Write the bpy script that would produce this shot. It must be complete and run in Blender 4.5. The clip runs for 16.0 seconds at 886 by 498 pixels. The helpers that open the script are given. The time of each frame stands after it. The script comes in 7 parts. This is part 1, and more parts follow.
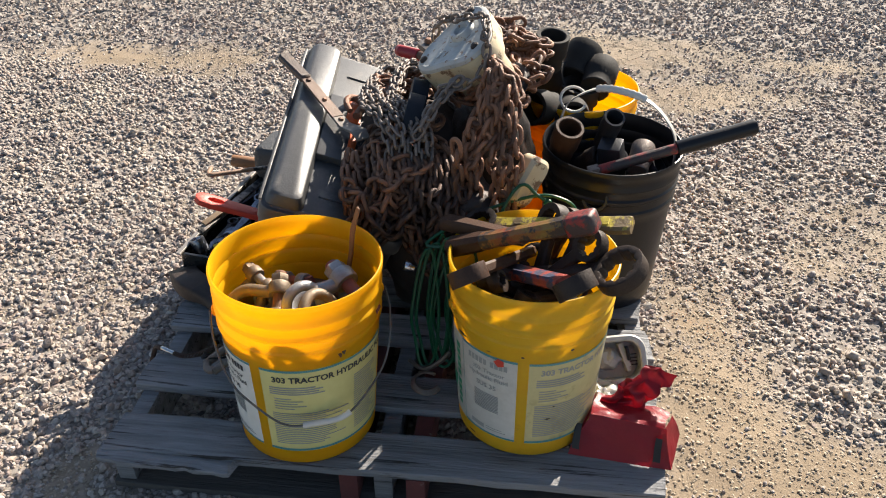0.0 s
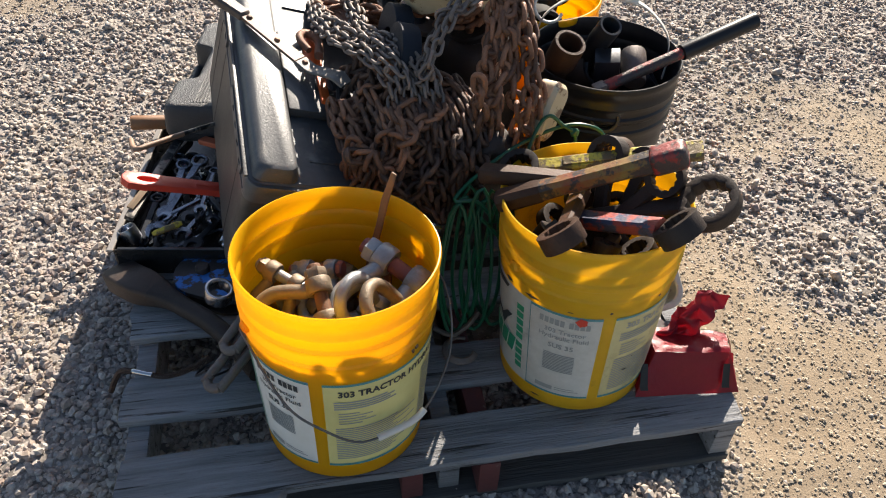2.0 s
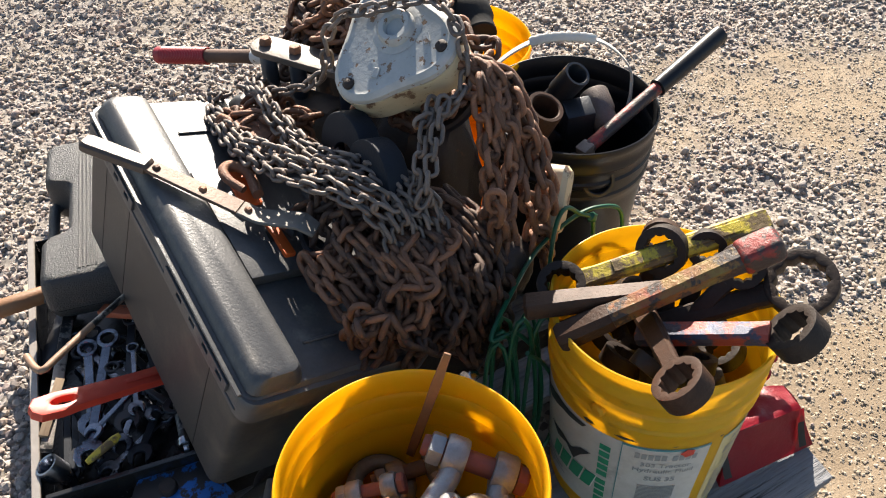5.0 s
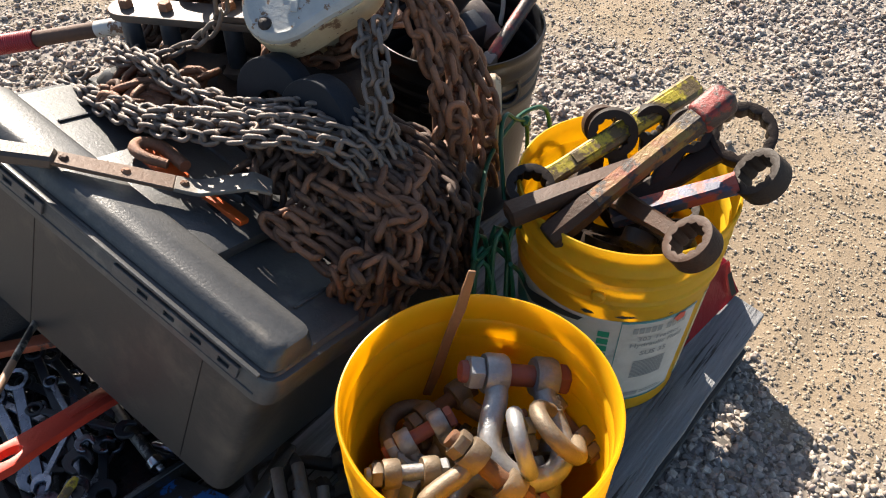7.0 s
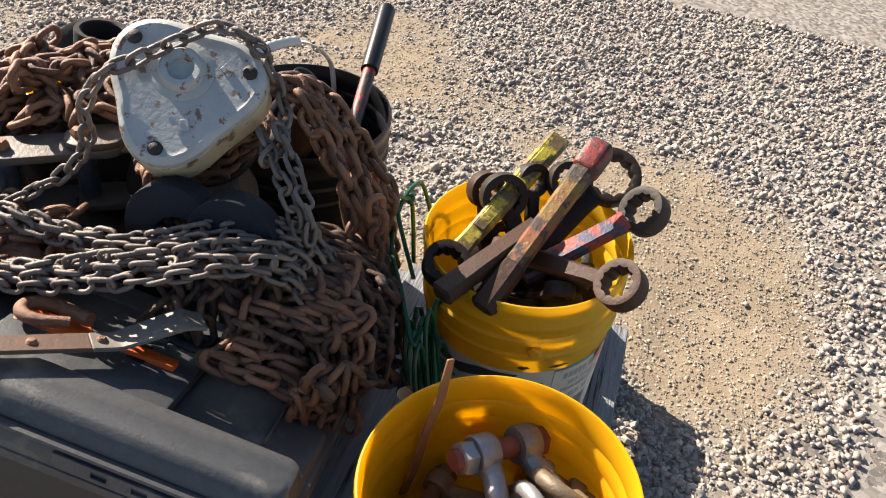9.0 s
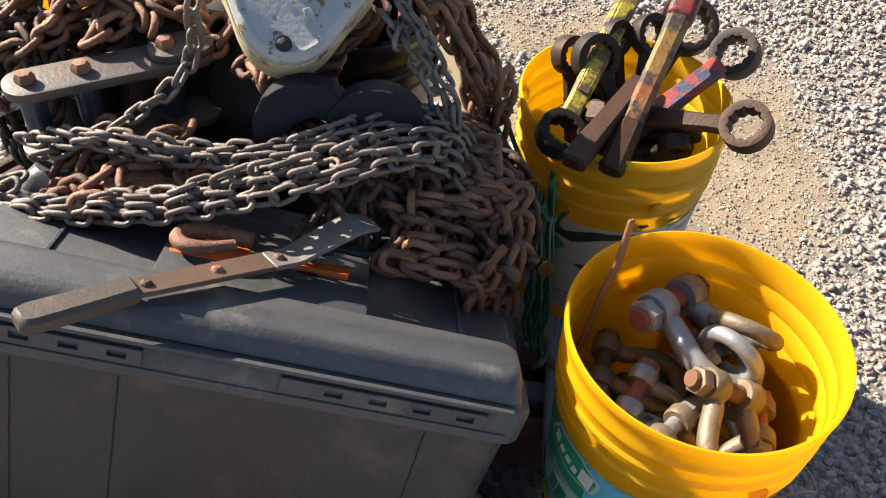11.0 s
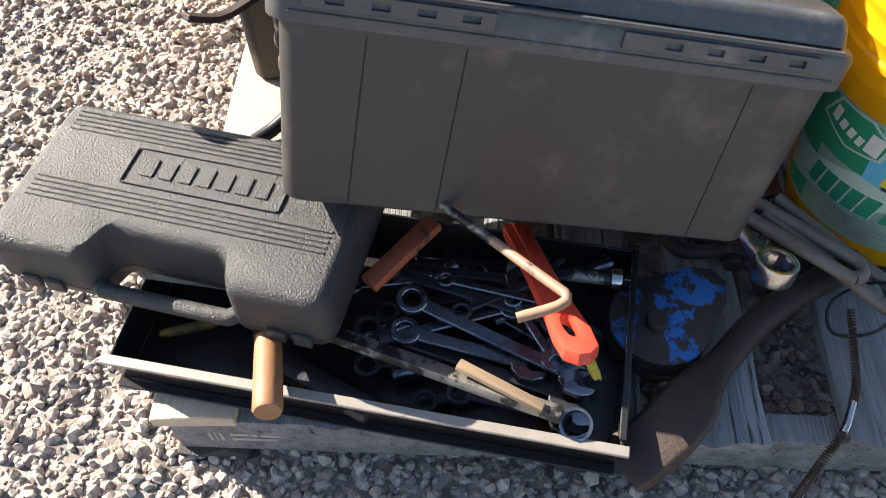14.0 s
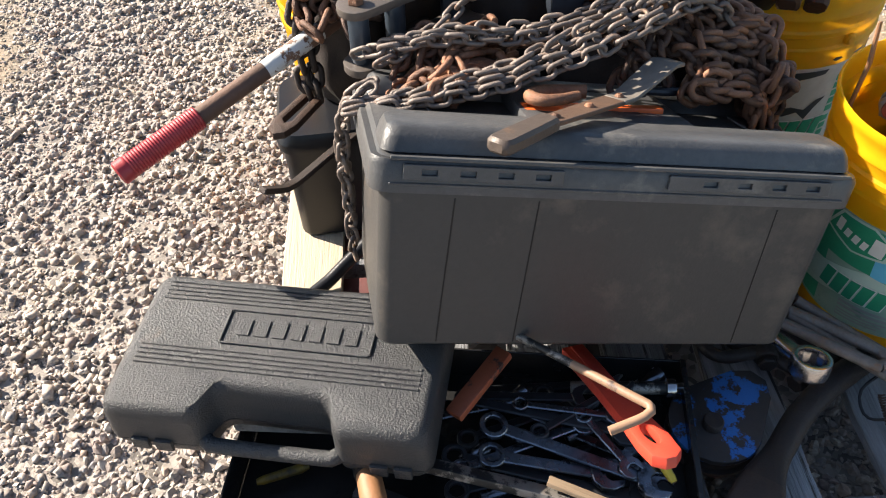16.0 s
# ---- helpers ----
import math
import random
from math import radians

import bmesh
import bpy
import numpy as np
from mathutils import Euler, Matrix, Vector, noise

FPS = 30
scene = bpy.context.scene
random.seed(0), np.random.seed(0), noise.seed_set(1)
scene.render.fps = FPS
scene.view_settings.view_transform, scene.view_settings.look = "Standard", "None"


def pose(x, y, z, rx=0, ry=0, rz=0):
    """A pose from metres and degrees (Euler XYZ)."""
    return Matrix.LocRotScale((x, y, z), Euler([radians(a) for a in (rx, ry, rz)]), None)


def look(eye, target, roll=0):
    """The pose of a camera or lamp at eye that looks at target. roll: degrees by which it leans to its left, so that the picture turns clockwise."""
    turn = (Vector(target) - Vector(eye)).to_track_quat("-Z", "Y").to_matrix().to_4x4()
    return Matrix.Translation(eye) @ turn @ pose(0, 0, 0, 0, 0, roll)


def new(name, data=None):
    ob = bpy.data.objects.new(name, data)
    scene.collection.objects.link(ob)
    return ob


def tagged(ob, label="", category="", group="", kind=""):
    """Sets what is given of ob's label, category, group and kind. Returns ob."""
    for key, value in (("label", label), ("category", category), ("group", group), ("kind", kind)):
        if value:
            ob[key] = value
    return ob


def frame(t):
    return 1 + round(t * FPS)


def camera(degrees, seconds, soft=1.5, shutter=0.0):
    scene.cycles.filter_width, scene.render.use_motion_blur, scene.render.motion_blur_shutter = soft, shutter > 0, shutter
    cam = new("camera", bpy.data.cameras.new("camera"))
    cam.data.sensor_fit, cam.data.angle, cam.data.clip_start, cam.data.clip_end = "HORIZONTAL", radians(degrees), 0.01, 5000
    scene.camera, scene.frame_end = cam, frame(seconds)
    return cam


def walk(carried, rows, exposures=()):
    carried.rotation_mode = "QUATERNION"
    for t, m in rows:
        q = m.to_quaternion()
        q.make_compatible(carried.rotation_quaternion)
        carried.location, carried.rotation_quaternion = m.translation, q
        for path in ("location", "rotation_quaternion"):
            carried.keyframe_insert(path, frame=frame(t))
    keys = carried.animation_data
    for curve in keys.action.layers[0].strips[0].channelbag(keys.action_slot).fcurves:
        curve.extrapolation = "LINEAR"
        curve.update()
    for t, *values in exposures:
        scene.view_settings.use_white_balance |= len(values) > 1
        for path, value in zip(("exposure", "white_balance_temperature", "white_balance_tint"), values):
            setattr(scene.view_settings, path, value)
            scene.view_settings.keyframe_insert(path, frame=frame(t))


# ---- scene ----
cam = camera(57.8, 16.0, soft=1.05)
PATH = [
    (0, (0.242, 0.114, 1.308), (0.055, 1.734, 0.15), -0.1),
    (0.5, (0.124, 0.091, 1.309), (0.098, 1.699, 0.121), 1.8),
    (1, (0.025, 0.173, 1.292), (0.115, 1.76, 0.078), 1.8),
    (1.5, (-0.091, 0.306, 1.279), (0.089, 1.843, 0.012), 1.3),
    (2, (-0.167, 0.347, 1.261), (0.138, 1.795, -0.085), 2.4),
    (2.5, (-0.307, 0.334, 1.283), (0.184, 1.7, -0.093), 2.4),
    (3, (-0.377, 0.319, 1.295), (0.242, 1.623, -0.09), 1.5),
    (3.5, (-0.376, 0.401, 1.27), (0.279, 1.648, -0.149), 1.1),
    (4, (-0.346, 0.568, 1.236), (0.3, 1.758, -0.235), 1.0),
    (4.5, (-0.322, 0.711, 1.25), (0.337, 1.927, -0.195), 0.4),
    (4.7, (-0.32, 0.755, 1.274), (0.357, 2.004, -0.133), -0.1),
    (6.8, (-0.581, 0.885, 1.214), (0.464, 1.835, -0.203), 1.6),
    (7, (-0.541, 0.953, 1.198), (0.554, 1.805, -0.242), 2.5),
    (7.5, (-0.474, 1.033, 1.215), (0.72, 1.686, -0.251), 3.8),
    (8, (-0.499, 1.073, 1.231), (0.828, 1.591, -0.173), 5.1),
    (8.2, (-0.541, 1.099, 1.226), (0.84, 1.563, -0.144), 5.9),
    (10.3, (-0.661, 1.355, 1.192), (0.813, 1.51, -0.151), 8.3),
    (10.5, (-0.646, 1.391, 1.182), (0.804, 1.506, -0.191), 7.7),
    (11, (-0.692, 1.49, 1.14), (0.681, 1.504, -0.315), 7.1),
    (11.5, (-0.842, 1.612, 1.16), (0.526, 1.612, -0.299), 4.4),
    (12, (-0.956, 1.67, 1.171), (0.438, 1.683, -0.263), 2.9),
    (12.5, (-0.998, 1.691, 1.174), (0.404, 1.746, -0.251), 1.0),
    (13, (-0.993, 1.71, 1.112), (0.351, 1.796, -0.367), 0.2),
    (13.5, (-0.955, 1.738, 1.04), (0.267, 1.814, -0.542), -0.3),
    (14, (-0.889, 1.77, 1.01), (0.26, 1.829, -0.626), -0.8),
    (14.5, (-0.841, 1.798, 1.02), (0.303, 1.842, -0.62), -0.3),
    (15, (-0.797, 1.814, 1.046), (0.394, 1.876, -0.56), -2.1),
    (15.5, (-0.848, 1.863, 1.09), (0.451, 1.902, -0.43), -2.0),
    (16, (-0.945, 1.9, 1.104), (0.443, 1.863, -0.336), -2.7),
]
EXPOSURES = [(0, 1.33), (1, 1.36), (3, 1.38), (4.5, 1.53), (7, 1.47), (8.2, 1.38), (10.5, 1.43), (11, 1.52), (11.5, 1.82), (12, 1.94), (12.5, 1.76), (13, 1.76), (14, 2.04), (15, 2.18), (15.5, 1.97), (16, 1.74)]
walk(cam, [(t, look(eye, target, roll)) for t, eye, target, roll in PATH], EXPOSURES)

# ---- light ----
SUN_TURN, SUN_UP = 26.6, 31.0     # degrees from +y towards +x, and above the horizon
world = bpy.data.worlds.new("world")
scene.world = world
world.use_nodes = True
sky = world.node_tree.nodes.new("ShaderNodeTexSky")
sky.sky_type, sky.sun_disc = "NISHITA", False
sky.sun_elevation, sky.sun_rotation = radians(SUN_UP), radians(SUN_TURN)
world.node_tree.links.new(sky.outputs[0], world.node_tree.nodes["Background"].inputs[0])
world.node_tree.nodes["Background"].inputs[1].default_value = 0.060
sun = new("sun", bpy.data.lights.new("sun", "SUN"))
sun.data.energy, sun.data.angle, sun.data.color = 5.0, radians(0.53), (1.0, 0.895, 0.765)
sun_dir = Vector((math.sin(radians(SUN_TURN)) * math.cos(radians(SUN_UP)), math.cos(radians(SUN_TURN)) * math.cos(radians(SUN_UP)), math.sin(radians(SUN_UP))))
sun.matrix_world = look(sun_dir * 20, (0, 0, 0))

# ---- materials ----
def surface(name, base, other, rough=0.6, metal=0.0, grain=60.0, patch=7.0, third=None, third_at=0.62, bump=0.3, bump_scale=180.0, bump_depth=0.002, coat=0.0, per_object=0.0, per_island=0.0, edge=0.06, spec=0.5, glow_through=0.0, stretch=None):
    """base varies to other by large patches and fine grain; third shows in sharp-edged blotches (rust, worn paint, dirt)."""
    m = bpy.data.materials.new(name)
    m.use_nodes = True
    nt = m.node_tree
    nodes, link = nt.nodes, nt.links.new
    bsdf = nodes["Principled BSDF"]
    co = nodes.new("ShaderNodeTexCoord").outputs["Object"]
    if stretch:
        pull = nodes.new("ShaderNodeVectorMath")
        pull.operation = "MULTIPLY"
        pull.inputs[1].default_value = stretch
        link(co, pull.inputs[0])
        co = pull.outputs[0]

    def noise_of(scale, detail=4.0, rough_=0.6, seed=0.0):
        n = nodes.new("ShaderNodeTexNoise")
        n.noise_dimensions = "4D"
        n.inputs["W"].default_value = seed
        n.inputs["Scale"].default_value, n.inputs["Detail"].default_value, n.inputs["Roughness"].default_value = scale, detail, rough_
        link(co, n.inputs["Vector"])
        return n.outputs["Fac"]

    def ramp(fac, lo, hi):
        r = nodes.new("ShaderNodeMapRange")
        r.inputs["From Min"].default_value, r.inputs["From Max"].default_value = lo, hi
        link(fac, r.inputs["Value"])
        return r.outputs["Result"]

    def mix(fac, a, b):
        x = nodes.new("ShaderNodeMix")
        x.data_type = "RGBA"
        link(fac, x.inputs["Factor"])
        for s, c in ((x.inputs["A"], a), (x.inputs["B"], b)):
            if isinstance(c, tuple):
                s.default_value = (*c, 1)
            else:
                link(c, s)
        return x.outputs["Result"]

    seed = sum(ord(c) for c in name) % 50
    big, fine = noise_of(patch, 5, 0.6, seed), noise_of(grain, 3, 0.7, seed + 3)
    both = nodes.new("ShaderNodeMath")
    both.operation = "ADD"
    link(ramp(big, 0.25, 0.75), both.inputs[0])
    link(fine, both.inputs[1])
    colour = mix(ramp(both.outputs[0], 0.45, 1.45), base, other)
    rough_out = ramp(fine, -1.2, 1.6)
    if third:
        blot = ramp(noise_of(patch * 2.2, 7, 0.68, seed + 9), third_at, third_at + edge)
        colour = mix(blot, colour, third)
    if per_object or per_island:
        if per_object:
            rnd = nodes.new("ShaderNodeObjectInfo").outputs["Random"]
        else:
            rnd = nodes.new("ShaderNodeNewGeometry").outputs["Random Per Island"]
        hsv = nodes.new("ShaderNodeHueSaturation")
        amount = per_object or per_island
        v = nodes.new("ShaderNodeMapRange")
        v.inputs["To Min"].default_value, v.inputs["To Max"].default_value = 1 - amount, 1 + amount
        link(rnd, v.inputs["Value"])
        link(v.outputs["Result"], hsv.inputs["Value"])
        link(colour, hsv.inputs["Color"])
        colour = hsv.outputs["Color"]
    link(colour, bsdf.inputs["Base Color"])
    r2 = nodes.new("ShaderNodeMapRange")
    r2.inputs["To Min"].default_value, r2.inputs["To Max"].default_value = max(0.04, rough - 0.14), min(1, rough + 0.14)
    link(big, r2.inputs["Value"])
    link(r2.outputs["Result"], bsdf.inputs["Roughness"])
    bsdf.inputs["Metallic"].default_value = metal
    bsdf.inputs["Specular IOR Level"].default_value = spec
    if coat:
        bsdf.inputs["Coat Weight"].default_value = coat
        bsdf.inputs["Coat Roughness"].default_value = 0.25
    if glow_through:
        thin = nodes.new("ShaderNodeBsdfTranslucent")
        both_sides = nodes.new("ShaderNodeMixShader")
        both_sides.inputs[0].default_value = glow_through
        through_wall = nodes.new("ShaderNodeGamma")
        through_wall.inputs["Gamma"].default_value = 0.86
        link(colour, through_wall.inputs["Color"])
        link(through_wall.outputs[0], thin.inputs["Color"])
        link(bsdf.outputs[0], both_sides.inputs[1])
        link(thin.outputs[0], both_sides.inputs[2])
        link(both_sides.outputs[0], nodes["Material Output"].inputs["Surface"])
    if bump:
        b = nodes.new("ShaderNodeBump")
        b.inputs["Strength"].default_value, b.inputs["Distance"].default_value = bump, bump_depth
        link(noise_of(bump_scale, 4, 0.65, seed + 5), b.inputs["Height"])
        link(b.outputs["Normal"], bsdf.inputs["Normal"])
    return m


def stone_surface():
    m = bpy.data.materials.new("gravel")
    m.use_nodes = True
    nt = m.node_tree
    nodes, link = nt.nodes, nt.links.new
    bsdf = nodes["Principled BSDF"]
    rnd = nodes.new("ShaderNodeNewGeometry").outputs["Random Per Island"]
    r = nodes.new("ShaderNodeValToRGB")
    tones = [(0.0, (0.169, 0.150, 0.137)), (0.16, (0.288, 0.230, 0.208)), (0.36, (0.381, 0.337, 0.298)), (0.54, (0.279, 0.256, 0.245)), (0.7, (0.423, 0.366, 0.315)), (0.82, (0.338, 0.259, 0.211)), (0.93, (0.508, 0.465, 0.410)), (1.0, (0.228, 0.182, 0.157))]
    while len(r.color_ramp.elements) < len(tones):
        r.color_ramp.elements.new(0.5)
    for e, (p, c) in zip(r.color_ramp.elements, tones):
        e.position, e.color = p, (*c, 1)
    link(rnd, r.inputs[0])
    n = nodes.new("ShaderNodeTexNoise")
    n.inputs["Scale"].default_value, n.inputs["Detail"].default_value = 160, 5
    co = nodes.new("ShaderNodeTexCoord").outputs["Object"]
    link(co, n.inputs["Vector"])
    mx = nodes.new("ShaderNodeMix")
    mx.data_type, mx.blend_type = "RGBA", "OVERLAY"
    mx.inputs["Factor"].default_value = 0.6
    link(r.outputs[0], mx.inputs["A"])
    link(n.outputs["Fac"], mx.inputs["B"])
    dust = nodes.new("ShaderNodeMix")
    dust.data_type = "RGBA"
    n2 = nodes.new("ShaderNodeTexNoise")
    n2.inputs["Scale"].default_value = 3.0
    link(co, n2.inputs["Vector"])
    mr = nodes.new("ShaderNodeMapRange")
    mr.inputs["From Min"].default_value, mr.inputs["From Max"].default_value, mr.inputs["To Max"].default_value = 0.45, 0.7, 0.35
    link(n2.outputs["Fac"], mr.inputs["Value"])
    link(mr.outputs[0], dust.inputs["Factor"])
    link(mx.outputs["Result"], dust.inputs["A"])
    dust.inputs["B"].default_value = (0.46, 0.40, 0.32, 1)
    link(dust.outputs["Result"], bsdf.inputs["Base Color"])
    bsdf.inputs["Roughness"].default_value = 0.9
    bsdf.inputs["Specular IOR Level"].default_value = 0.25
    b = nodes.new("ShaderNodeBump")
    b.inputs["Strength"].default_value, b.inputs["Distance"].default_value = 0.5, 0.002
    link(n.outputs["Fac"], b.inputs["Height"])
    link(b.outputs["Normal"], bsdf.inputs["Normal"])
    return m


M = {}
M["dirt"] = surface("dirt", (0.325, 0.250, 0.168), (0.215, 0.163, 0.107), 0.95, grain=90, patch=2.2, third=(0.25, 0.18, 0.11), third_at=0.53, edge=0.3, bump=0.7, bump_scale=170, bump_depth=0.003)
dirt_nodes = M["dirt"].node_tree
tan_input = dirt_nodes.nodes["Principled BSDF"].inputs["Base Color"]
tan_colour = tan_input.links[0].from_socket
soil = dirt_nodes.nodes.new("ShaderNodeMix")
soil.data_type = "RGBA"
where = dirt_nodes.nodes.new("ShaderNodeAttribute")
where.attribute_name = "bare"
dirt_nodes.links.new(where.outputs["Fac"], soil.inputs["Factor"])
cells = dirt_nodes.nodes.new("ShaderNodeTexVoronoi")
cells.inputs["Scale"].default_value = 75.0
dirt_nodes.links.new(dirt_nodes.nodes.new("ShaderNodeTexCoord").outputs["Object"], cells.inputs["Vector"])
grey = dirt_nodes.nodes.new("ShaderNodeSeparateColor")
dirt_nodes.links.new(cells.outputs["Color"], grey.inputs[0])
tones_in = dirt_nodes.nodes.new("ShaderNodeValToRGB")
for e, (p, c) in zip(tones_in.color_ramp.elements, ((0.0, (0.10, 0.088, 0.078, 1)), (1.0, (0.36, 0.32, 0.28, 1)))):
    e.position, e.color = p, c
dirt_nodes.links.new(grey.outputs[0], tones_in.inputs[0])
dirt_nodes.links.new(tones_in.outputs[0], soil.inputs["A"])
dirt_nodes.links.new(tan_colour, soil.inputs["B"])
dirt_nodes.links.new(soil.outputs["Result"], tan_input)
M["stone"] = stone_surface()
M["grit"] = surface("tan grit", (0.39, 0.318, 0.232), (0.29, 0.238, 0.176), 0.9, grain=60, patch=3, per_island=0.35, bump=0)
M["wood"] = surface("weathered pallet wood", (0.295, 0.300, 0.312), (0.100, 0.102, 0.107), 0.85, grain=190, patch=34, third=(0.032, 0.028, 0.025), third_at=0.57, edge=0.06, bump=1.0, bump_scale=190, bump_depth=0.006, per_object=0.25, stretch=(0.05, 1, 1))
M["wood_fresh"] = surface("sun-bleached wood", (0.52, 0.44, 0.33), (0.40, 0.33, 0.24), 0.85, grain=140, patch=9, third=(0.25, 0.19, 0.13), third_at=0.62, bump=0.8, stretch=(0.06, 1, 1))
# pallet wood with the shade under the deck put into its colour
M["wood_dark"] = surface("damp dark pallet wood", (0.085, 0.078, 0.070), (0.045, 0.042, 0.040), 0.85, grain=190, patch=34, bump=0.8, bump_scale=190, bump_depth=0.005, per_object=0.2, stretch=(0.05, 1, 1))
M["red_wood"] = surface("red painted wood", (0.115, 0.028, 0.026), (0.070, 0.024, 0.022), 0.8, third=(0.16, 0.12, 0.10), third_at=0.6)
M["yellow"] = surface("yellow plastic", (0.96, 0.61, 0.014), (0.92, 0.54, 0.014), 0.36, grain=40, patch=5, third=(0.66, 0.36, 0.02), third_at=0.72, bump=0.08, bump_scale=60, edge=0.25, glow_through=0.6)
M["yellow_worn"] = surface("worn yellow plastic", (0.90, 0.62, 0.030), (0.80, 0.51, 0.030), 0.45, grain=40, patch=6, third=(0.30, 0.21, 0.06), third_at=0.60, bump=0.12, bump_scale=60, edge=0.2, glow_through=0.5)
M["black_plastic"] = surface("black plastic", (0.009, 0.010, 0.013), (0.014, 0.014, 0.016), 0.34, third=(0.035, 0.032, 0.028), third_at=0.72, edge=0.25, bump=0.15, spec=0.3)
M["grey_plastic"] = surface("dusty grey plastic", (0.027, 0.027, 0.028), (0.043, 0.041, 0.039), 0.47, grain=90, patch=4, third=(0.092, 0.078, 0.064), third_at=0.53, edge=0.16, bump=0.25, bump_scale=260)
# lighter than the body: dust plus the lid's sunlight put into the colour
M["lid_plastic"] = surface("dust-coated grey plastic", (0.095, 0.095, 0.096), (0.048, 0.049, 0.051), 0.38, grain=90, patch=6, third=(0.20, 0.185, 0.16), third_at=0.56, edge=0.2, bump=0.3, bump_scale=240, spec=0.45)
M["case_plastic"] = surface("pebbled black plastic", (0.024, 0.025, 0.027), (0.042, 0.043, 0.045), 0.44, grain=120, patch=6, third=(0.13, 0.095, 0.065), third_at=0.60, edge=0.25, bump=0.9, bump_scale=330, bump_depth=0.003)
M["rust"] = surface("rusty steel", (0.265, 0.120, 0.060), (0.098, 0.050, 0.033), 0.55, 0.2, grain=220, patch=16, third=(0.36, 0.165, 0.07), third_at=0.60, edge=0.12, bump=0.9, bump_scale=420, per_object=0.5)
# darker copy of rust: brown steel, and shade painted on the hanging chains
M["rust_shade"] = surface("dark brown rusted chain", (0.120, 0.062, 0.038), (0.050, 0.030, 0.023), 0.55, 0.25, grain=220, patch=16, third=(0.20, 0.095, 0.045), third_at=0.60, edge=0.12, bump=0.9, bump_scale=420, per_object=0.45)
M["dark_rust"] = surface("dark oily steel", (0.048, 0.034, 0.028), (0.024, 0.020, 0.019), 0.6, 0.35, grain=160, patch=14, third=(0.15, 0.065, 0.03), third_at=0.62, edge=0.12, bump=0.6, bump_scale=300, per_object=0.25)
M["galv"] = surface("weathered zinc-plated steel", (0.215, 0.178, 0.155), (0.115, 0.090, 0.076), 0.52, 0.25, grain=220, patch=18, third=(0.20, 0.11, 0.06), third_at=0.54, edge=0.15, bump=0.5, bump_scale=420, per_object=0.25)
M["hoist_paint"] = surface("chipped pale grey paint", (0.46, 0.46, 0.44), (0.33, 0.34, 0.33), 0.5, grain=60, patch=24, third=(0.20, 0.12, 0.07), third_at=0.575, edge=0.03, bump=0.5, bump_scale=90)
M["hoist_cream"] = surface("scuffed cream paint", (0.58, 0.50, 0.33), (0.46, 0.38, 0.25), 0.5, grain=60, patch=14, third=(0.16, 0.09, 0.05), third_at=0.56, edge=0.05, bump=0.5, bump_scale=90)
M["red_grip"] = surface("red rubber grip", (0.36, 0.022, 0.030), (0.28, 0.026, 0.030), 0.45, bump=0.2)
M["red_paint"] = surface("red painted steel", (0.62, 0.06, 0.03), (0.50, 0.05, 0.03), 0.46, third=(0.18, 0.06, 0.04), third_at=0.66, edge=0.05)
M["blue_paint"] = surface("chipped blue paint on dark steel", (0.035, 0.03, 0.03), (0.055, 0.045, 0.04), 0.5, 0.3, patch=9, third=(0.03, 0.16, 0.48), third_at=0.53, edge=0.03, bump=0.4)
M["chrome"] = surface("chrome plated steel", (0.55, 0.55, 0.56), (0.42, 0.42, 0.43), 0.22, 1.0, grain=90, patch=10, third=(0.20, 0.12, 0.08), third_at=0.72, bump=0.1)
M["satin"] = surface("satin wrench steel", (0.30, 0.32, 0.37), (0.11, 0.125, 0.155), 0.27, 0.95, patch=14, third=(0.03, 0.028, 0.028), third_at=0.55, edge=0.1, bump=0.2, per_object=0.2)
M["paper_worn"] = surface("grimy faded label", (0.60, 0.59, 0.54), (0.44, 0.43, 0.38), 0.6, patch=7, third=(0.20, 0.19, 0.16), third_at=0.58, edge=0.2, bump=0.1)
M["bar_chip"] = surface("brown steel with chipped pale paint", (0.065, 0.040, 0.030), (0.034, 0.026, 0.022), 0.6, 0.3, grain=160, patch=9, third=(0.38, 0.34, 0.30), third_at=0.66, edge=0.03, bump=0.6)
M["brown_pipe"] = surface("rust brown pipe", (0.14, 0.075, 0.05), (0.09, 0.055, 0.04), 0.7, 0.2, grain=160, patch=12, third=(0.40, 0.38, 0.35), third_at=0.72, edge=0.03, bump=0.4)
M["tool_wood"] = surface("wooden tool handle", (0.29, 0.140, 0.060), (0.20, 0.095, 0.042), 0.6, grain=120, patch=14, third=(0.16, 0.09, 0.05), third_at=0.66, bump=0.3)
M["white_plastic"] = surface("off-white plastic", (0.68, 0.66, 0.60), (0.58, 0.55, 0.48), 0.45, third=(0.36, 0.30, 0.22), third_at=0.68, edge=0.2, bump=0.1)
M["green_cord"] = surface("green cord", (0.008, 0.11, 0.05), (0.005, 0.06, 0.028), 0.4, bump=0.1)
M["red_sheet"] = surface("red vinyl sheet", (0.38, 0.012, 0.028), (0.28, 0.010, 0.024), 0.42, patch=9, bump=0.5, bump_scale=50, bump_depth=0.004)
M["black_paint"] = surface("gloss black paint", (0.012, 0.012, 0.013), (0.02, 0.02, 0.02), 0.25, third=(0.10, 0.085, 0.07), third_at=0.66, edge=0.1, bump=0.15)
M["orange_plastic"] = surface("orange plastic", (0.72, 0.13, 0.02), (0.60, 0.10, 0.02), 0.45, third=(0.12, 0.06, 0.04), third_at=0.66)
M["wire"] = surface("grey wire", (0.16, 0.155, 0.15), (0.10, 0.09, 0.085), 0.5, 0.6, bump=0.1)
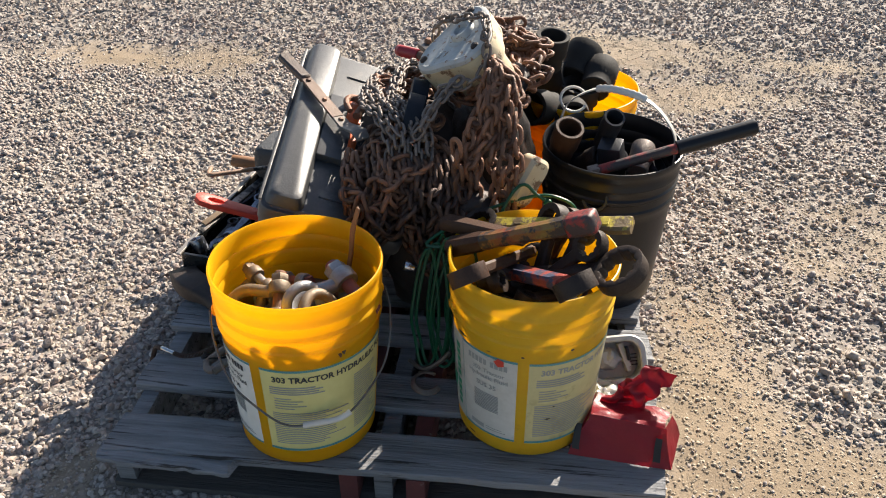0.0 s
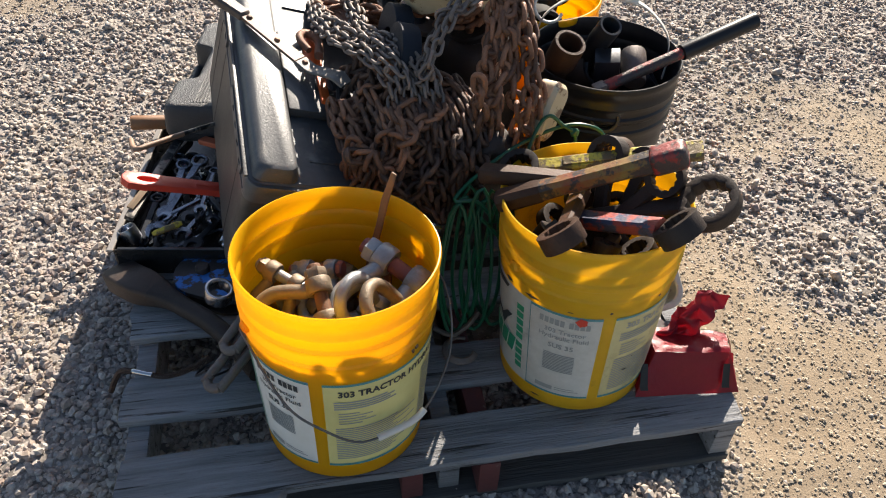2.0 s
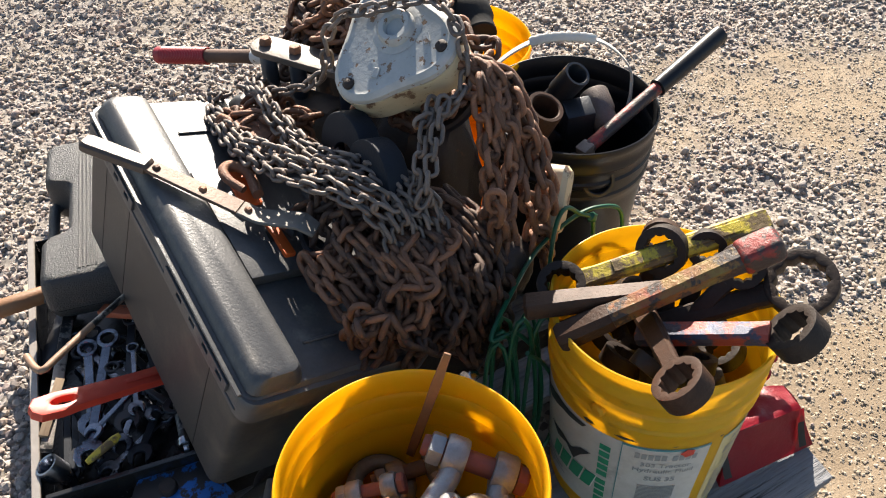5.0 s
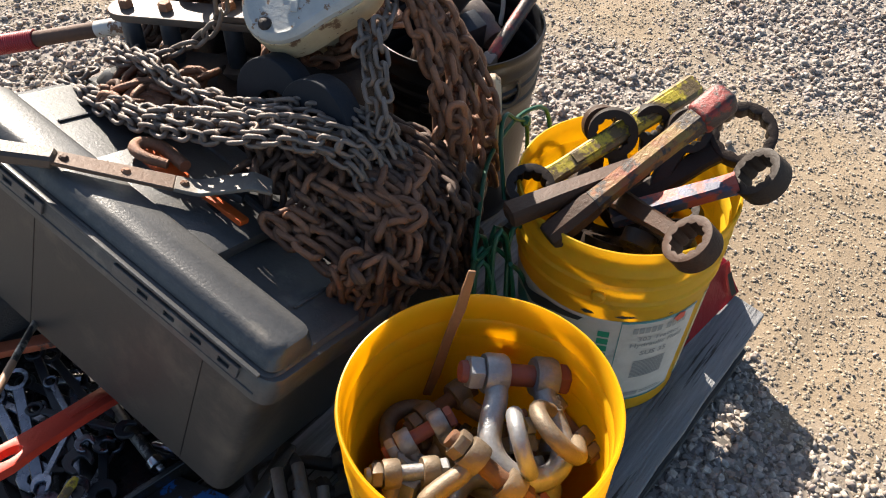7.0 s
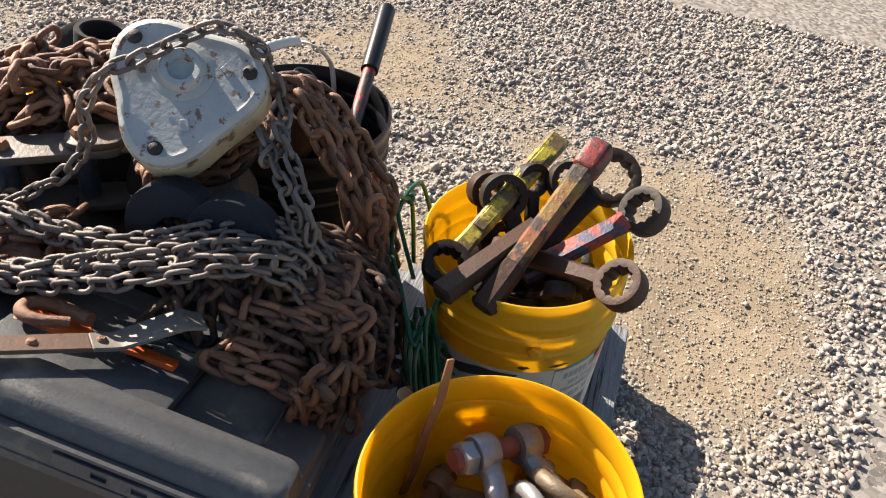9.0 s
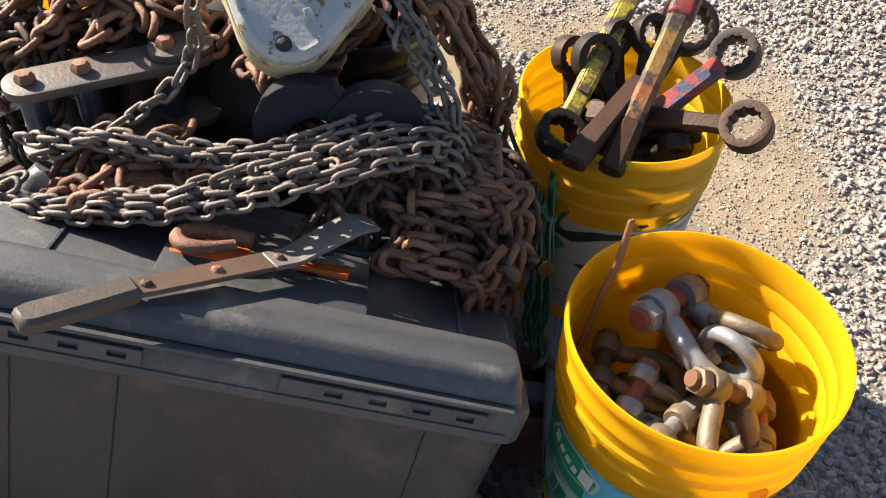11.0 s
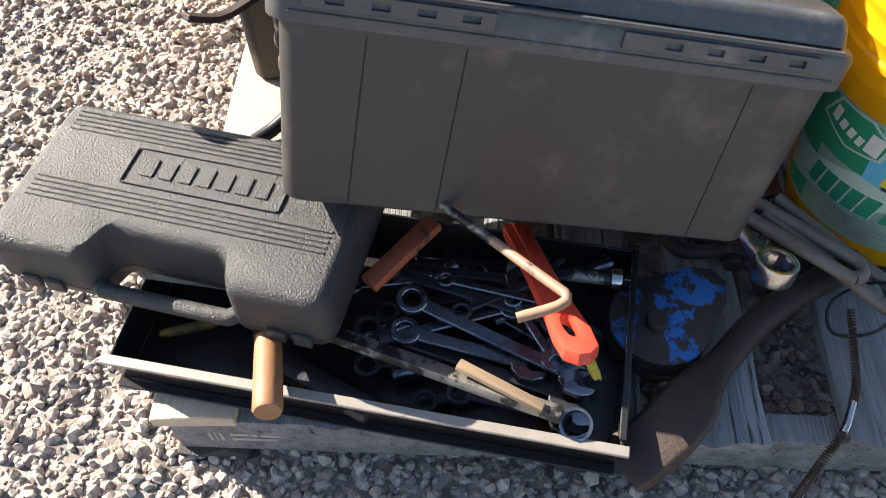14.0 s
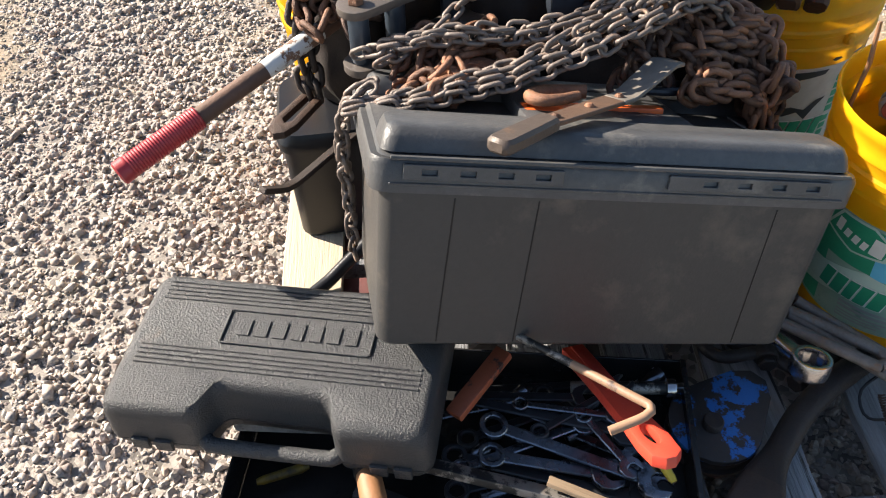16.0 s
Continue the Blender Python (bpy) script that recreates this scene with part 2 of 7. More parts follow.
M["paper"] = surface("printed white label", (0.74, 0.73, 0.68), (0.66, 0.64, 0.57), 0.5, patch=9, third=(0.42, 0.38, 0.28), third_at=0.66, edge=0.2, bump=0.05)
M["paper_cream"] = surface("cream printed label", (0.70, 0.65, 0.27), (0.62, 0.55, 0.21), 0.5, patch=9, third=(0.45, 0.38, 0.16), third_at=0.66, edge=0.2, bump=0.05)
M["paper_cream_worn"] = surface("worn cream label", (0.60, 0.54, 0.26), (0.47, 0.41, 0.20), 0.55, patch=8, third=(0.30, 0.24, 0.10), third_at=0.56, edge=0.15, bump=0.1)
M["ink_field"] = surface("dull green picture print", (0.22, 0.34, 0.27), (0.34, 0.43, 0.33), 0.5, patch=16, third=(0.10, 0.20, 0.16), third_at=0.56, edge=0.15, bump=0.05)
M["ink"] = surface("dark printing ink", (0.03, 0.035, 0.035), (0.05, 0.05, 0.05), 0.5, bump=0)
M["ink_grey"] = surface("faded printing ink", (0.24, 0.25, 0.24), (0.32, 0.33, 0.31), 0.5, bump=0)
M["ink_green"] = surface("green printing ink", (0.02, 0.24, 0.12), (0.03, 0.30, 0.16), 0.45, bump=0)
M["ink_blue"] = surface("blue printing ink", (0.10, 0.42, 0.62), (0.16, 0.50, 0.66), 0.45, bump=0)
M["ink_pale"] = surface("pale green printing", (0.52, 0.62, 0.52), (0.40, 0.52, 0.43), 0.5, patch=12, bump=0)
M["ink_yellow"] = surface("yellow printing ink", (0.78, 0.56, 0.03), (0.62, 0.42, 0.03), 0.5, bump=0)
M["ink_teal"] = surface("teal printing ink", (0.06, 0.22, 0.22), (0.09, 0.26, 0.26), 0.45, bump=0)
M["dark_steel"] = surface("blued dark steel", (0.028, 0.032, 0.040), (0.045, 0.047, 0.052), 0.42, 0.5, third=(0.09, 0.055, 0.035), third_at=0.66, bump=0.3)


# ---- shapes ----
def part(name, bm, material, parent=None, label="", smooth=35):
    """Links a bmesh as one mesh object under a thing or a part."""
    me = bpy.data.meshes.new(name)
    bm.to_mesh(me)
    bm.free()
    me.materials.append(M[material] if isinstance(material, str) else material)
    if smooth:
        for p in me.polygons:
            p.use_smooth = True
        me.set_sharp_from_angle(angle=radians(smooth))
    ob = new(name, me)
    ob.parent = parent
    if label:
        ob["label"] = label
    return ob


def thing(name, m, label, category, group="", kind=""):
    """An empty at a thing's base, to hold its parts."""
    ob = new(name)
    ob.empty_display_size = 0.05
    ob.matrix_world = m
    return tagged(ob, label, category, group, kind)


def basis(origin, x, z):
    """A pose from an origin, the direction of local x and roughly that of local z."""
    x = Vector(x).normalized()
    y = Vector(z).cross(x).normalized()
    z = x.cross(y)
    m = Matrix((x, y, z)).transposed().to_4x4()
    m.translation = Vector(origin)
    return m


def bevel(bm, width, segments=2, angle=30):
    es = [e for e in bm.edges if len(e.link_faces) == 2 and e.calc_face_angle(0) > radians(angle)]
    if es and width:
        bmesh.ops.bevel(bm, geom=es, offset=width, segments=segments, profile=0.6, affect="EDGES", clamp_overlap=True)


def box(sx, sy, sz, m=Matrix(), bev=0.003, seg=2, taper=1.0):
    """A box on its base centre; the top is scaled by taper."""
    bm = bmesh.new()
    bmesh.ops.create_cube(bm, size=1)
    for v in bm.verts:
        k = taper if v.co.z > 0 else 1
        v.co = Vector((v.co.x * sx * k, v.co.y * sy * k, (v.co.z + 0.5) * sz))
    bevel(bm, bev, seg)
    bm.transform(m)
    return bm


def lathe(profile, n=48, m=Matrix(), close=False):
    """Turns (radius, height) pairs round z."""
    bm = bmesh.new()
    rings = []
    for r, z in profile:
        rings.append([bm.verts.new((r * math.cos(math.tau * i / n), r * math.sin(math.tau * i / n), z)) if r > 1e-6 or i == 0 else None for i in range(n)])
    pairs = list(zip(rings, rings[1:])) + ([(rings[-1], rings[0])] if close else [])
    for a, b in pairs:
        for i in range(n):
            j = (i + 1) % n
            if a[1] is None and b[1] is None:
                continue
            if a[1] is None:
                bm.faces.new((a[0], b[j], b[i]))
            elif b[1] is None:
                bm.faces.new((a[i], a[j], b[0]))
            else:
                bm.faces.new((a[i], a[j], b[j], b[i]))
    bmesh.ops.recalc_face_normals(bm, faces=bm.faces)
    bm.transform(m)
    return bm


def smooth_path(pts, step=0.01, closed=False):
    """Catmull-Rom through points, with samples about step apart."""
    p = [Vector(q) for q in pts]
    n = len(p)
    out = []
    for i in range(n if closed else n - 1):
        a = p[(i - 1) % n] if closed or i else p[0] * 2 - p[1]
        b, c = p[i], p[(i + 1) % n]
        d = p[(i + 2) % n] if closed or i + 2 < n else c * 2 - b
        k = max(2, int((c - b).length / step))
        for s in range(k):
            t = s / k
            out.append(0.5 * (2 * b + (c - a) * t + (2 * a - 5 * b + 4 * c - d) * t * t + (3 * b - a - 3 * c + d) * t ** 3))
    if not closed:
        out.append(p[-1])
    return out


def tube(pts, r, n=10, closed=False, caps=True, squash=1.0, radii=None):
    """A round bar along points; radii overrides r point by point."""
    bm = bmesh.new()
    pts = [Vector(p) for p in pts]
    count = len(pts)
    rings = []
    up = None
    for i, p in enumerate(pts):
        a = pts[i - 1] if i or closed else pts[0]
        b = pts[(i + 1) % count] if i + 1 < count or closed else pts[-1]
        t = (b - a).normalized()
        if up is None:
            up = t.orthogonal().normalized()
        up = (up - t * up.dot(t)).normalized()
        side = t.cross(up)
        rr = radii[i] if radii else r
        rings.append([bm.verts.new(p + (up * math.cos(math.tau * k / n) + side * math.sin(math.tau * k / n) * squash) * rr) for k in range(n)])
    for i in range(count if closed else count - 1):
        a, b = rings[i], rings[(i + 1) % count]
        for k in range(n):
            bm.faces.new((a[k], a[(k + 1) % n], b[(k + 1) % n], b[k]))
    if caps and not closed:
        bm.faces.new(rings[0][::-1])
        bm.faces.new(rings[-1])
    bmesh.ops.recalc_face_normals(bm, faces=bm.faces)
    return bm


def prism(outline, depth, m=Matrix(), bev=0.002, seg=2, holes=()):
    """A flat outline in xy, thick along z (0 to depth). Each hole is an outline too."""
    bm = bmesh.new()
    loops = [outline, *holes]
    for z in (0.0, depth):
        edges = []
        for lp in loops:
            vs = [bm.verts.new((x, y, z)) for x, y in lp]
            edges += [bm.edges.new((vs[i], vs[(i + 1) % len(vs)])) for i in range(len(vs))]
        if holes:
            bmesh.ops.triangle_fill(bm, use_beauty=True, edges=edges)
        else:
            bm.faces.new([e.verts[0] for e in edges])
    bm.verts.ensure_lookup_table()
    half = len(bm.verts) // 2
    start = 0
    for lp in loops:
        k = len(lp)
        for i in range(k):
            j = (i + 1) % k
            bm.faces.new((bm.verts[start + i], bm.verts[start + j], bm.verts[half + start + j], bm.verts[half + start + i]))
        start += k
    bmesh.ops.recalc_face_normals(bm, faces=bm.faces)
    if bev:
        bevel(bm, bev, seg, 40)
    bm.transform(m)
    return bm


def ring_outline(r, n=24, teeth=0, depth=0.0, x=0.0, y=0.0):
    out = []
    for i in range(n):
        rr = r
        if teeth:
            rr = r - depth * abs(math.cos(math.pi * teeth * i / n))
        out.append((x + rr * math.cos(math.tau * i / n), y + rr * math.sin(math.tau * i / n)))
    return out


def join(*bms):
    out = bms[0]
    for b in bms[1:]:
        me = bpy.data.meshes.new("tmp")
        b.to_mesh(me)
        b.free()
        out.from_mesh(me)
        bpy.data.meshes.remove(me)
    return out


def standing():
    return set(scene.objects)


def nudge(before, shift):
    """Moves all things built since before, as one group."""
    for ob in scene.objects:
        if ob not in before and ob.parent is None:
            ob.matrix_basis = Matrix.Translation(shift) @ ob.matrix_basis


def along(a, b, roll_ref=(0, 0, 1)):
    """A pose at a whose local x points to b; its z is close to roll_ref."""
    return basis(a, Vector(b) - Vector(a), roll_ref)

# ---- ground ----
DECK = 0.12
def ground_z(x, y):
    """Height of the uneven ground."""
    edge = min(1.0, max(abs(x) / 3.0, abs(y - 1.8) / 3.0))
    lumps = 0.012 * noise.noise(Vector((x * 1.6, y * 1.6, 0))) + 0.005 * noise.noise(Vector((x * 7, y * 7, 3))) + 0.0045 * noise.noise(Vector((x * 17, y * 17, 5))) + 0.003 * noise.noise(Vector((x * 41, y * 41, 8)))
    return lumps * (1 - edge ** 4) - 0.006


GN = 240
gx, gy = np.meshgrid(np.linspace(-3, 3, GN + 1), np.linspace(-1.2, 4.8, GN + 1), indexing="ij")
ground_bm = bmesh.new()
for x, y in zip(gx.ravel(), gy.ravel()):
    ground_bm.verts.new((x, y, ground_z(x, y)))
ground_bm.verts.ensure_lookup_table()
for i in range(GN):
    for j in range(GN):
        k = i * (GN + 1) + j
        ground_bm.faces.new([ground_bm.verts[n] for n in (k, k + GN + 1, k + GN + 2, k + 1)])
rim_edges = [e for e in ground_bm.edges if e.is_boundary]
far = bmesh.ops.extrude_edge_only(ground_bm, edges=rim_edges)["geom"]
for v in (g for g in far if isinstance(g, bmesh.types.BMVert)):
    v.co = Vector((v.co.x * 200, (v.co.y - 1.8) * 200, -0.006))

# bare patches of dirt: centre, radius along x and y, strength
BARE = [(1.62, 1.98, 0.24, 0.20, 0.9), (1.42, 1.62, 0.13, 0.24, 0.4), (1.20, 1.18, 0.15, 0.20, 1.0), (1.0, 0.86, 0.24, 0.17, 1.0), (0.75, 0.98, 0.17, 0.20, 0.9), (1.22, 2.12, 0.20, 0.16, 0.5), (1.05, 2.0, 0.10, 0.10, 0.5),
        (0.69, 1.50, 0.11, 0.32, 0.9), (0.86, 1.27, 0.11, 0.14, 0.7), (0.84, 3.07, 0.42, 0.13, 0.8), (0.54, 3.50, 0.40, 0.20, 0.9), (-1.32, 3.21, 0.45, 0.13, 0.8), (-0.92, 1.61, 0.20, 0.15, 0.35), (-0.63, 1.05, 0.15, 0.12, 0.5), (1.5, 3.4, 0.3, 0.1, 0.6), (0.55, 0.85, 0.15, 0.15, 0.6)]


def bare(x, y):
    d = 0.0
    for cx, cy, rx, ry, s in BARE:
        d += s * math.exp(-((x - cx) / (1.25 * rx)) ** 2 - ((y - cy) / (1.25 * ry)) ** 2)
    return min(1.0, d) + 0.26 * noise.noise(Vector((x * 3.2, y * 3.2, 9.0))) + 0.34 * noise.noise(Vector((x * 9, y * 9, 2.0)))


bare_layer = ground_bm.verts.layers.float.new("bare")
for v in ground_bm.verts:
    v[bare_layer] = min(1.0, max(0.0, bare(v.co.x, v.co.y) * 1.5 - 0.15))
ground = tagged(part("ground", ground_bm, "dirt"), "pale sandy dirt under loose gravel", "ground", kind="structure")


def rock_shapes(level, count, rng):
    """Angular broken stones: a ball (or, at level 0, a block) cut by random planes."""
    shapes = []
    for _ in range(count):
        bm = bmesh.new()
        if level:
            bmesh.ops.create_icosphere(bm, subdivisions=level, radius=1)
        else:
            bmesh.ops.create_cube(bm, size=1.35)
            bmesh.ops.triangulate(bm, faces=bm.faces)
        co = np.array([v.co[:] for v in bm.verts])
        if not level:
            co = co * rng.uniform(0.55, 1.15, co.shape)
        for _ in range(6):
            n = rng.normal(size=3)
            n /= np.linalg.norm(n)
            over = np.maximum(0, co @ n - rng.uniform(0.45, 0.75))
            co = co - over[:, None] * n
        co = co * [1.0, rng.uniform(0.65, 0.95), rng.uniform(0.5, 0.8)]
        shapes.append((co, np.array([[v.index for v in f.verts] for f in bm.faces])))
        bm.free()
    return shapes


def scatter(name, spots, shapes, rng, label, mat="stone", lean=0.6, soft=False):
    """One mesh of many stones; spots are rows of x, y, z, size."""
    spots[:, 2] += [ground_z(x, y) + 0.002 for x, y in spots[:, :2]]
    count = len(spots)
    pick = rng.integers(len(shapes), size=count)
    all_v, all_f, base = [], [], 0
    for s, (co, faces) in enumerate(shapes):
        sel = spots[pick == s]
        k = len(sel)
        a, b, c = rng.uniform(0, math.tau, k), rng.normal(0, lean, k), rng.normal(0, lean, k)
        ca, sa, cb, sb, cc, sc = np.cos(a), np.sin(a), np.cos(b), np.sin(b), np.cos(c), np.sin(c)
        rot = np.stack([ca * cb, ca * sb * sc - sa * cc, ca * sb * cc + sa * sc, sa * cb, sa * sb * sc + ca * cc, sa * sb * cc - ca * sc, -sb, cb * sc, cb * cc], -1).reshape(k, 3, 3)
        v = np.einsum("kij,vj->kvi", rot, co) * sel[:, None, 3:4] + sel[:, None, :3]
        f = faces[None] + (np.arange(k) * len(co))[:, None, None] + base
        base += k * len(co)
        all_v.append(v.reshape(-1, 3))
        all_f.append(f.reshape(-1, 3))
    v, f = np.concatenate(all_v), np.concatenate(all_f)
    me = bpy.data.meshes.new(name)
    me.vertices.add(len(v))
    me.vertices.foreach_set("co", v.ravel())
    me.loops.add(f.size)
    me.loops.foreach_set("vertex_index", f.ravel())
    me.polygons.add(len(f))
    me.polygons.foreach_set("loop_start", np.arange(0, f.size, 3))
    me.polygons.foreach_set("use_smooth", np.full(len(f), soft))
    me.update(calc_edges=True)
    me.materials.append(M[mat])
    return tagged(new(name, me), label, "gravel", kind="stuff")


rng = np.random.default_rng(5)


def stone_spots(x0, x1, y0, y1, density, near):
    """Stones strewn over a stretch, leaving out the ground under the pallet."""
    count = int((x1 - x0) * (y1 - y0) * density)
    keep = []
    grow = 1.0 if near else 1.10 + 0.2 * max(0.0, y0 - 2.6)
    for x, y, u, v, w in rng.random((count, 5)):
        x, y = x0 + (x1 - x0) * x, y0 + (y1 - y0) * y
        if (math.hypot((x + 0.15) / 0.95, (y - 1.6) / 0.85) < 1) != near or x < -0.85 - 0.58 * (y - 1.0) or y < 0.74 - 0.33 * max(x, 0) or (-0.27 < x < 0.40 and 1.32 < y < 2.05):
            continue
        b = bare(x, y)
        if u < 1.36 - 1.45 * b or u < 0.13:
            size = grow * (0.0052 + 0.0092 * v ** 1.4) * (1.45 if w > 0.95 else 1.0) * (1.0 - 0.42 * min(1.0, max(0.0, b * 1.6 - 0.3)))
            keep.append((x, y, size * (0.9 * (w * 7.3 % 1) - 0.35 - 0.3 * min(1.0, max(0.0, b))) - 0.003, size))
    return np.array(keep)


near_shapes, far_shapes = rock_shapes(1, 24, rng), rock_shapes(0, 30, rng)
scatter("gravel", stone_spots(-1.1, 0.8, 0.70, 2.45, 12600, True), near_shapes, rng, "loose crushed grey and tan gravel round the pallet")
scatter("gravel", stone_spots(-2.6, 2.7, 3.2, 4.7, 5200, False), far_shapes, rng, "loose crushed gravel far out over the yard")
scatter("gravel", stone_spots(-2.2, 2.5, 0.05, 3.2, 8900, False), far_shapes, rng, "loose crushed gravel spread over the yard", soft=True)
pebble = [(np.array(((1, 0, 0), (-0.9, 0.1, 0), (0, 0.8, 0.1), (0.1, -0.75, 0), (0, 0.1, 0.32))), np.array(((0, 2, 4), (2, 1, 4), (1, 3, 4), (3, 0, 4)))), (np.array(((0.8, 0.5, 0), (-0.7, 0.6, 0), (-0.6, -0.7, 0), (0.75, -0.6, 0), (0.3, 0.2, 0.34))), np.array(((0, 1, 4), (1, 2, 4), (2, 3, 4), (3, 0, 4))))]
spots = rng.uniform((-1.4, 0.45), (2.4, 3.8), (250000, 2))
spots = np.array([s for s in spots if bare(s[0], s[1]) > 0.05 + 0.35 * rng.random()])[:90000]
k = len(spots)
scatter("grit", np.c_[spots, rng.uniform(-0.002, 0.0004, k), 0.0014 + 0.0048 * rng.random(k) ** 2.8], pebble, rng, "fine grit and small pebbles strewn on the dirt", "grit", 0.12)
fill = rng.uniform((-1.5, 0.6), (1.9, 3.6), (90000, 2))
fill = np.array([s for s in fill if bare(s[0], s[1]) < 0.4 and not (-0.27 < s[0] < 0.40 and 1.32 < s[1] < 2.05) and s[0] > -0.85 - 0.58 * (s[1] - 1.0) and s[1] > 0.74 - 0.33 * max(s[0], 0)])[:55000]
k = len(fill)
scatter("gravel", np.c_[fill, rng.uniform(-0.005, 0.0, k), 0.0035 + 0.0035 * rng.random(k)], pebble, rng, "small broken stones filling gaps in the gravel", "stone", 0.2)

# ---- pallet ----
def plank(length, width, thick, seed, wear=0.004):
    """A worn board along x, centred, its top at z = 0."""
    r = random.Random(seed)
    bm = bmesh.new()
    n = 14
    rows = []
    for i in range(n + 1):
        x = -length / 2 + length * i / n
        ends = r.uniform(-1, 1) * wear * (3 if i in (0, n) else 0.35)
        a, b = width / 2 + r.uniform(-1, 1) * wear * 0.5, -width / 2 + r.uniform(-1, 1) * wear * 0.5
        z = r.uniform(-1, 1) * 0.0012
        xs = [x + r.uniform(-1, 1) * wear * 2.2 if i in (0, n) else x for _ in range(4)]
        rows.append([bm.verts.new(c) for c in ((xs[0], b, z), (xs[1], b + (a - b) * 0.35, z + r.uniform(0, 0.001)), (xs[2], b + (a - b) * 0.7, z), (xs[3], a, z), (xs[3], a, z - thick), (xs[0], b, z - thick))])
    for p, q in zip(rows, rows[1:]):
        for k in range(6):
            bm.faces.new((p[k], q[k], q[(k + 1) % 6], p[(k + 1) % 6]))
    bm.faces.new(rows[0])
    bm.faces.new(rows[-1][::-1])
    bmesh.ops.recalc_face_normals(bm, faces=bm.faces)
    bevel(bm, 0.0015, 1, 50)
    return bm


PX0, PX1 = -0.522, 0.537
pallet = thing("pallet", pose(0.0, 1.6, 0), "weathered grey wooden pallet with gapped boards and splintered ends", "pallet")
home = pallet.matrix_world.inverted()
for k, y in enumerate((1.107, 1.268, 1.462, 1.600, 1.745, 1.895)):
    b = part("deck_board", plank(PX1 - PX0 + 0.012 * (k % 3 - 1), 0.094, 0.018, 30 + k), "wood", pallet)
    b.matrix_basis = home @ pose((PX0 + PX1) / 2, y, DECK, 0, 0, (0.4, -0.7, 0.3, -0.2, 0.5, -0.3)[k])
b = part("deck_board", plank(PX1 - PX0, 0.10, 0.018, 41), "wood_fresh", pallet, "pale sun-bleached board")
b.matrix_basis = home @ pose((PX0 + PX1) / 2, 2.095, DECK, 0, 0, 0.4)
b = part("deck_board", plank(0.26, 0.045, 0.012, 44, 0.007), "wood", pallet, "split strip along the front board")
b.matrix_basis = home @ pose(-0.385, 1.054, DECK - 0.004, 0, 0, -1.5)
for x, y, mat in ((-0.497, 1.6, "wood"), (0.015, 1.61, "wood"), (0.512, 1.6, "wood"), (-0.050, 1.6, "red_wood"), (0.080, 1.59, "red_wood")):
    b = part("stringer", box(0.036, 1.06, 0.086, bev=0.003), mat, pallet, "red painted runner" if mat == "red_wood" else "")
    b.matrix_basis = home @ pose(x, y, 0.0155)
# bottom boards carry the under-deck shade as a darker colour
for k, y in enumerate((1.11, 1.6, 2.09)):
    b = part("bottom_board", plank(PX1 - PX0, 0.095, 0.016, 60 + k), "wood_dark", pallet, "bottom board coloured dark as under-deck shade")
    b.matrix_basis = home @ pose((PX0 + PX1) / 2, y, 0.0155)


# ---- buckets ----
def wall_r(z):
    return 0.1295 + 0.0155 * z / 0.285


def bucket_bm(h=0.37):
    k = h / 0.37
    out = [(0.0, 0.006), (0.108, 0.006), (0.112, 0.0), (0.1265, 0.0), (0.1295, 0.004)]
    out += [(wall_r(z), z) for z in (0.03, 0.1, 0.18, 0.24)]
    for z, r in ((0.258, 0.1440), (0.264, 0.1475), (0.272, 0.1478), (0.276, 0.1450), (0.292, 0.1452), (0.296, 0.1490), (0.303, 0.1492), (0.307, 0.1460), (0.322, 0.1465), (0.326, 0.1495), (0.331, 0.1495), (0.335, 0.1470), (0.352, 0.1475), (0.357, 0.1508), (0.366, 0.1515), (0.370, 0.1500), (0.3705, 0.1480), (0.368, 0.1462)):
        out.append((r, z))
    for z, r in ((0.350, 0.1450), (0.334, 0.1446), (0.329, 0.1472), (0.324, 0.1440), (0.305, 0.1432), (0.299, 0.1462), (0.293, 0.1426), (0.273, 0.1424), (0.266, 0.1448), (0.260, 0.1414), (0.24, 0.1400), (0.1, 0.1325), (0.012, 0.1270), (0.009, 0.120), (0.009, 0.0)):
        out.append((r, z))
    return lathe([(r, z * k) for r, z in out], 96)


def on_wall(bm, turn, lift=0.0006, step=0.008):
    """Bends a flat figure (x along, y up) round a bucket's wall."""
    for _ in range(5):
        long = [e for e in bm.edges if abs(e.verts[0].co.x - e.verts[1].co.x) > step]
        if not long:
            break
        bmesh.ops.subdivide_edges(bm, edges=long, cuts=1)
        bmesh.ops.triangulate(bm, faces=[f for f in bm.faces if len(f.verts) > 4])
    for v in bm.verts:
        a = radians(turn) + v.co.x / 0.1375
        r = wall_r(v.co.y) + lift + v.co.z
        v.co = Vector((r * math.cos(a), r * math.sin(a), v.co.y))
    bmesh.ops.recalc_face_normals(bm, faces=bm.faces)
    return bm


def rects(rows, z=0.0):
    bm = bmesh.new()
    for x0, y0, x1, y1 in rows:
        bm.faces.new([bm.verts.new((x, y, z)) for x, y in ((x0, y0), (x1, y0), (x1, y1), (x0, y1))])
    return bm


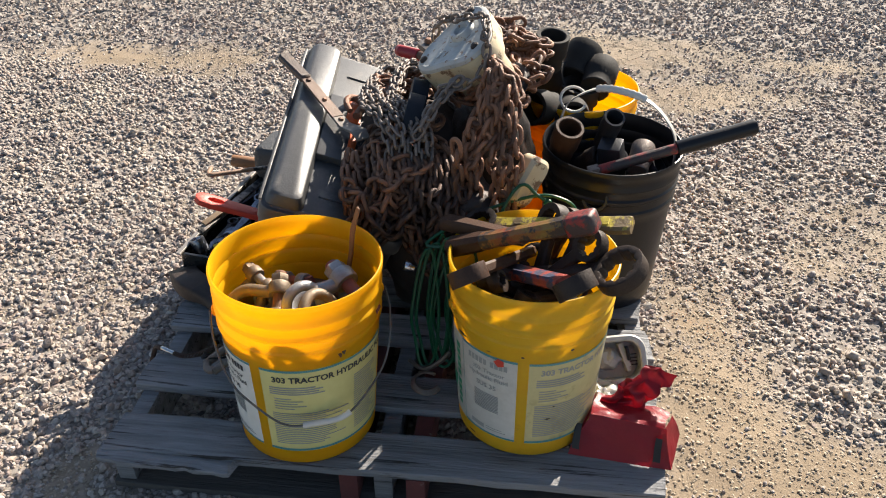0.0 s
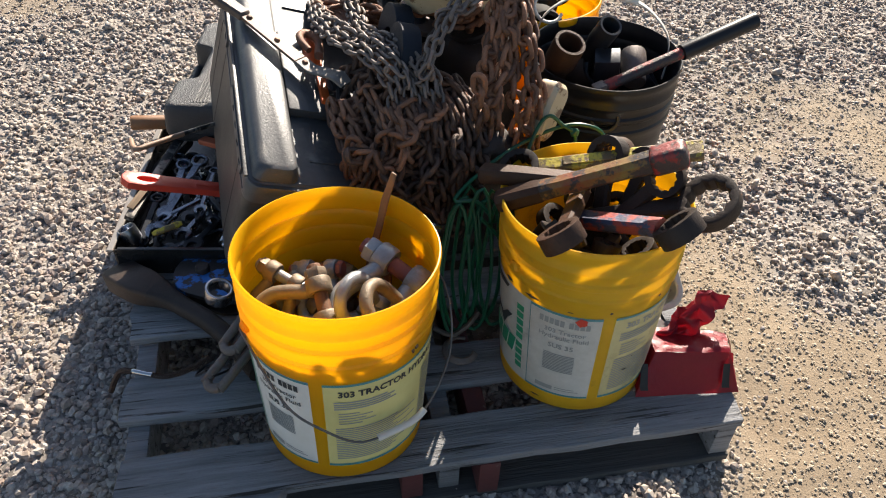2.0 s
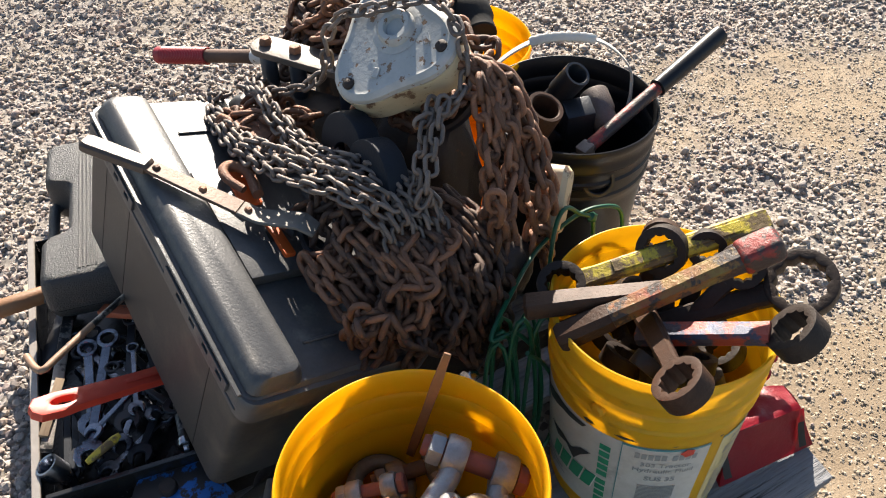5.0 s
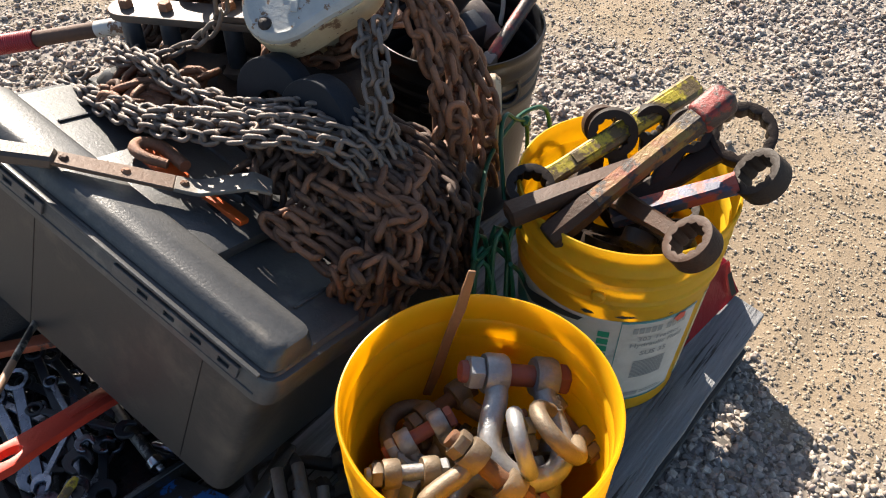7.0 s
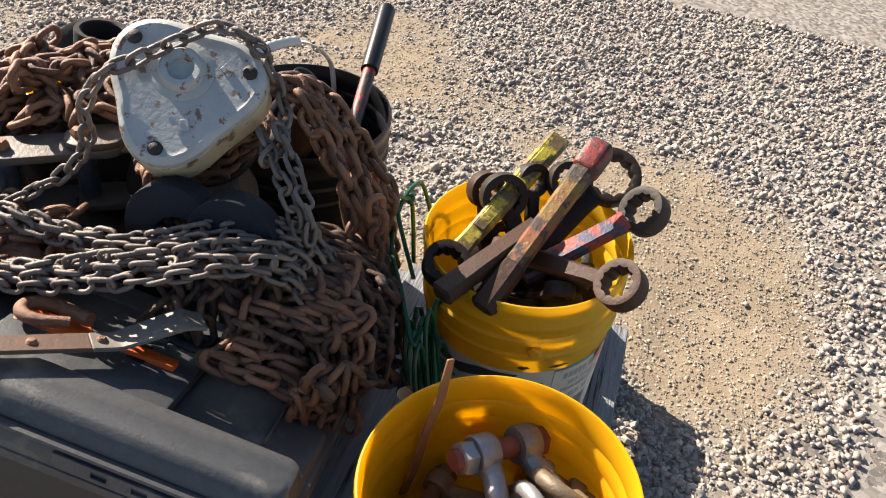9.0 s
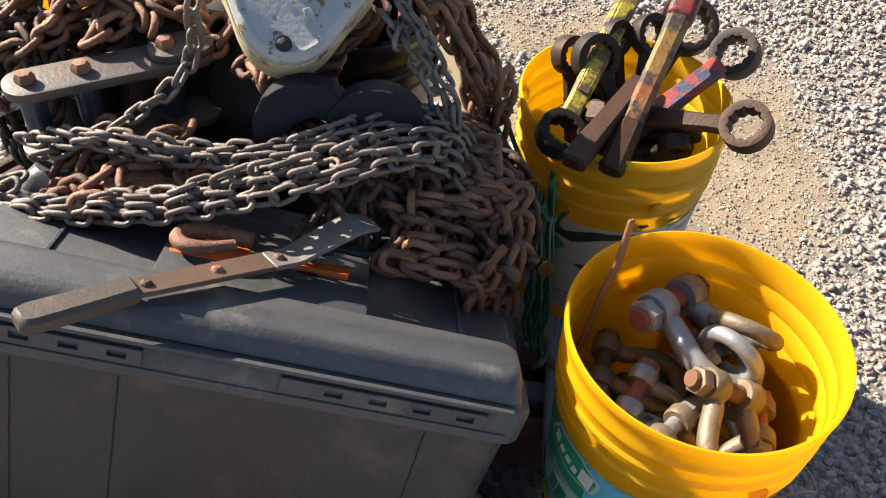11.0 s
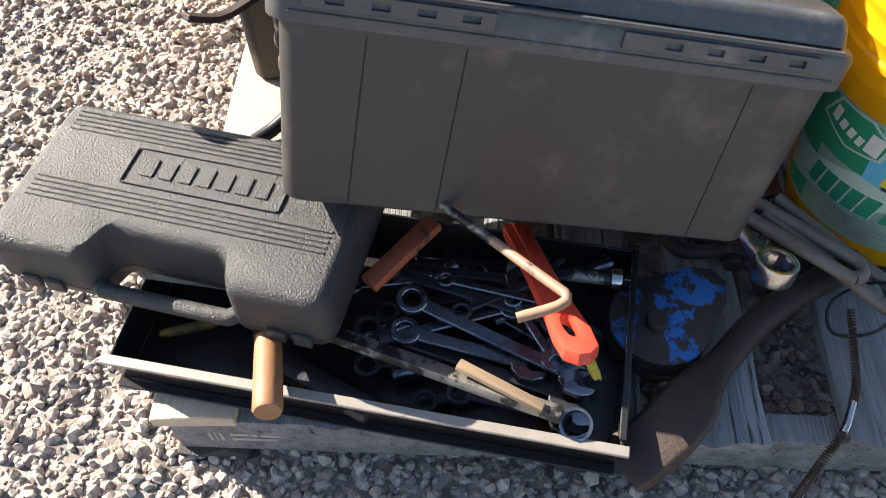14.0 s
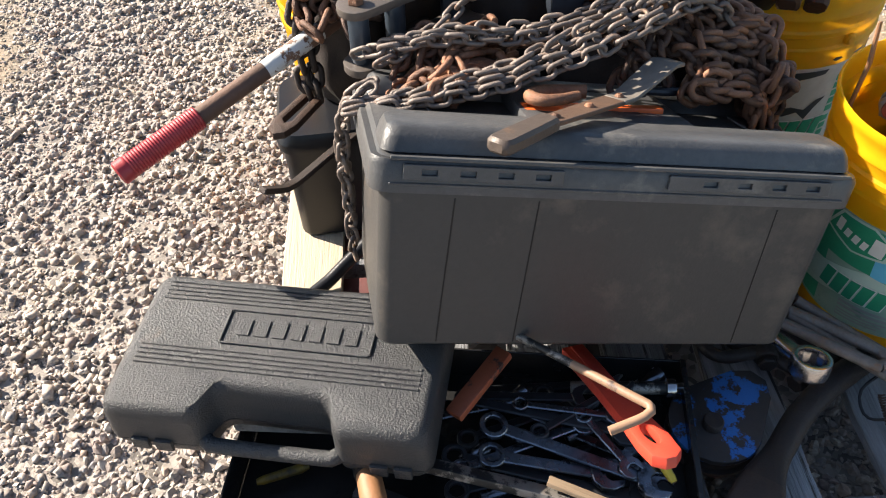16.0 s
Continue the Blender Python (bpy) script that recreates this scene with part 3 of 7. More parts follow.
def words(text, size, x=0.0, y=0.0, shear=0.0, width=1.0, bold=0.0, turn=0.0):
    """Flat lettering from the built-in font."""
    cu = bpy.data.curves.new("words", "FONT")
    cu.body, cu.size, cu.shear, cu.offset, cu.resolution_u = text, size, shear, bold, 2
    ob = bpy.data.objects.new("words", cu)
    me = bpy.data.meshes.new_from_object(ob)
    bm = bmesh.new()
    bm.from_mesh(me)
    bpy.data.objects.remove(ob)
    bpy.data.meshes.remove(me)
    bpy.data.curves.remove(cu)
    bm.transform(Matrix.Translation((x, y, 0)) @ Matrix.Rotation(radians(turn), 4, "Z") @ Matrix.Diagonal((width, 1, 1, 1)))
    return bm


def text_bars(x0, x1, y_top, rows, height, gap, seed):
    r = random.Random(seed)
    return [(x0, y_top - k * (height + gap) - height, x0 + (x1 - x0) * r.uniform(0.62, 1.0), y_top - k * (height + gap)) for k in range(rows)]


ARC = 0.1375 * math.pi / 180      # metres along the wall for a degree


def bucket(x, y, z, turn, mat, label, bail=None, tilt=(0, 0)):
    """A five-gallon pail; turn is where its text panel begins, in degrees."""
    t = thing("bucket", pose(x, y, z, tilt[0], tilt[1], 0), label, "bucket", "buckets on the pallet")
    body = part("body", bucket_bm(), mat, t)
    for s in (1, -1):
        part("bail_lug", lathe([(0, 0), (0.010, 0), (0.010, 0.006), (0.006, 0.009), (0, 0.009)], 14, Matrix.Rotation(radians(bail[0] if bail else 20), 4, "Z") @ Matrix.Translation((s * 0.1445, 0, 0.284)) @ Matrix.Rotation(s * math.pi / 2, 4, "Y")), mat, t)
    if bail:
        azim, drop, grip = bail
        pts = []
        for i in range(41):
            a = math.pi * i / 40
            side, out = math.cos(a), math.sin(a)
            q = Vector((0.156 * side, -(0.150 + 0.012 * out) * out ** 0.55 - 0.002, 0.284 - drop * out ** 1.15 + 0.004 * math.sin(9 * a)))
            pts.append(Matrix.Rotation(radians(azim), 3, "Z") @ q)
        part("bail_wire", tube(smooth_path(pts, 0.006), 0.0019, 8), "wire", t, "thin bent wire handle")
        if grip:
            mid = pts[19 + grip:27 + grip]
            part("grip", tube(smooth_path(mid, 0.006), 0.0055, 12), "white_plastic", t, "scuffed white plastic grip")
    return t, body


def fine(ob):
    """Marks print too small to pick apart."""
    ob["kind"] = "stuff"
    return ob


def labels(t, turn, worn=False):
    paper = "paper_worn" if worn else "paper"
    p1 = part("label", on_wall(rects([(0, 0.036, 104 * ARC, 0.236)]), turn), "paper_cream" if not worn else "paper_cream_worn", t, "cream printed label with green ruled edges")
    w = 104 * ARC
    fine(part("rule", on_wall(rects([(0, 0.231, w, 0.2355), (0, 0.037, w, 0.0425)]), turn, 0.0012), "ink_teal", p1))
    part("heading", on_wall(words("303 TRACTOR HYDRAULIC FLUID", 0.0175, 0.020, 0.208, width=0.94, bold=0.0006), turn, 0.0013), "ink" if not worn else "ink_grey", p1)
    rows = text_bars(0.014, w * 0.5, 0.197, 4, 0.0028, 0.0022, 3) + [(0.02, y, 0.02 + d, y + 0.0022) for y, d in ((0.168, 0.03), (0.162, 0.05), (0.156, 0.04), (0.150, 0.055), (0.144, 0.035))]
    rows += text_bars(0.014, w * 0.62, 0.134, 17, 0.0022, 0.0026, 8) + text_bars(w * 0.66, w * 0.95, 0.19, 26, 0.0022, 0.0030, 12)
    fine(part("small_print", on_wall(rects(rows), turn, 0.0012), "ink_grey", p1))
    t2, w2 = turn - 8 - 48, 48 * ARC
    p2 = part("label", on_wall(rects([(0, 0.036, w2, 0.236)]), t2), paper, t, "white printed label with bar code")
    fine(part("rule", on_wall(rects([(0, 0.231, w2, 0.2355), (0, 0.037, w2, 0.0415), (0, 0.0415, 0.0012, 0.231)]), t2, 0.0012), "ink_teal", p2))
    fine(part("heading", on_wall(rects([(0.018 + k * 0.0085, 0.208, 0.018 + k * 0.0085 + 0.0066, 0.221) for k in range(5)] + [(0.066 + k * 0.0085, 0.208, 0.066 + k * 0.0085 + 0.0066, 0.221) for k in range(4)]), t2, 0.0013), "ink" if not worn else "ink_grey", p2))
    part("lettering", on_wall(join(words("303 Tractor", 0.0135, 0.027, 0.190, bold=0.0002), words("Hydraulic Fluid", 0.0135, 0.018, 0.176, bold=0.0002), words("SUS 35", 0.0145, 0.036, 0.155, bold=0.0004)), t2, 0.0013), "ink" if not worn else "ink_grey", p2)
    fine(part("bar_code", on_wall(rects([(0.030, y, 0.082, y + 0.0022) for y in [0.098 + 0.0037 * k for k in range(12)]]), t2, 0.0012), "ink_grey", p2))
    fine(part("small_print", on_wall(rects([(0.020, 0.048, 0.052, 0.058), (0.056, 0.050, 0.098, 0.052), (0.056, 0.055, 0.09, 0.057)]), t2, 0.0012), "ink_grey", p2))
    t3, w3 = turn - 8 - 48 - 118, 118 * ARC
    p3 = part("label", on_wall(rects([(0, 0.036, w3, 0.236)]), t3), paper if worn else "ink_field", t, "green and blue picture label with a yellow machine")
    slant = 0.22
    if not worn:
        part("picture_sky", on_wall(rects([(w3 * 0.44, 0.146, w3 * 0.88, 0.2305)]), t3, 0.0011), "ink_blue", p3)
        part("picture_field", on_wall(rects([(0.0, 0.042, w3 * 0.20, 0.2305), (w3 * 0.20, 0.150, w3 * 0.44, 0.2305)]), t3, 0.0010), "ink_green", p3)
        part("picture_haze", on_wall(prism([(0.0, 0.120), (w3 * 0.2, 0.128), (w3 * 0.42, 0.150), (w3 * 0.6, 0.140), (w3 * 0.88, 0.150), (w3 * 0.88, 0.132), (0.0, 0.060)], 0.0001, bev=0), t3, 0.0012), "ink_pale", p3, "pale green hazy foreground")
        cab = [(w3 * 0.52, 0.150), (w3 * 0.70, 0.150), (w3 * 0.72, 0.158), (w3 * 0.80, 0.172), (w3 * 0.87, 0.176), (w3 * 0.87, 0.186), (w3 * 0.79, 0.184), (w3 * 0.69, 0.168), (w3 * 0.66, 0.168), (w3 * 0.655, 0.184), (w3 * 0.585, 0.184), (w3 * 0.58, 0.166), (w3 * 0.52, 0.164)]
        part("picture_machine", on_wall(prism(cab, 0.0001, bev=0), t3, 0.0015), "ink_yellow", p3)
        part("picture_cab", on_wall(rects([(w3 * 0.595, 0.169, w3 * 0.645, 0.181)]), t3, 0.0022), "ink", p3)
        part("picture_track", on_wall(rects([(w3 * 0.53, 0.144, w3 * 0.69, 0.150)]), t3, 0.0019), "ink", p3)
        ring = [(-0.004, 0.193), (0.045, 0.174), (0.091, 0.182), (0.098, 0.213), (0.067, 0.2345), (0.018, 0.2335)]
        part("emblem_edge", on_wall(prism(ring, 0.0001, bev=0), t3 + w3 * 0.16 / ARC, 0.0016), "ink_pale", p3)
        part("emblem", on_wall(prism([(0.002, 0.196), (0.046, 0.178), (0.087, 0.186), (0.093, 0.211), (0.066, 0.231), (0.021, 0.230)], 0.0001, bev=0), t3 + w3 * 0.16 / ARC, 0.0022), "ink_green", p3, "green slanted emblem with pale bars")
        for ex, ey, ew, eh in ((0.014, 0.200, 0.010, 0.022), (0.028, 0.197, 0.009, 0.014), (0.041, 0.194, 0.009, 0.014), (0.054, 0.191, 0.008, 0.014), (0.067, 0.189, 0.018, 0.030)):
            part("emblem_bar", on_wall(prism([(ex, ey), (ex + ew, ey - 0.002), (ex + ew + 0.004, ey + eh - 0.002), (ex + 0.004, ey + eh)], 0.0001, bev=0), t3 + w3 * 0.16 / ARC, 0.0028), "paper", p3)
    else:
        torn = [(w3 * 0.55, 0.150), (w3 * 0.62, 0.138), (w3 * 0.70, 0.146), (w3 * 0.76, 0.128), (w3 * 0.80, 0.150), (w3 * 0.86, 0.172), (w3 * 0.80, 0.168), (w3 * 0.74, 0.150), (w3 * 0.66, 0.158)]
        part("smear", on_wall(prism(torn, 0.0001, bev=0), t3, 0.0016), "ink", p3, "black smear on torn paper")
        part("smear", on_wall(prism([(w3 * 0.38, 0.205), (w3 * 0.52, 0.196), (w3 * 0.66, 0.214), (w3 * 0.80, 0.221), (w3 * 0.82, 0.230), (w3 * 0.62, 0.229), (w3 * 0.48, 0.214), (w3 * 0.40, 0.224)], 0.0001, bev=0), t3, 0.0016), "ink", p3)
        part("smear", on_wall(prism([(w3 * 0.30, 0.150), (w3 * 0.42, 0.160), (w3 * 0.50, 0.180), (w3 * 0.44, 0.196), (w3 * 0.33, 0.186)], 0.0001, bev=0), t3, 0.0014), "ink_teal", p3)
    x = w3 * 0.20
    for k, wide in enumerate((15, 16, 13, 15, 17, 0, 15, 17, 18, 16)):
        wide *= 0.0011
        if wide and not (worn and k < 6):
            bar = [(x, 0.088), (x + wide, 0.088), (x + wide + slant * 0.038, 0.126), (x + slant * 0.038, 0.126)]
            part("name_bar", on_wall(prism([(u - 0.0016 + 0.0032 * (u > x + 0.008), v - 0.0014 + 0.0028 * (v > 0.1)) for u, v in bar], 0.0001, bev=0), t3, 0.0016), "paper", p3)
            part("name_bar", on_wall(prism(bar, 0.0001, bev=0), t3, 0.0024), "ink_green", p3, "green brand lettering as a bar")
        x += wide + 0.0032 if wide else 0.009
    for k in range(9):
        part("side_bar", on_wall(rects([(w3 * 0.90, 0.060 + 0.0165 * k + (0.006 if k > 3 else 0), w3 * 0.955, 0.0725 + 0.0165 * k + (0.006 if k > 3 else 0))]), t3, 0.0012), "ink_green", p3)
    fine(part("small_print", on_wall(rects(text_bars(w3 * 0.34, w3 * 0.72, 0.080, 2, 0.0055, 0.003, 21) + text_bars(w3 * 0.34, w3 * 0.70, 0.061, 3, 0.0032, 0.0026, 22)), t3, 0.0012), "ink_grey", p3))


b1, b1_body = bucket(-0.149, 1.187, DECK - 0.002, -105, "yellow", "bright yellow plastic pail full of shackles with wire handle", bail=(22, 0.155, -4), tilt=(-3.0, 1.1))
labels(b1, -105)
b2, b2_body = bucket(0.273, 1.253, DECK - 0.002, -89, "yellow_worn", "scuffed yellow plastic pail full of heavy wrenches", tilt=(-2.6, -0.5))
labels(b2, -89, True)
for turn, z, wide, tall in ((-150, 0.247, 0.030, 0.006), (-168, 0.250, 0.018, 0.008), (-95, 0.252, 0.006, 0.004), (-62, 0.262, 0.007, 0.006), (-120, 0.245, 0.009, 0.002), (-75, 0.10, 0.012, 0.004), (-140, 0.02, 0.020, 0.003), (-70, 0.13, 0.006, 0.003)):
    part("scuff", on_wall(prism([(0, z), (wide * 0.4, z - tall * 0.5), (wide, z - tall * 0.1), (wide * 0.8, z + tall * 0.4), (wide * 0.3, z + tall * 0.5)], 0.0001, bev=0), turn, 0.0022 if z < 0.25 else 0.0045), "ink", b2)
part("red_seal", on_wall(prism(ring_outline(0.0105, 14, 5, 0.003, 0.0, 0.226), 0.0004, bev=0), -110, 0.002), "red_paint", b2, "red sticker blot")
b3, _ = bucket(0.430, 1.70, DECK + 0.001, 0, "black_plastic", "black plastic pail holding sockets and a bar")
b4, _ = bucket(0.360, 1.985, DECK + 0.001, 0, "yellow", "yellow plastic pail heaped with black impact sockets")


# ---- large grey toolbox, leaning ----
e_l, e_u = Vector((-0.056, 0.981, 0.186)).normalized(), Vector((0.333, -0.1575, 0.930))
tb_m = basis((-0.343, 1.4474, 0.2506), e_l.cross(e_u), e_u)
toolbox = thing("toolbox", tb_m, "large dusty dark grey plastic toolbox lying tilted on the tool tray", "toolbox")
TL, TD = 0.532, 0.285


def rounded(sx, sy, r, n=5, cx=0.0, cy=0.0):
    out = []
    for qx, qy, a0 in ((1, 1, 0), (-1, 1, 90), (-1, -1, 180), (1, -1, 270)):
        for i in range(n + 1):
            a = radians(a0 + 90 * i / n)
            out.append((cx + qx * (sx / 2 - r) + r * math.cos(a), cy + qy * (sy / 2 - r) + r * math.sin(a)))
    return out


def loft(sections, cap=True):
    """Skins a stack of loops of equal length."""
    bm = bmesh.new()
    rings = [[bm.verts.new(c) for c in s] for s in sections]
    n = len(rings[0])
    for a, b in zip(rings, rings[1:]):
        for i in range(n):
            bm.faces.new((a[i], a[(i + 1) % n], b[(i + 1) % n], b[i]))
    if cap:
        bm.faces.new(rings[0][::-1])
        bm.faces.new(rings[-1])
    bmesh.ops.recalc_face_normals(bm, faces=bm.faces)
    return bm


def slab(stack, cx, cy):
    """stack rows: z, size x, size y, corner radius."""
    return loft([[(x, y, z) for x, y in rounded(sx, sy, r, 5, cx, cy)] for z, sx, sy, r in stack])


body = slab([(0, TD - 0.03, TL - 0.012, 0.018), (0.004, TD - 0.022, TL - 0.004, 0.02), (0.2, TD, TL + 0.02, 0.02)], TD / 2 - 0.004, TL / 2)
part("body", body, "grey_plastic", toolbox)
for y in (0.075, 0.365, 0.46):
    part("rib", box(0.0012, 0.0018, 0.19, pose(0.0068, y, 0.006, 0, -3.2, 0), 0.0004, 1), "black_plastic", toolbox, "thin dark moulding seam")
flange = slab([(0.2005, TD + 0.010, TL + 0.044, 0.022), (0.232, TD + 0.014, TL + 0.048, 0.024), (0.238, TD + 0.008, TL + 0.042, 0.022)], TD / 2 - 0.001, TL / 2)
# the lid's paler plastic holds painted sunlight as well as dust
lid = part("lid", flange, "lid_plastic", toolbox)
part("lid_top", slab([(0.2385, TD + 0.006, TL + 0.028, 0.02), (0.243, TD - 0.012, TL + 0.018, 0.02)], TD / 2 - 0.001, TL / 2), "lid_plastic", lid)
for y0, y1 in ((-0.012, TL + 0.012),):
    mid, ln = (y0 + y1) / 2, y1 - y0
    part("ridge", loft([[(x, y, z) for x, y in rounded(sx, ln - d, 0.016, 4, cx, mid)] for z, sx, d, cx in ((0.2435, 0.078, 0.0, 0.040), (0.258, 0.070, 0.006, 0.040), (0.267, 0.060, 0.014, 0.041), (0.270, 0.048, 0.026, 0.042))]), "lid_plastic", lid)
    part("ridge", loft([[(x, y, z) for x, y in rounded(sx, ln - d, 0.016, 4, cx, mid)] for z, sx, d, cx in ((0.2435, 0.06, 0.0, TD - 0.042), (0.258, 0.05, 0.01, TD - 0.042), (0.265, 0.036, 0.022, TD - 0.042))]), "lid_plastic", lid)
part("panel", box(0.150, 0.215, 0.019, pose(TD / 2 + 0.008, 0.258, 0.2435), 0.004), "lid_plastic", lid, "raised middle panel between the ridges")
for y in (0.045, 0.47):
    part("panel_rib", box(0.10, 0.005, 0.003, pose(TD / 2 + 0.010, y, 0.2430), 0.001, 1), "lid_plastic", lid)


def slot_strip(y0, y1, first, count, pitch):
    hs = [[(0.0105, y - 0.0085), (0.0105, y + 0.0085), (0.0175, y + 0.0085), (0.0175, y - 0.0085)][::-1] for y in [first + pitch * k for k in range(count)]]
    return prism([(0.0055, y0), (0.0055, y1), (0.0225, y1), (0.0225, y0)], 0.0045, bev=0.0006, seg=1, holes=hs)


for y0, y1, first in ((0.022, 0.222, 0.0435), (0.345, 0.520, 0.3673)):
    s = part("hinge_strip", slot_strip(y0, y1, first, 4, 0.0427 if y0 < 0.1 else 0.0415), "lid_plastic", lid, "slotted hinge strip")
    s.matrix_basis = Matrix(((0, 0, -1, -0.0075), (0, 1, 0, 0), (1, 0, 0, 0.2125), (0, 0, 0, 1)))
part("lip", box(0.006, TL + 0.004, 0.0045, pose(-0.0075, TL / 2, 0.2385), 0.0015), "lid_plastic", lid, "raised lip along the lid's edge")
part("lip", box(0.004, TL + 0.004, 0.003, pose(-0.0065, TL / 2, 0.2100), 0.001, 1), "lid_plastic", lid)

# ---- open steel tool tray ----
tray_m = basis((-0.562, 1.598, 0.0), Vector((0.986, -0.15, 0)), (0, 0, 1))
tool_tray = thing("tool_tray", tray_m @ pose(0, 0, DECK + 0.001), "open black steel tool tray crammed with greasy wrenches", "tool tray")
TW, TLN, TH = 0.262, 0.588, 0.062
M["tray_steel"] = surface("smooth dark plated steel", (0.16, 0.15, 0.14), (0.10, 0.095, 0.09), 0.20, 0.95, patch=5, third=(0.05, 0.045, 0.04), third_at=0.62, edge=0.2, bump=0.05)
M["rim_steel"] = surface("bare scraped steel rim", (0.36, 0.33, 0.30), (0.24, 0.215, 0.19), 0.4, 0.3, third=(0.12, 0.10, 0.085), third_at=0.60, edge=0.08, bump=0.2)
for name, sx, sy, m in (("front_side", 0.003, TLN, pose(0.0, TLN / 2, 0)), ("back_side", 0.003, TLN, pose(TW, TLN / 2, 0)), ("end", TW - 0.0034, 0.003, pose(TW / 2, 0, 0)), ("end", TW - 0.0034, 0.003, pose(TW / 2, TLN, 0))):
    part(name, box(sx, sy, TH, m, 0.0006, 1), "tray_steel" if name == "front_side" else "black_paint", tool_tray)
part("bottom", box(TW - 0.004, TLN - 0.004, 0.002, pose(TW / 2, TLN / 2, 0), 0), "black_paint", tool_tray)
part("rim", box(0.0125, TLN + 0.016, 0.005, pose(-0.005, TLN / 2, TH + 0.0004), 0.001, 1), "rim_steel", tool_tray, "bare scraped steel rim")
part("rim", box(TW - 0.008, 0.008, 0.004, pose(TW / 2 + 0.004, 0.0, TH + 0.0004), 0.001, 1), "black_paint", tool_tray)
part("ledge", box(0.012, TLN, 0.003, pose(-0.0078, TLN / 2, 0.012), 0.001, 1), "black_paint", tool_tray)

stamp = part("stamp", rects([(0.0, 0.0, 0.004, 0.024), (0.008, 0.0, 0.010, 0.024), (0.014, 0.0, 0.018, 0.024), (0.028, 0.016, 0.05, 0.024), (0.055, 0.014, 0.062, 0.024), (0.028, 0.002, 0.085, 0.010), (0.066, 0.014, 0.09, 0.022)]), "ink_grey", pallet, "dark stencilled stamp as bars")
stamp.matrix_basis = home @ Matrix(((0, 0, -1, -0.5158), (-1, 0, 0, 2.085), (0, 1, 0, 0.045), (0, 0, 0, 1)))

# ---- moulded black case ----
ca, cb = Vector((0.205, 0.979, 0)).normalized(), Vector((0.979, -0.205, 0)).normalized()
case_m = basis((-0.477, 1.912, 0.237), cb, (0, 0, 1))
case = thing("tool_case", case_m, "closed pebbled black plastic tool case with moulded handle lying flat", "tool case")
CW, CL = 0.223, 0.410


def case_outline(grow=0.0):
    """The case's plan, with the notch for the handle in its x = 0 side."""
    g = grow
    pts = [(CW + g, -g), (CW + g, CL + g), (-g, CL + g)]
    for y, x in ((0.292, 0.0), (0.283, 0.010), (0.274, 0.036), (0.262, 0.044), (0.140, 0.044), (0.128, 0.036), (0.120, 0.010), (0.110, 0.0)):
        pts.append((x - g, y))
    pts.append((-g, -g))
    return pts


def round_loop(pts, r, n=4):
    out = []
    k = len(pts)
    for i, p in enumerate(pts):
        p, a, b = Vector(p), Vector(pts[i - 1]), Vector(pts[(i + 1) % k])
        d = min(r, (a - p).length * 0.45, (b - p).length * 0.45)
        s, e = p + (a - p).normalized() * d, p + (b - p).normalized() * d
        for j in range(n + 1):
            t = j / n
            out.append(tuple(s * (1 - t) ** 2 + p * 2 * t * (1 - t) + e * t * t))
    return out


def case_half(rows):
    return loft([[(x, y, z) for x, y in round_loop(case_outline(g), 0.022)] for z, g in rows])


shell = part("upper_shell", case_half([(0.001, 0.0), (0.046, -0.002), (0.060, -0.006), (0.0665, -0.013), (0.0672, -0.017)]), "case_plastic", case)
part("lower_shell", case_half([(-0.028, -0.014), (-0.022, -0.006), (-0.003, 0.0), (0.0, 0.0)]), "case_plastic", case)
for x in (0.202, 0.195, 0.188, 0.181, 0.174, 0.084, 0.077, 0.070, 0.091, 0.098):
    part("groove_rib", box(0.0036, CL - 0.05, 0.0022, pose(x, CL / 2, 0.0668), 0.0008, 1), "case_plastic", case)
for fx, fy, fsx, fsy in ((0.1095, 0.190, 0.0028, 0.192), (0.1625, 0.190, 0.0028, 0.192), (0.136, 0.0935, 0.0500, 0.0028), (0.136, 0.2865, 0.0500, 0.0028)):
    part("plate_edge", box(fsx, fsy, 0.0032, pose(fx, fy, 0.0668), 0.0008, 1), "case_plastic", case)
plate = part("name_plate", loft([[(x, y, z) for x, y in rounded(0.052, 0.190, 0.003, 2, 0.136, 0.190)] for z in (0.0668, 0.0676)]), "case_plastic", case, "raised panel with embossed lettering as bars")
for k in range(7):
    part("embossed_bar", box(0.026, 0.016, 0.0018, pose(0.136, 0.120 + 0.0235 * k, 0.0677, 0, 0, 0), 0.0006, 1), "case_plastic", plate)
part("handle", tube(smooth_path([(0.020, 0.106, 0.0), (0.006, 0.122, 0.0), (0.004, 0.14, -0.001), (0.004, 0.262, -0.001), (0.006, 0.280, 0.0), (0.02, 0.298, 0.0)], 0.01), 0.010, 12), "case_plastic", case)
for y in (0.035, 0.065, 0.335, 0.365):
    part("latch", box(0.006, 0.022, 0.020, pose(-0.0025, y, -0.012), 0.002), "case_plastic", case)

# ---- chains, hoist and rigging heaped on the pallet ----
def lump(radii, seed, rough=0.18, level=4):
    bm = bmesh.new()
    bmesh.ops.create_icosphere(bm, subdivisions=level, radius=1)
    for v in bm.verts:
        k = 1 + rough * noise.noise(v.co * 2.1 + Vector((seed, 0, 0))) + 0.3 * rough * noise.noise(v.co * 6 + Vector((0, seed, 0)))
        v.co = Vector([c * r * k for c, r in zip(v.co, radii)])
    return bm


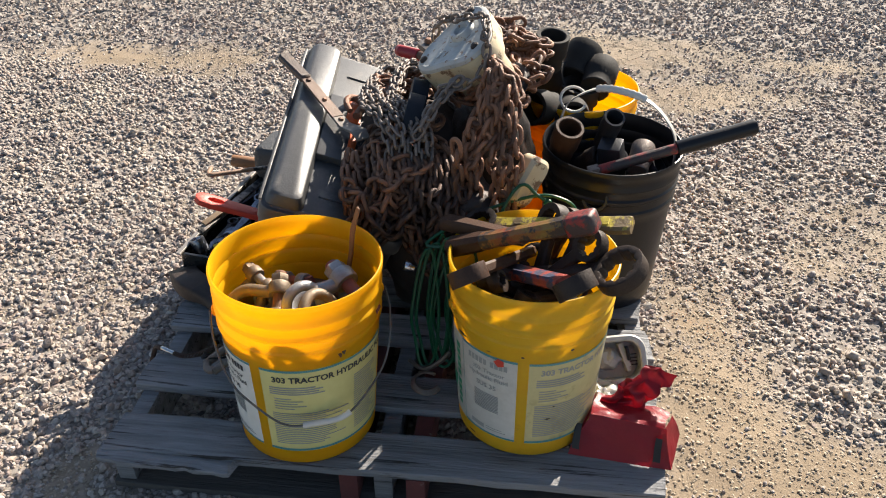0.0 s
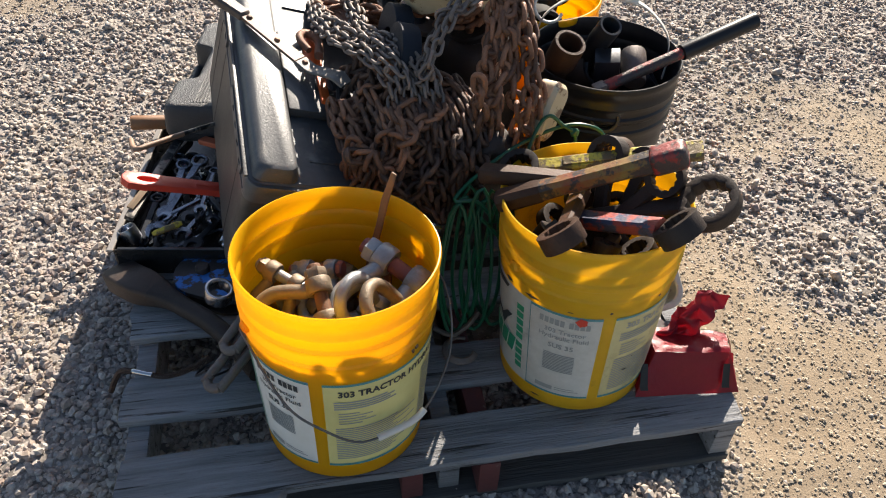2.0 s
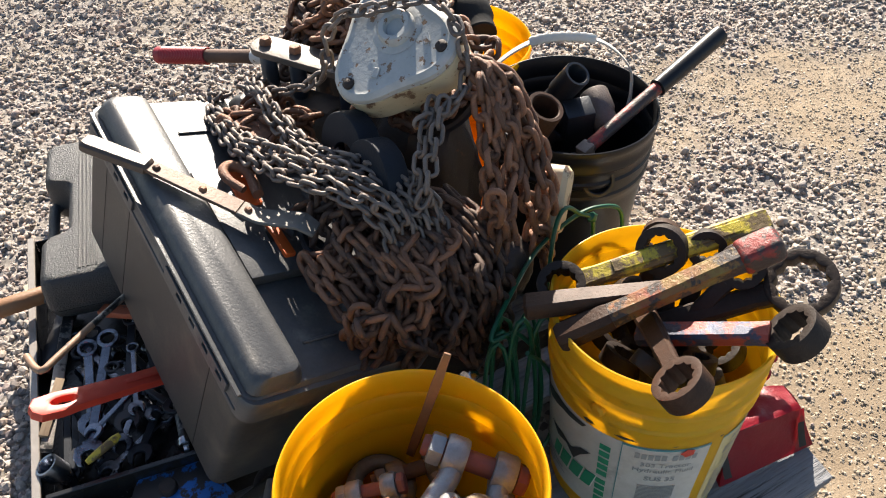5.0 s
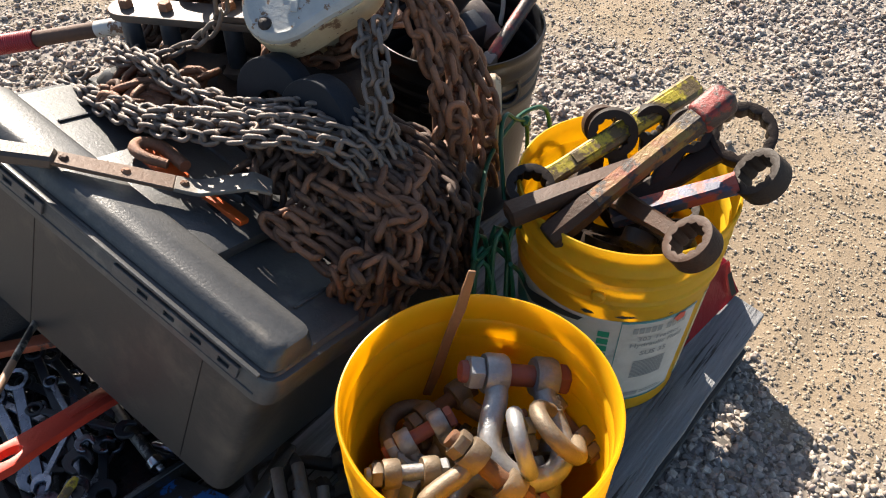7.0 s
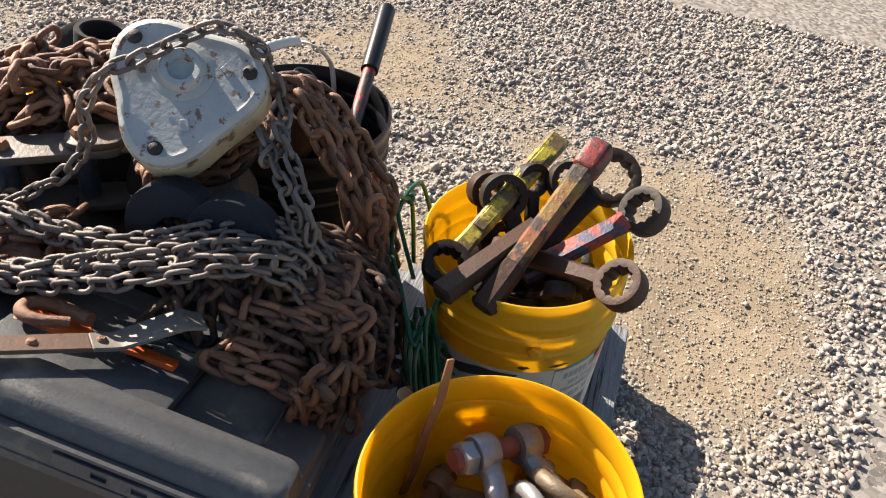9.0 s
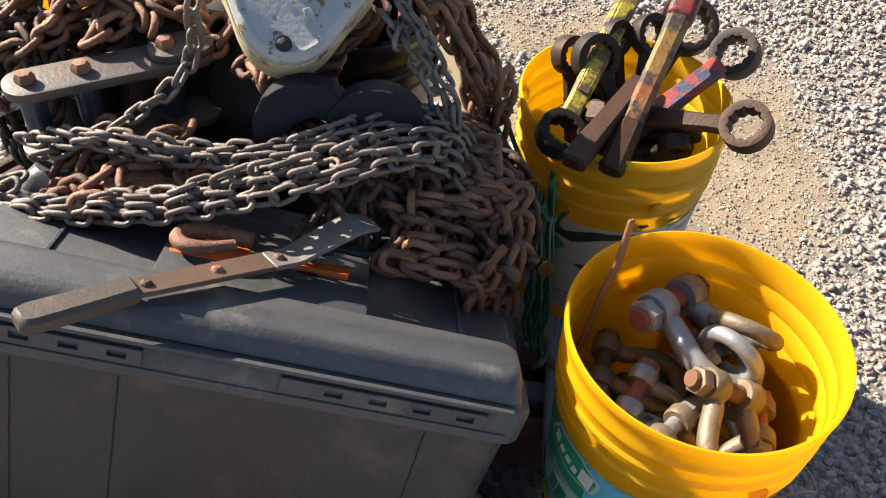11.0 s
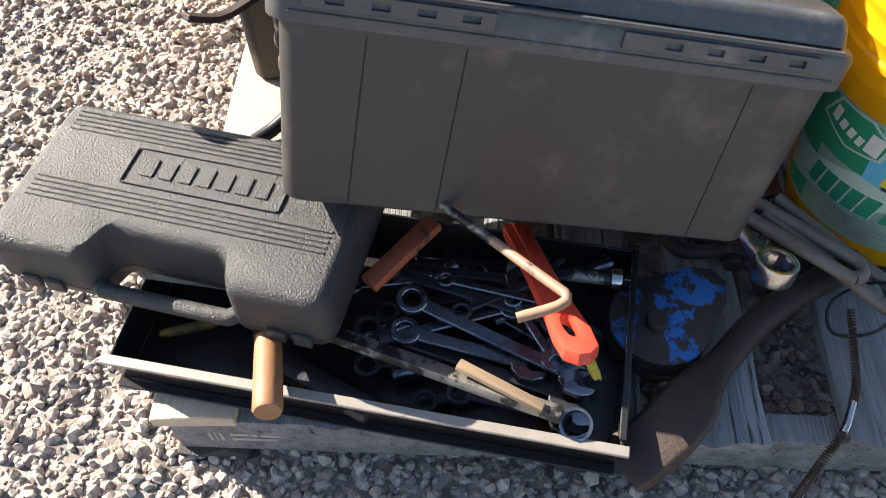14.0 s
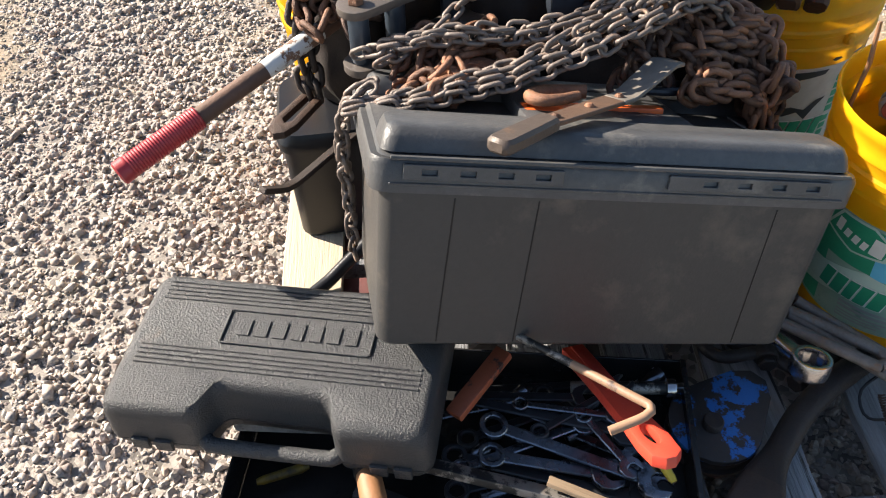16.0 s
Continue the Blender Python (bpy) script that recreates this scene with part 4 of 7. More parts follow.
heap_start = standing()
# dark lumps added inside the heap: they darken gaps and hide the pail
for x, y, z, rx, ry, rz, s in ((0.06, 1.57, 0.30, 0.15, 0.135, 0.185, 1), (0.06, 1.83, 0.31, 0.13, 0.13, 0.195, 4), (0.125, 1.455, 0.44, 0.052, 0.045, 0.055, 7), (0.15, 1.73, 0.40, 0.10, 0.10, 0.19, 9), (0.135, 1.985, 0.45, 0.065, 0.060, 0.130, 12), (0.165, 1.885, 0.47, 0.055, 0.095, 0.125, 15)):
    ob = part("chain_block", lump((rx, ry, rz), s), "dark_rust")
    ob.matrix_world = pose(x, y, z)
    tagged(ob, "dark greasy lump added under the chains to darken the gaps", "chain block", "blocks under the chains")


def link_mesh(name, length, width, r, mat, segs=7, n=7):
    c = width / 2 - r
    s = length / 2 - width / 2
    pts = [(s + c * math.sin(math.pi * i / segs), c * math.cos(math.pi * i / segs), 0) for i in range(segs + 1)]
    pts += [(-s - c * math.sin(math.pi * i / segs), -c * math.cos(math.pi * i / segs), 0) for i in range(segs + 1)]
    bm = tube(pts, r, n, closed=True)
    me = bpy.data.meshes.new(name)
    bm.to_mesh(me)
    bm.free()
    for p in me.polygons:
        p.use_smooth = True
    me.materials.append(M[mat])
    return me


LINKS = {"rust": (link_mesh("link", 0.0450, 0.0305, 0.0047, "rust"), 0.0450 - 4 * 0.0047), "galv": (link_mesh("link", 0.0345, 0.0215, 0.0032, "galv"), 0.0345 - 4 * 0.0032),
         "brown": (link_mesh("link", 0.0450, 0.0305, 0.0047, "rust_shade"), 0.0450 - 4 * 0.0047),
         "dark": (link_mesh("link", 0.046, 0.030, 0.0048, "dark_rust"), 0.046 - 4 * 0.0048)}
chain_rng = random.Random(11)


def chain(pts, style, label, group, closed=False, wobble=0.25):
    """A chain of separate links along a curve."""
    me, pitch = LINKS[style]
    path = smooth_path(pts, 0.004, closed)
    t = thing("chain", Matrix.Translation(path[0]), label, "chain", group)
    up, travelled, k = None, pitch, 0
    for a, b in zip(path, path[1:]):
        seg = b - a
        travelled += seg.length
        if travelled < pitch or seg.length < 1e-7:
            continue
        travelled -= pitch
        d = seg.normalized()
        if up is None:
            up = d.cross(Vector((0.3, 0.2, 1))).normalized()
        up = (up - d * up.dot(d)).normalized()
        m = basis(b, d, up) @ Matrix.Rotation(radians(45 + 90 * (k % 2)) + chain_rng.gauss(0, wobble), 4, "X") @ Matrix.Rotation(chain_rng.gauss(0, 0.10), 4, "Z") @ Matrix.Rotation(chain_rng.gauss(0, 0.10), 4, "Y")
        ob = new("link", me)
        ob.parent = t
        ob.matrix_basis = Matrix.Translation(-path[0]) @ m
        k += 1
    return t


HEAP = [(-0.15, 1.60, 0.492), (-0.105, 1.43, 0.470), (-0.03, 1.60, 0.560), (0.10, 1.45, 0.50), (0.20, 1.50, 0.54), (0.14, 1.88, 0.612), (-0.056, 1.825, 0.545),
        (-0.10, 1.97, 0.495), (0.165, 1.56, 0.655), (0.0, 1.47, 0.525), (0.13, 1.98, 0.610), (0.18, 1.80, 0.622), (0.06, 1.70, 0.58), (-0.14, 1.75, 0.512)]


def heap(x, y):
    top = low = 0.0
    for px, py, pz in HEAP:
        w = 1 / (((x - px) ** 2 + (y - py) ** 2) ** 1.5 + 1e-5)
        top, low = top + w * pz, low + w
    return top / low


RUSTY = "rust brown steel chain lying tangled on the heap"


def wander(cx, cy, rx, ry, length, layer, style="rust", label=RUSTY):
    r = chain_rng
    a = r.uniform(0, math.tau)
    x, y = cx + rx * 0.8 * math.cos(a), cy + ry * 0.8 * math.sin(a)
    way = r.uniform(0, math.tau)
    pts = []
    for _ in range(int(length / 0.045)):
        pts.append((x, y, heap(x, y) + layer + r.uniform(-0.016, 0.012)))
        way += r.gauss(0, 0.75)
        home_way = math.atan2(cy - y, cx - x)
        far = math.hypot((x - cx) / rx, (y - cy) / ry)
        if far > 0.9:
            way += 0.75 * ((home_way - way + math.pi) % math.tau - math.pi)
        x, y = x + 0.045 * math.cos(way), y + 0.045 * math.sin(way)
    chain(pts, style, label, "rusty chains")


for k in range(5):
    wander(-0.025, 1.50, 0.085, 0.075, 0.50, 0.002 + 0.005 * k)
for k in range(3):
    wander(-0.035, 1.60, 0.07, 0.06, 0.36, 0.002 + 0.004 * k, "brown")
for k in range(7):
    wander(0.165, 1.90, 0.075, 0.095, 0.50, 0.0 + 0.0065 * k)
for k in range(5):
    wander(-0.075, 1.84, 0.032, 0.09, 0.32, -0.012 + 0.006 * k)
for k in range(5):
    wander(0.115, 1.985, 0.085, 0.055, 0.40, -0.045 + 0.010 * k, "brown" if k % 2 else "rust")
for k in range(5):
    wander(0.15, 1.72, 0.095, 0.085, 0.42, 0.004 + 0.006 * k)
# tangle hanging down the front
for k in range(4):
    r = chain_rng
    x, z = r.uniform(-0.09, 0.10), r.uniform(0.47, 0.51)
    out = 0.010 * (k % 4)
    pts = [(x, 1.495, heap(x, 1.495) + 0.015), (x, 1.448 - out * 0.5, heap(x, 1.45) + 0.002)]
    way = -math.pi / 2 + r.uniform(-0.5, 0.5)
    for _ in range(r.randint(5, 9)):
        depth = 1.428 - out - 0.02 * max(0, (0.50 - z)) + r.uniform(-0.006, 0.006)
        pts.append((x, depth, z))
        way += r.gauss(0, 0.8)
        if z < 0.36:
            way = r.uniform(0.5, 2.6)
        if x < -0.10:
            way = r.uniform(-1.0, 0.8)
        if x > 0.13:
            way = r.uniform(2.4, 4.2)
        if z > 0.53:
            way = r.uniform(-2.4, -0.7)
        x, z = x + 0.042 * math.cos(way), z + 0.042 * math.sin(way)
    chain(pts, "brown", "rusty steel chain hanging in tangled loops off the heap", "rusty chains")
# loops that dip low take the brown copy, the front's shade as colour
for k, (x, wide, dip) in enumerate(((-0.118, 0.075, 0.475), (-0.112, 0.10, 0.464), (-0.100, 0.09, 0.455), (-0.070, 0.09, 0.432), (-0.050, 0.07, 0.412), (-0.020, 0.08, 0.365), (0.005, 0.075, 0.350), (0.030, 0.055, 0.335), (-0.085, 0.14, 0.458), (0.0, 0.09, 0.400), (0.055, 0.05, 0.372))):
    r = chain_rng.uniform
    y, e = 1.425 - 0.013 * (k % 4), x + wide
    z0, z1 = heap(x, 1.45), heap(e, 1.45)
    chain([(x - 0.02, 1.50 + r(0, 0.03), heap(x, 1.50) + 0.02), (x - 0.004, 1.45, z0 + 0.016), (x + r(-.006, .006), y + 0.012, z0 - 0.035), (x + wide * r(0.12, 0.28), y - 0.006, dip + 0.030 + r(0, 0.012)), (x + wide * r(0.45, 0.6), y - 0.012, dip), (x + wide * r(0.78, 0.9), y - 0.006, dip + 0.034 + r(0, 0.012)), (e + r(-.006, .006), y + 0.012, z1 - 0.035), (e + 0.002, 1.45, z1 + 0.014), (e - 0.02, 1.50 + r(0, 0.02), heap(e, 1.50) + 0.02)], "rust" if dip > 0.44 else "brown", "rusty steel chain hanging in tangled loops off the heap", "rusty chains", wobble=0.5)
# strands that fall from beside the hoist
for k in range(7):
    r = chain_rng.gauss
    s, u = 0.0165 * k, chain_rng.random()
    chain([(0.150 - 0.002 * k, 1.60, 0.70), (0.150 + 0.3 * s + 0.012 * u, 1.565 - 0.006 * (k % 3), 0.697 - 0.01 * u), (0.135 + 0.6 * s + r(0, 0.008), 1.525 - 0.010 * (k % 3), 0.655 - 0.01 * u), (0.115 + s + r(0, 0.011), 1.487 - 0.008 * (k % 2), 0.600), (0.105 + s + r(0, 0.013), 1.468 - 0.012 * (k % 3), 0.555), (0.10 + 1.05 * s + r(0, 0.013), 1.455 - 0.008 * (k % 2), 0.51), (0.098 + 1.05 * s + r(0, 0.010), 1.445 - 0.010 * (k % 2), 0.465 - 0.05 * u)], "rust", "rusty steel chain falling beside the hoist", "rusty chains", wobble=0.5)
chain([(0.098, 1.432, 0.60), (0.101, 1.428, 0.565), (0.104, 1.428, 0.53), (0.103, 1.432, 0.50)], "rust", "short rust brown chain end over the block", "rusty chains")
# thinner grey chain laid across in parallel runs
ZINC = "grey weathered zinc chain laid in runs across the heap"
for k in range(7):
    r = chain_rng.uniform
    o = 0.0125 * (k - 3)
    lift = 0.008 + 0.007 * (k % 3)
    near = [(-0.085 + 1.1 * o + r(-.006, .006), 1.67, 0.562 + lift), (-0.055 + 1.2 * o + r(-.006, .006), 1.59, 0.580 + lift), (-0.020 + 1.2 * o, 1.525 + r(-.012, .012), 0.582 + lift), (0.0 + 1.1 * o, 1.485, 0.562 + lift), (0.0 + o, 1.455, 0.53)]
    if k < 4:
        lead = [(-0.126 + 0.5 * o, 1.966, 0.518), (-0.128 + 0.5 * o + r(-.004, .004), 1.93, 0.522), (-0.124 + 0.7 * o, 1.85 + r(-.01, .01), 0.530 + lift * 0.6), (-0.112 + 0.9 * o, 1.76, 0.541 + lift)]
    else:
        lead = [(-0.065 + 0.7 * o, 1.955 - 0.02 * (k - 4), 0.545), (-0.075 + 0.5 * o, 1.90 + r(-.01, .01), 0.560), (-0.085 + 0.6 * o, 1.83, 0.557 + lift), (-0.090 + 0.9 * o, 1.75, 0.553 + lift)]
    chain(lead + near, "galv", ZINC, "grey chains", wobble=0.4)
for k in range(2):
    d = 0.014 * k
    chain([(-0.120 + d, 1.940, 0.534), (-0.123 + d, 1.958, 0.526), (-0.125 + d, 1.974, 0.508), (-0.125 + d, 1.982, 0.478), (-0.125 + d, 1.986 + 0.004 * k, 0.430), (-0.125 + d, 1.988, 0.371), (-0.125 + d, 1.990, 0.307 + 0.03 * k), (-0.125 + d, 1.992, 0.250 + 0.04 * k)], "galv", "grey weathered chain hanging down the toolbox end", "grey chains", wobble=0.4)
GREY = "thin grey chain of the hoist hanging in a loop"
chain([(0.085, 1.575, 0.668), (0.062, 1.552, 0.655), (0.036, 1.520, 0.628), (0.014, 1.497, 0.594), (0.004, 1.494, 0.580), (0.016, 1.482, 0.590), (0.040, 1.500, 0.625), (0.068, 1.530, 0.660), (0.092, 1.556, 0.678)], "galv", GREY, "grey chains")
chain([(0.137, 1.602, 0.748), (0.141, 1.586, 0.715), (0.132, 1.570, 0.685), (0.108, 1.558, 0.672), (0.086, 1.553, 0.662), (0.045, 1.56, 0.655)], "galv", GREY, "grey chains")
chain([(0.137, 1.600, 0.752), (0.136, 1.625, 0.766), (0.128, 1.657, 0.771), (0.097, 1.690, 0.756), (0.067, 1.720, 0.742), (0.038, 1.752, 0.727), (0.018, 1.768, 0.69), (0.014, 1.770, 0.65), (0.0, 1.788, 0.612), (-0.030, 1.83, 0.580), (-0.06, 1.88, 0.558), (-0.08, 1.925, 0.545)], "galv", "grey hoist chain wrapped over the pale cover", "grey chains")
chain([(0.083, 2.026, 0.549), (0.062, 2.028, 0.530), (0.050, 2.030, 0.50), (0.045, 2.030, 0.465), (0.040, 2.030, 0.435), (0.042, 2.030, 0.41)], "dark", "dark heavy chain hanging from the pipe handle", "rusty chains")
chain([(0.09, 2.018, 0.552), (0.072, 2.026, 0.568), (0.053, 2.042, 0.55), (0.047, 2.046, 0.51), (0.046, 2.046, 0.45), (0.046, 2.046, 0.40)], "dark", "dark heavy chain hanging from the pipe handle", "rusty chains")

# chain hoist
hc = Vector((0.073, 1.673, 0.716))
hn = Vector((-0.564, -0.202, 0.80)).normalized()
hx = Vector((-0.066, -0.002, -0.047))
hoist_m = basis(hc, hx - hn * hx.dot(hn), hn)
hoist = thing("chain_hoist", hoist_m, "pale grey chain hoist with chipped paint atop the chains", "chain hoist")


def shield(grow, n=48):
    """A rounded three-cornered outline, one corner along +x."""
    out = []
    for i in range(n):
        a = math.tau * i / n
        r = 0.0885 + 0.0125 * math.cos(3 * a) + grow
        out.append((r * math.cos(a), r * math.sin(a)))
    return out


def shield_stack(rows):
    return loft([[(x, y, z) for x, y in shield(g)] for z, g in rows])


part("cover", shield_stack([(-0.0115, 0.0), (-0.004, -0.001), (0.0, -0.006), (0.0012, -0.010), (0.0002, -0.013), (0.0, -0.016)]), "hoist_paint", hoist)
part("gear_housing", shield_stack([(-0.062, -0.006), (-0.058, 0.0), (-0.012, 0.0015)]), "hoist_cream", hoist, "scuffed cream housing side")
part("decal", box(0.0014, 0.052, 0.020, pose(0.0378, 0.0655, -0.050, 0, 0, 60), 0), "ink", hoist, "dark worn data plate")
part("boss", lathe([(0.0, 0.004), (0.014, 0.004), (0.016, 0.012), (0.023, 0.013), (0.026, 0.010), (0.028, 0.002), (0.036, 0.0012), (0.038, 0.0006)], 32, pose(-0.018, -0.004, 0.0)), "hoist_paint", hoist, "round boss with rusty ring")
for k in range(3):
    a = math.tau * k / 3
    m = pose(0.082 * math.cos(a), 0.082 * math.sin(a), 0.0)
    part("bolt", lathe([(0, 0.0065), (0.005, 0.0062), (0.0085, 0.0035), (0.009, 0.0)], 14, m), "dark_rust", hoist)
for x, y, t in ((0.045, 0.022, 25), (-0.01, -0.055, -70), (-0.035, 0.045, 60)):
    part("cast_mark", box(0.015, 0.010, 0.0012, pose(x, y, 0.0008, 0, 0, t), 0.0005, 1), "hoist_paint", hoist)
part("brake_cover", lathe([(0, -0.145), (0.05, -0.145), (0.058, -0.138), (0.06, -0.09), (0.062, -0.0625), (0, -0.0625)], 36), "hoist_cream", hoist)
part("chain_wheel", lathe([(0, -0.165), (0.074, -0.165), (0.078, -0.160), (0.068, -0.155), (0.078, -0.150), (0.074, -0.1455), (0, -0.1455)], 36), "dark_rust", hoist)

# second hoist cover leaning at the side
tab = part("hoist_cover", join(loft([[(x, y, z) for x, y in rounded(sx, sy, 0.016, 5)] for z, sx, sy in ((0.0, 0.100, 0.050), (0.030, 0.104, 0.054), (0.038, 0.090, 0.042))])), "hoist_cream")
tab.matrix_world = basis((0.222, 1.492, 0.505), (0.35, 0.35, 0.62), (0.62, -0.74, 0.1))
tagged(tab, "cream painted hoist cover leaning among the chains", "hoist cover")

nudge(heap_start, (0.015, 0.018, -0.007))

# pipe handle with red grip
tip, inner = Vector((-0.134, 2.292, 0.440)), Vector((0.125, 1.945, 0.538))
pipe = thing("hoist_lever", Matrix.Translation(tip), "rust brown pipe lever with a ribbed red grip", "lever")
axis = (inner - tip).normalized()
rr = []
pp = []
for i in range(64):
    pp.append(axis * (0.128 * i / 63))
    rr.append(0.0168 - (0.0011 if i % 2 and i > 8 else 0) - (0.004 if i == 0 else 0))
part("grip", tube(pp, 0.017, 18, radii=rr), "red_grip", pipe, "ribbed red rubber grip")
M["band_paint"] = surface("flaking white paint on rust", (0.62, 0.62, 0.60), (0.50, 0.50, 0.48), 0.5, patch=14, third=(0.16, 0.085, 0.05), third_at=0.56, edge=0.03, bump=0.4)
part("tube", tube([axis * 0.12, axis * (inner - tip).length], 0.0128, 16), "brown_pipe", pipe)
part("paint_band", tube([axis * 0.238, axis * 0.255, axis * 0.325, axis * 0.335], 0.0134, 16, radii=[0.0129, 0.0135, 0.0135, 0.0129]), "band_paint", pipe, "flaking white paint")

# side plates with spacers
M["spacer_blue"] = surface("blue-grey oiled steel", (0.09, 0.12, 0.16), (0.055, 0.07, 0.09), 0.35, 0.6, third=(0.10, 0.06, 0.04), third_at=0.66, bump=0.2)
M["hook_steel"] = surface("blue-black forged steel", (0.008, 0.012, 0.019), (0.014, 0.018, 0.026), 0.6, 0.0, third=(0.03, 0.024, 0.02), third_at=0.70, bump=0.3, spec=0.2)
M["plate_steel"] = surface("worn brown-grey plate steel", (0.15, 0.125, 0.105), (0.085, 0.075, 0.07), 0.5, 0.4, third=(0.17, 0.085, 0.045), third_at=0.60, bump=0.4)
plates_start = standing()
pa, pb = Vector((-0.016, 1.945, 0.588)), Vector((0.088, 1.795, 0.586))
frame_m = along(pa, pb)
puller = thing("side_plate_frame", frame_m, "dark steel side plates bolted over blue-grey spacers", "pulley frame")
ln = (pb - pa).length
part("plate", prism(rounded(ln + 0.05, 0.052, 0.024, 5, ln / 2, 0), 0.012, pose(0, 0, 0)), "plate_steel", puller)
part("plate", prism(rounded(ln + 0.05, 0.052, 0.024, 5, ln / 2, 0), 0.012, pose(0, 0, -0.085)), "plate_steel", puller)
part("strap", prism(rounded(0.075, 0.048, 0.022, 5, ln - 0.012, 0), 0.010, pose(0, 0, 0.0125)), "plate_steel", puller)
for x in (0.0, 0.058, ln - 0.03):
    part("spacer", lathe([(0, -0.0725), (0.0125, -0.0725), (0.014, -0.068), (0.014, -0.004), (0.0125, -0.0005), (0, -0.0005)], 20, pose(x, 0, 0)), "spacer_blue", puller)
    part("bolt_head", lathe([(0, 0.012), (0.008, 0.011), (0.011, 0.006), (0.011, 0.0)], 6, pose(x, 0, 0.0125 if x < ln - 0.05 else 0.0228)), "rust", puller)
disc = part("round_plate", lathe([(0, 0.0), (0.032, 0.0), (0.034, 0.004), (0.032, 0.011), (0.012, 0.011), (0.011, 0.008), (0, 0.008)], 32), "rust")
disc.matrix_world = pose(-0.102, 1.802, 0.538, 6, 4, 0)
tagged(disc, "rusty round steel plate under the chains", "steel disc")


def crescent(outer, inner, dx, dy, a0, a1, n=26):
    """A thick hook's outline: an outer arc, and back along a smaller, shifted one."""
    out = [(outer * math.cos(radians(a0 + (a1 - a0) * i / n)), outer * math.sin(radians(a0 + (a1 - a0) * i / n))) for i in range(n + 1)]
    return out + [(dx + inner * math.cos(radians(a1 + (a0 - a1) * i / n)), dy + inner * math.sin(radians(a1 + (a0 - a1) * i / n))) for i in range(n + 1)]


for x, y, z, turn in ((0.012, 1.640, 0.574, 0.10), (0.014, 1.560, 0.576, 0.05)):
    h = part("lifting_hook", prism(crescent(0.058, 0.030, 0.010, -0.012, -10, 205), 0.034, bev=0.008, seg=3), "hook_steel")
    h.matrix_world = basis((x, y, z), (turn, -1, 0), (-1, 0, 0.25))
    tagged(h, "large blue-black forged lifting hook among the chains", "hook", "lifting hooks")

nudge(plates_start, (0.010, 0.026, -0.010))

# lever on the toolbox lid
l0, l1, l2, l3 = Vector((-0.327, 1.827, 0.602)), Vector((-0.252, 1.755, 0.574)), Vector((-0.148, 1.648, 0.5225)), Vector((-0.098, 1.582, 0.537))
lever = thing("binder_lever", along(l1, l2, e_u), "long rusty steel lever with worn grip on the toolbox", "lever")
inv = lever.matrix_world.inverted()
q0, q2, q3 = inv @ l0, inv @ l2, inv @ l3


def flat_bar(pts, width, thick, bev=0.0012):
    """A flat strip in the xz plane, wide along y."""
    pts = [Vector(p) for p in pts]
    secs = []
    for i, p in enumerate(pts):
        a, b = pts[max(0, i - 1)], pts[min(len(pts) - 1, i + 1)]
        d = (b - a).normalized()
        n = Vector((0, 1, 0)).cross(d).normalized()
        w = width[i] if isinstance(width, (list, tuple)) else width
        s = Vector((0, 1, 0)) * w / 2
        h = n * thick / 2
        secs.append([p + s + h, p - s + h, p - s - h, p + s - h])
    bm = loft(secs)
    bevel(bm, bev, 1, 30)
    return bm


M["lever_rust"] = surface("dark rusty bar", (0.15, 0.085, 0.052), (0.085, 0.055, 0.04), 0.55, 0.2, third=(0.27, 0.20, 0.15), third_at=0.62, edge=0.05, bump=0.4)
M["lever_grip"] = surface("worn brown grip", (0.11, 0.082, 0.066), (0.068, 0.052, 0.042), 0.5, 0.2, third=(0.26, 0.13, 0.06), third_at=0.6, edge=0.1, bump=0.4)
part("bar", flat_bar([Vector((-0.03, 0, 0)), Vector((0, 0, 0)), q2 * 0.5, q2 * 0.82], (0.020, 0.027, 0.029, 0.030), 0.0055), "lever_rust", lever)
M["lever_pale"] = surface("pale worn steel", (0.20, 0.18, 0.155), (0.13, 0.11, 0.092), 0.6, 0.15, third=(0.24, 0.14, 0.08), third_at=0.60, edge=0.15, bump=0.3)
part("bent_end", flat_bar([q2 * 0.821, q2 * 0.98, q2 * 1.03 + Vector((0, 0, 0.002)), q2 + (q3 - q2) * 0.72 + Vector((0, 0, 0.004)), q2 + (q3 - q2) * 0.84 + Vector((0, 0, 0.004)), q3 + Vector((0.012, 0, -0.004))], (0.030, 0.031, 0.033, 0.038, 0.038, 0.030), 0.0055), "lever_pale", lever, "pale worn up-bent end")
g = flat_bar([q0, q0 * 0.9, q0 * 0.5, q0 * 0.12, q0 * 0.06], (0.024, 0.031, 0.030, 0.028, 0.026), 0.017, 0.004)
part("grip", g, "lever_grip", lever, "dull brown-grey folded steel grip")
for x in (0.002, 0.072, 0.141):
    part("rivet", lathe([(0, 0.0042), (0.003, 0.0040), (0.0055, 0.0018), (0.006, 0.0)], 12, pose(x, 0, 0.0027)), "rust", lever)

# grab hook and orange-handled tool on the lid
hook_pts = [(0.052, 0.004, 0), (0.030, 0.010, 0), (0.006, 0.016, 0), (-0.014, 0.012, 0), (-0.022, -0.004, 0), (-0.012, -0.018, 0), (0.010, -0.020, 0), (0.036, -0.010, 0)]
hk = part("grab_hook", tube(smooth_path(hook_pts, 0.005), 0.008, 12, radii=[0.0085 - 0.004 * max(0, i / 24 - 0.55) for i in range(len(smooth_path(hook_pts, 0.005)))]), "rust")
hk.matrix_world = basis((-0.144, 1.744, 0.529), (0.15, -0.98, -0.1), e_u)
tagged(hk, "rusty grab hook resting on the toolbox lid", "hook")
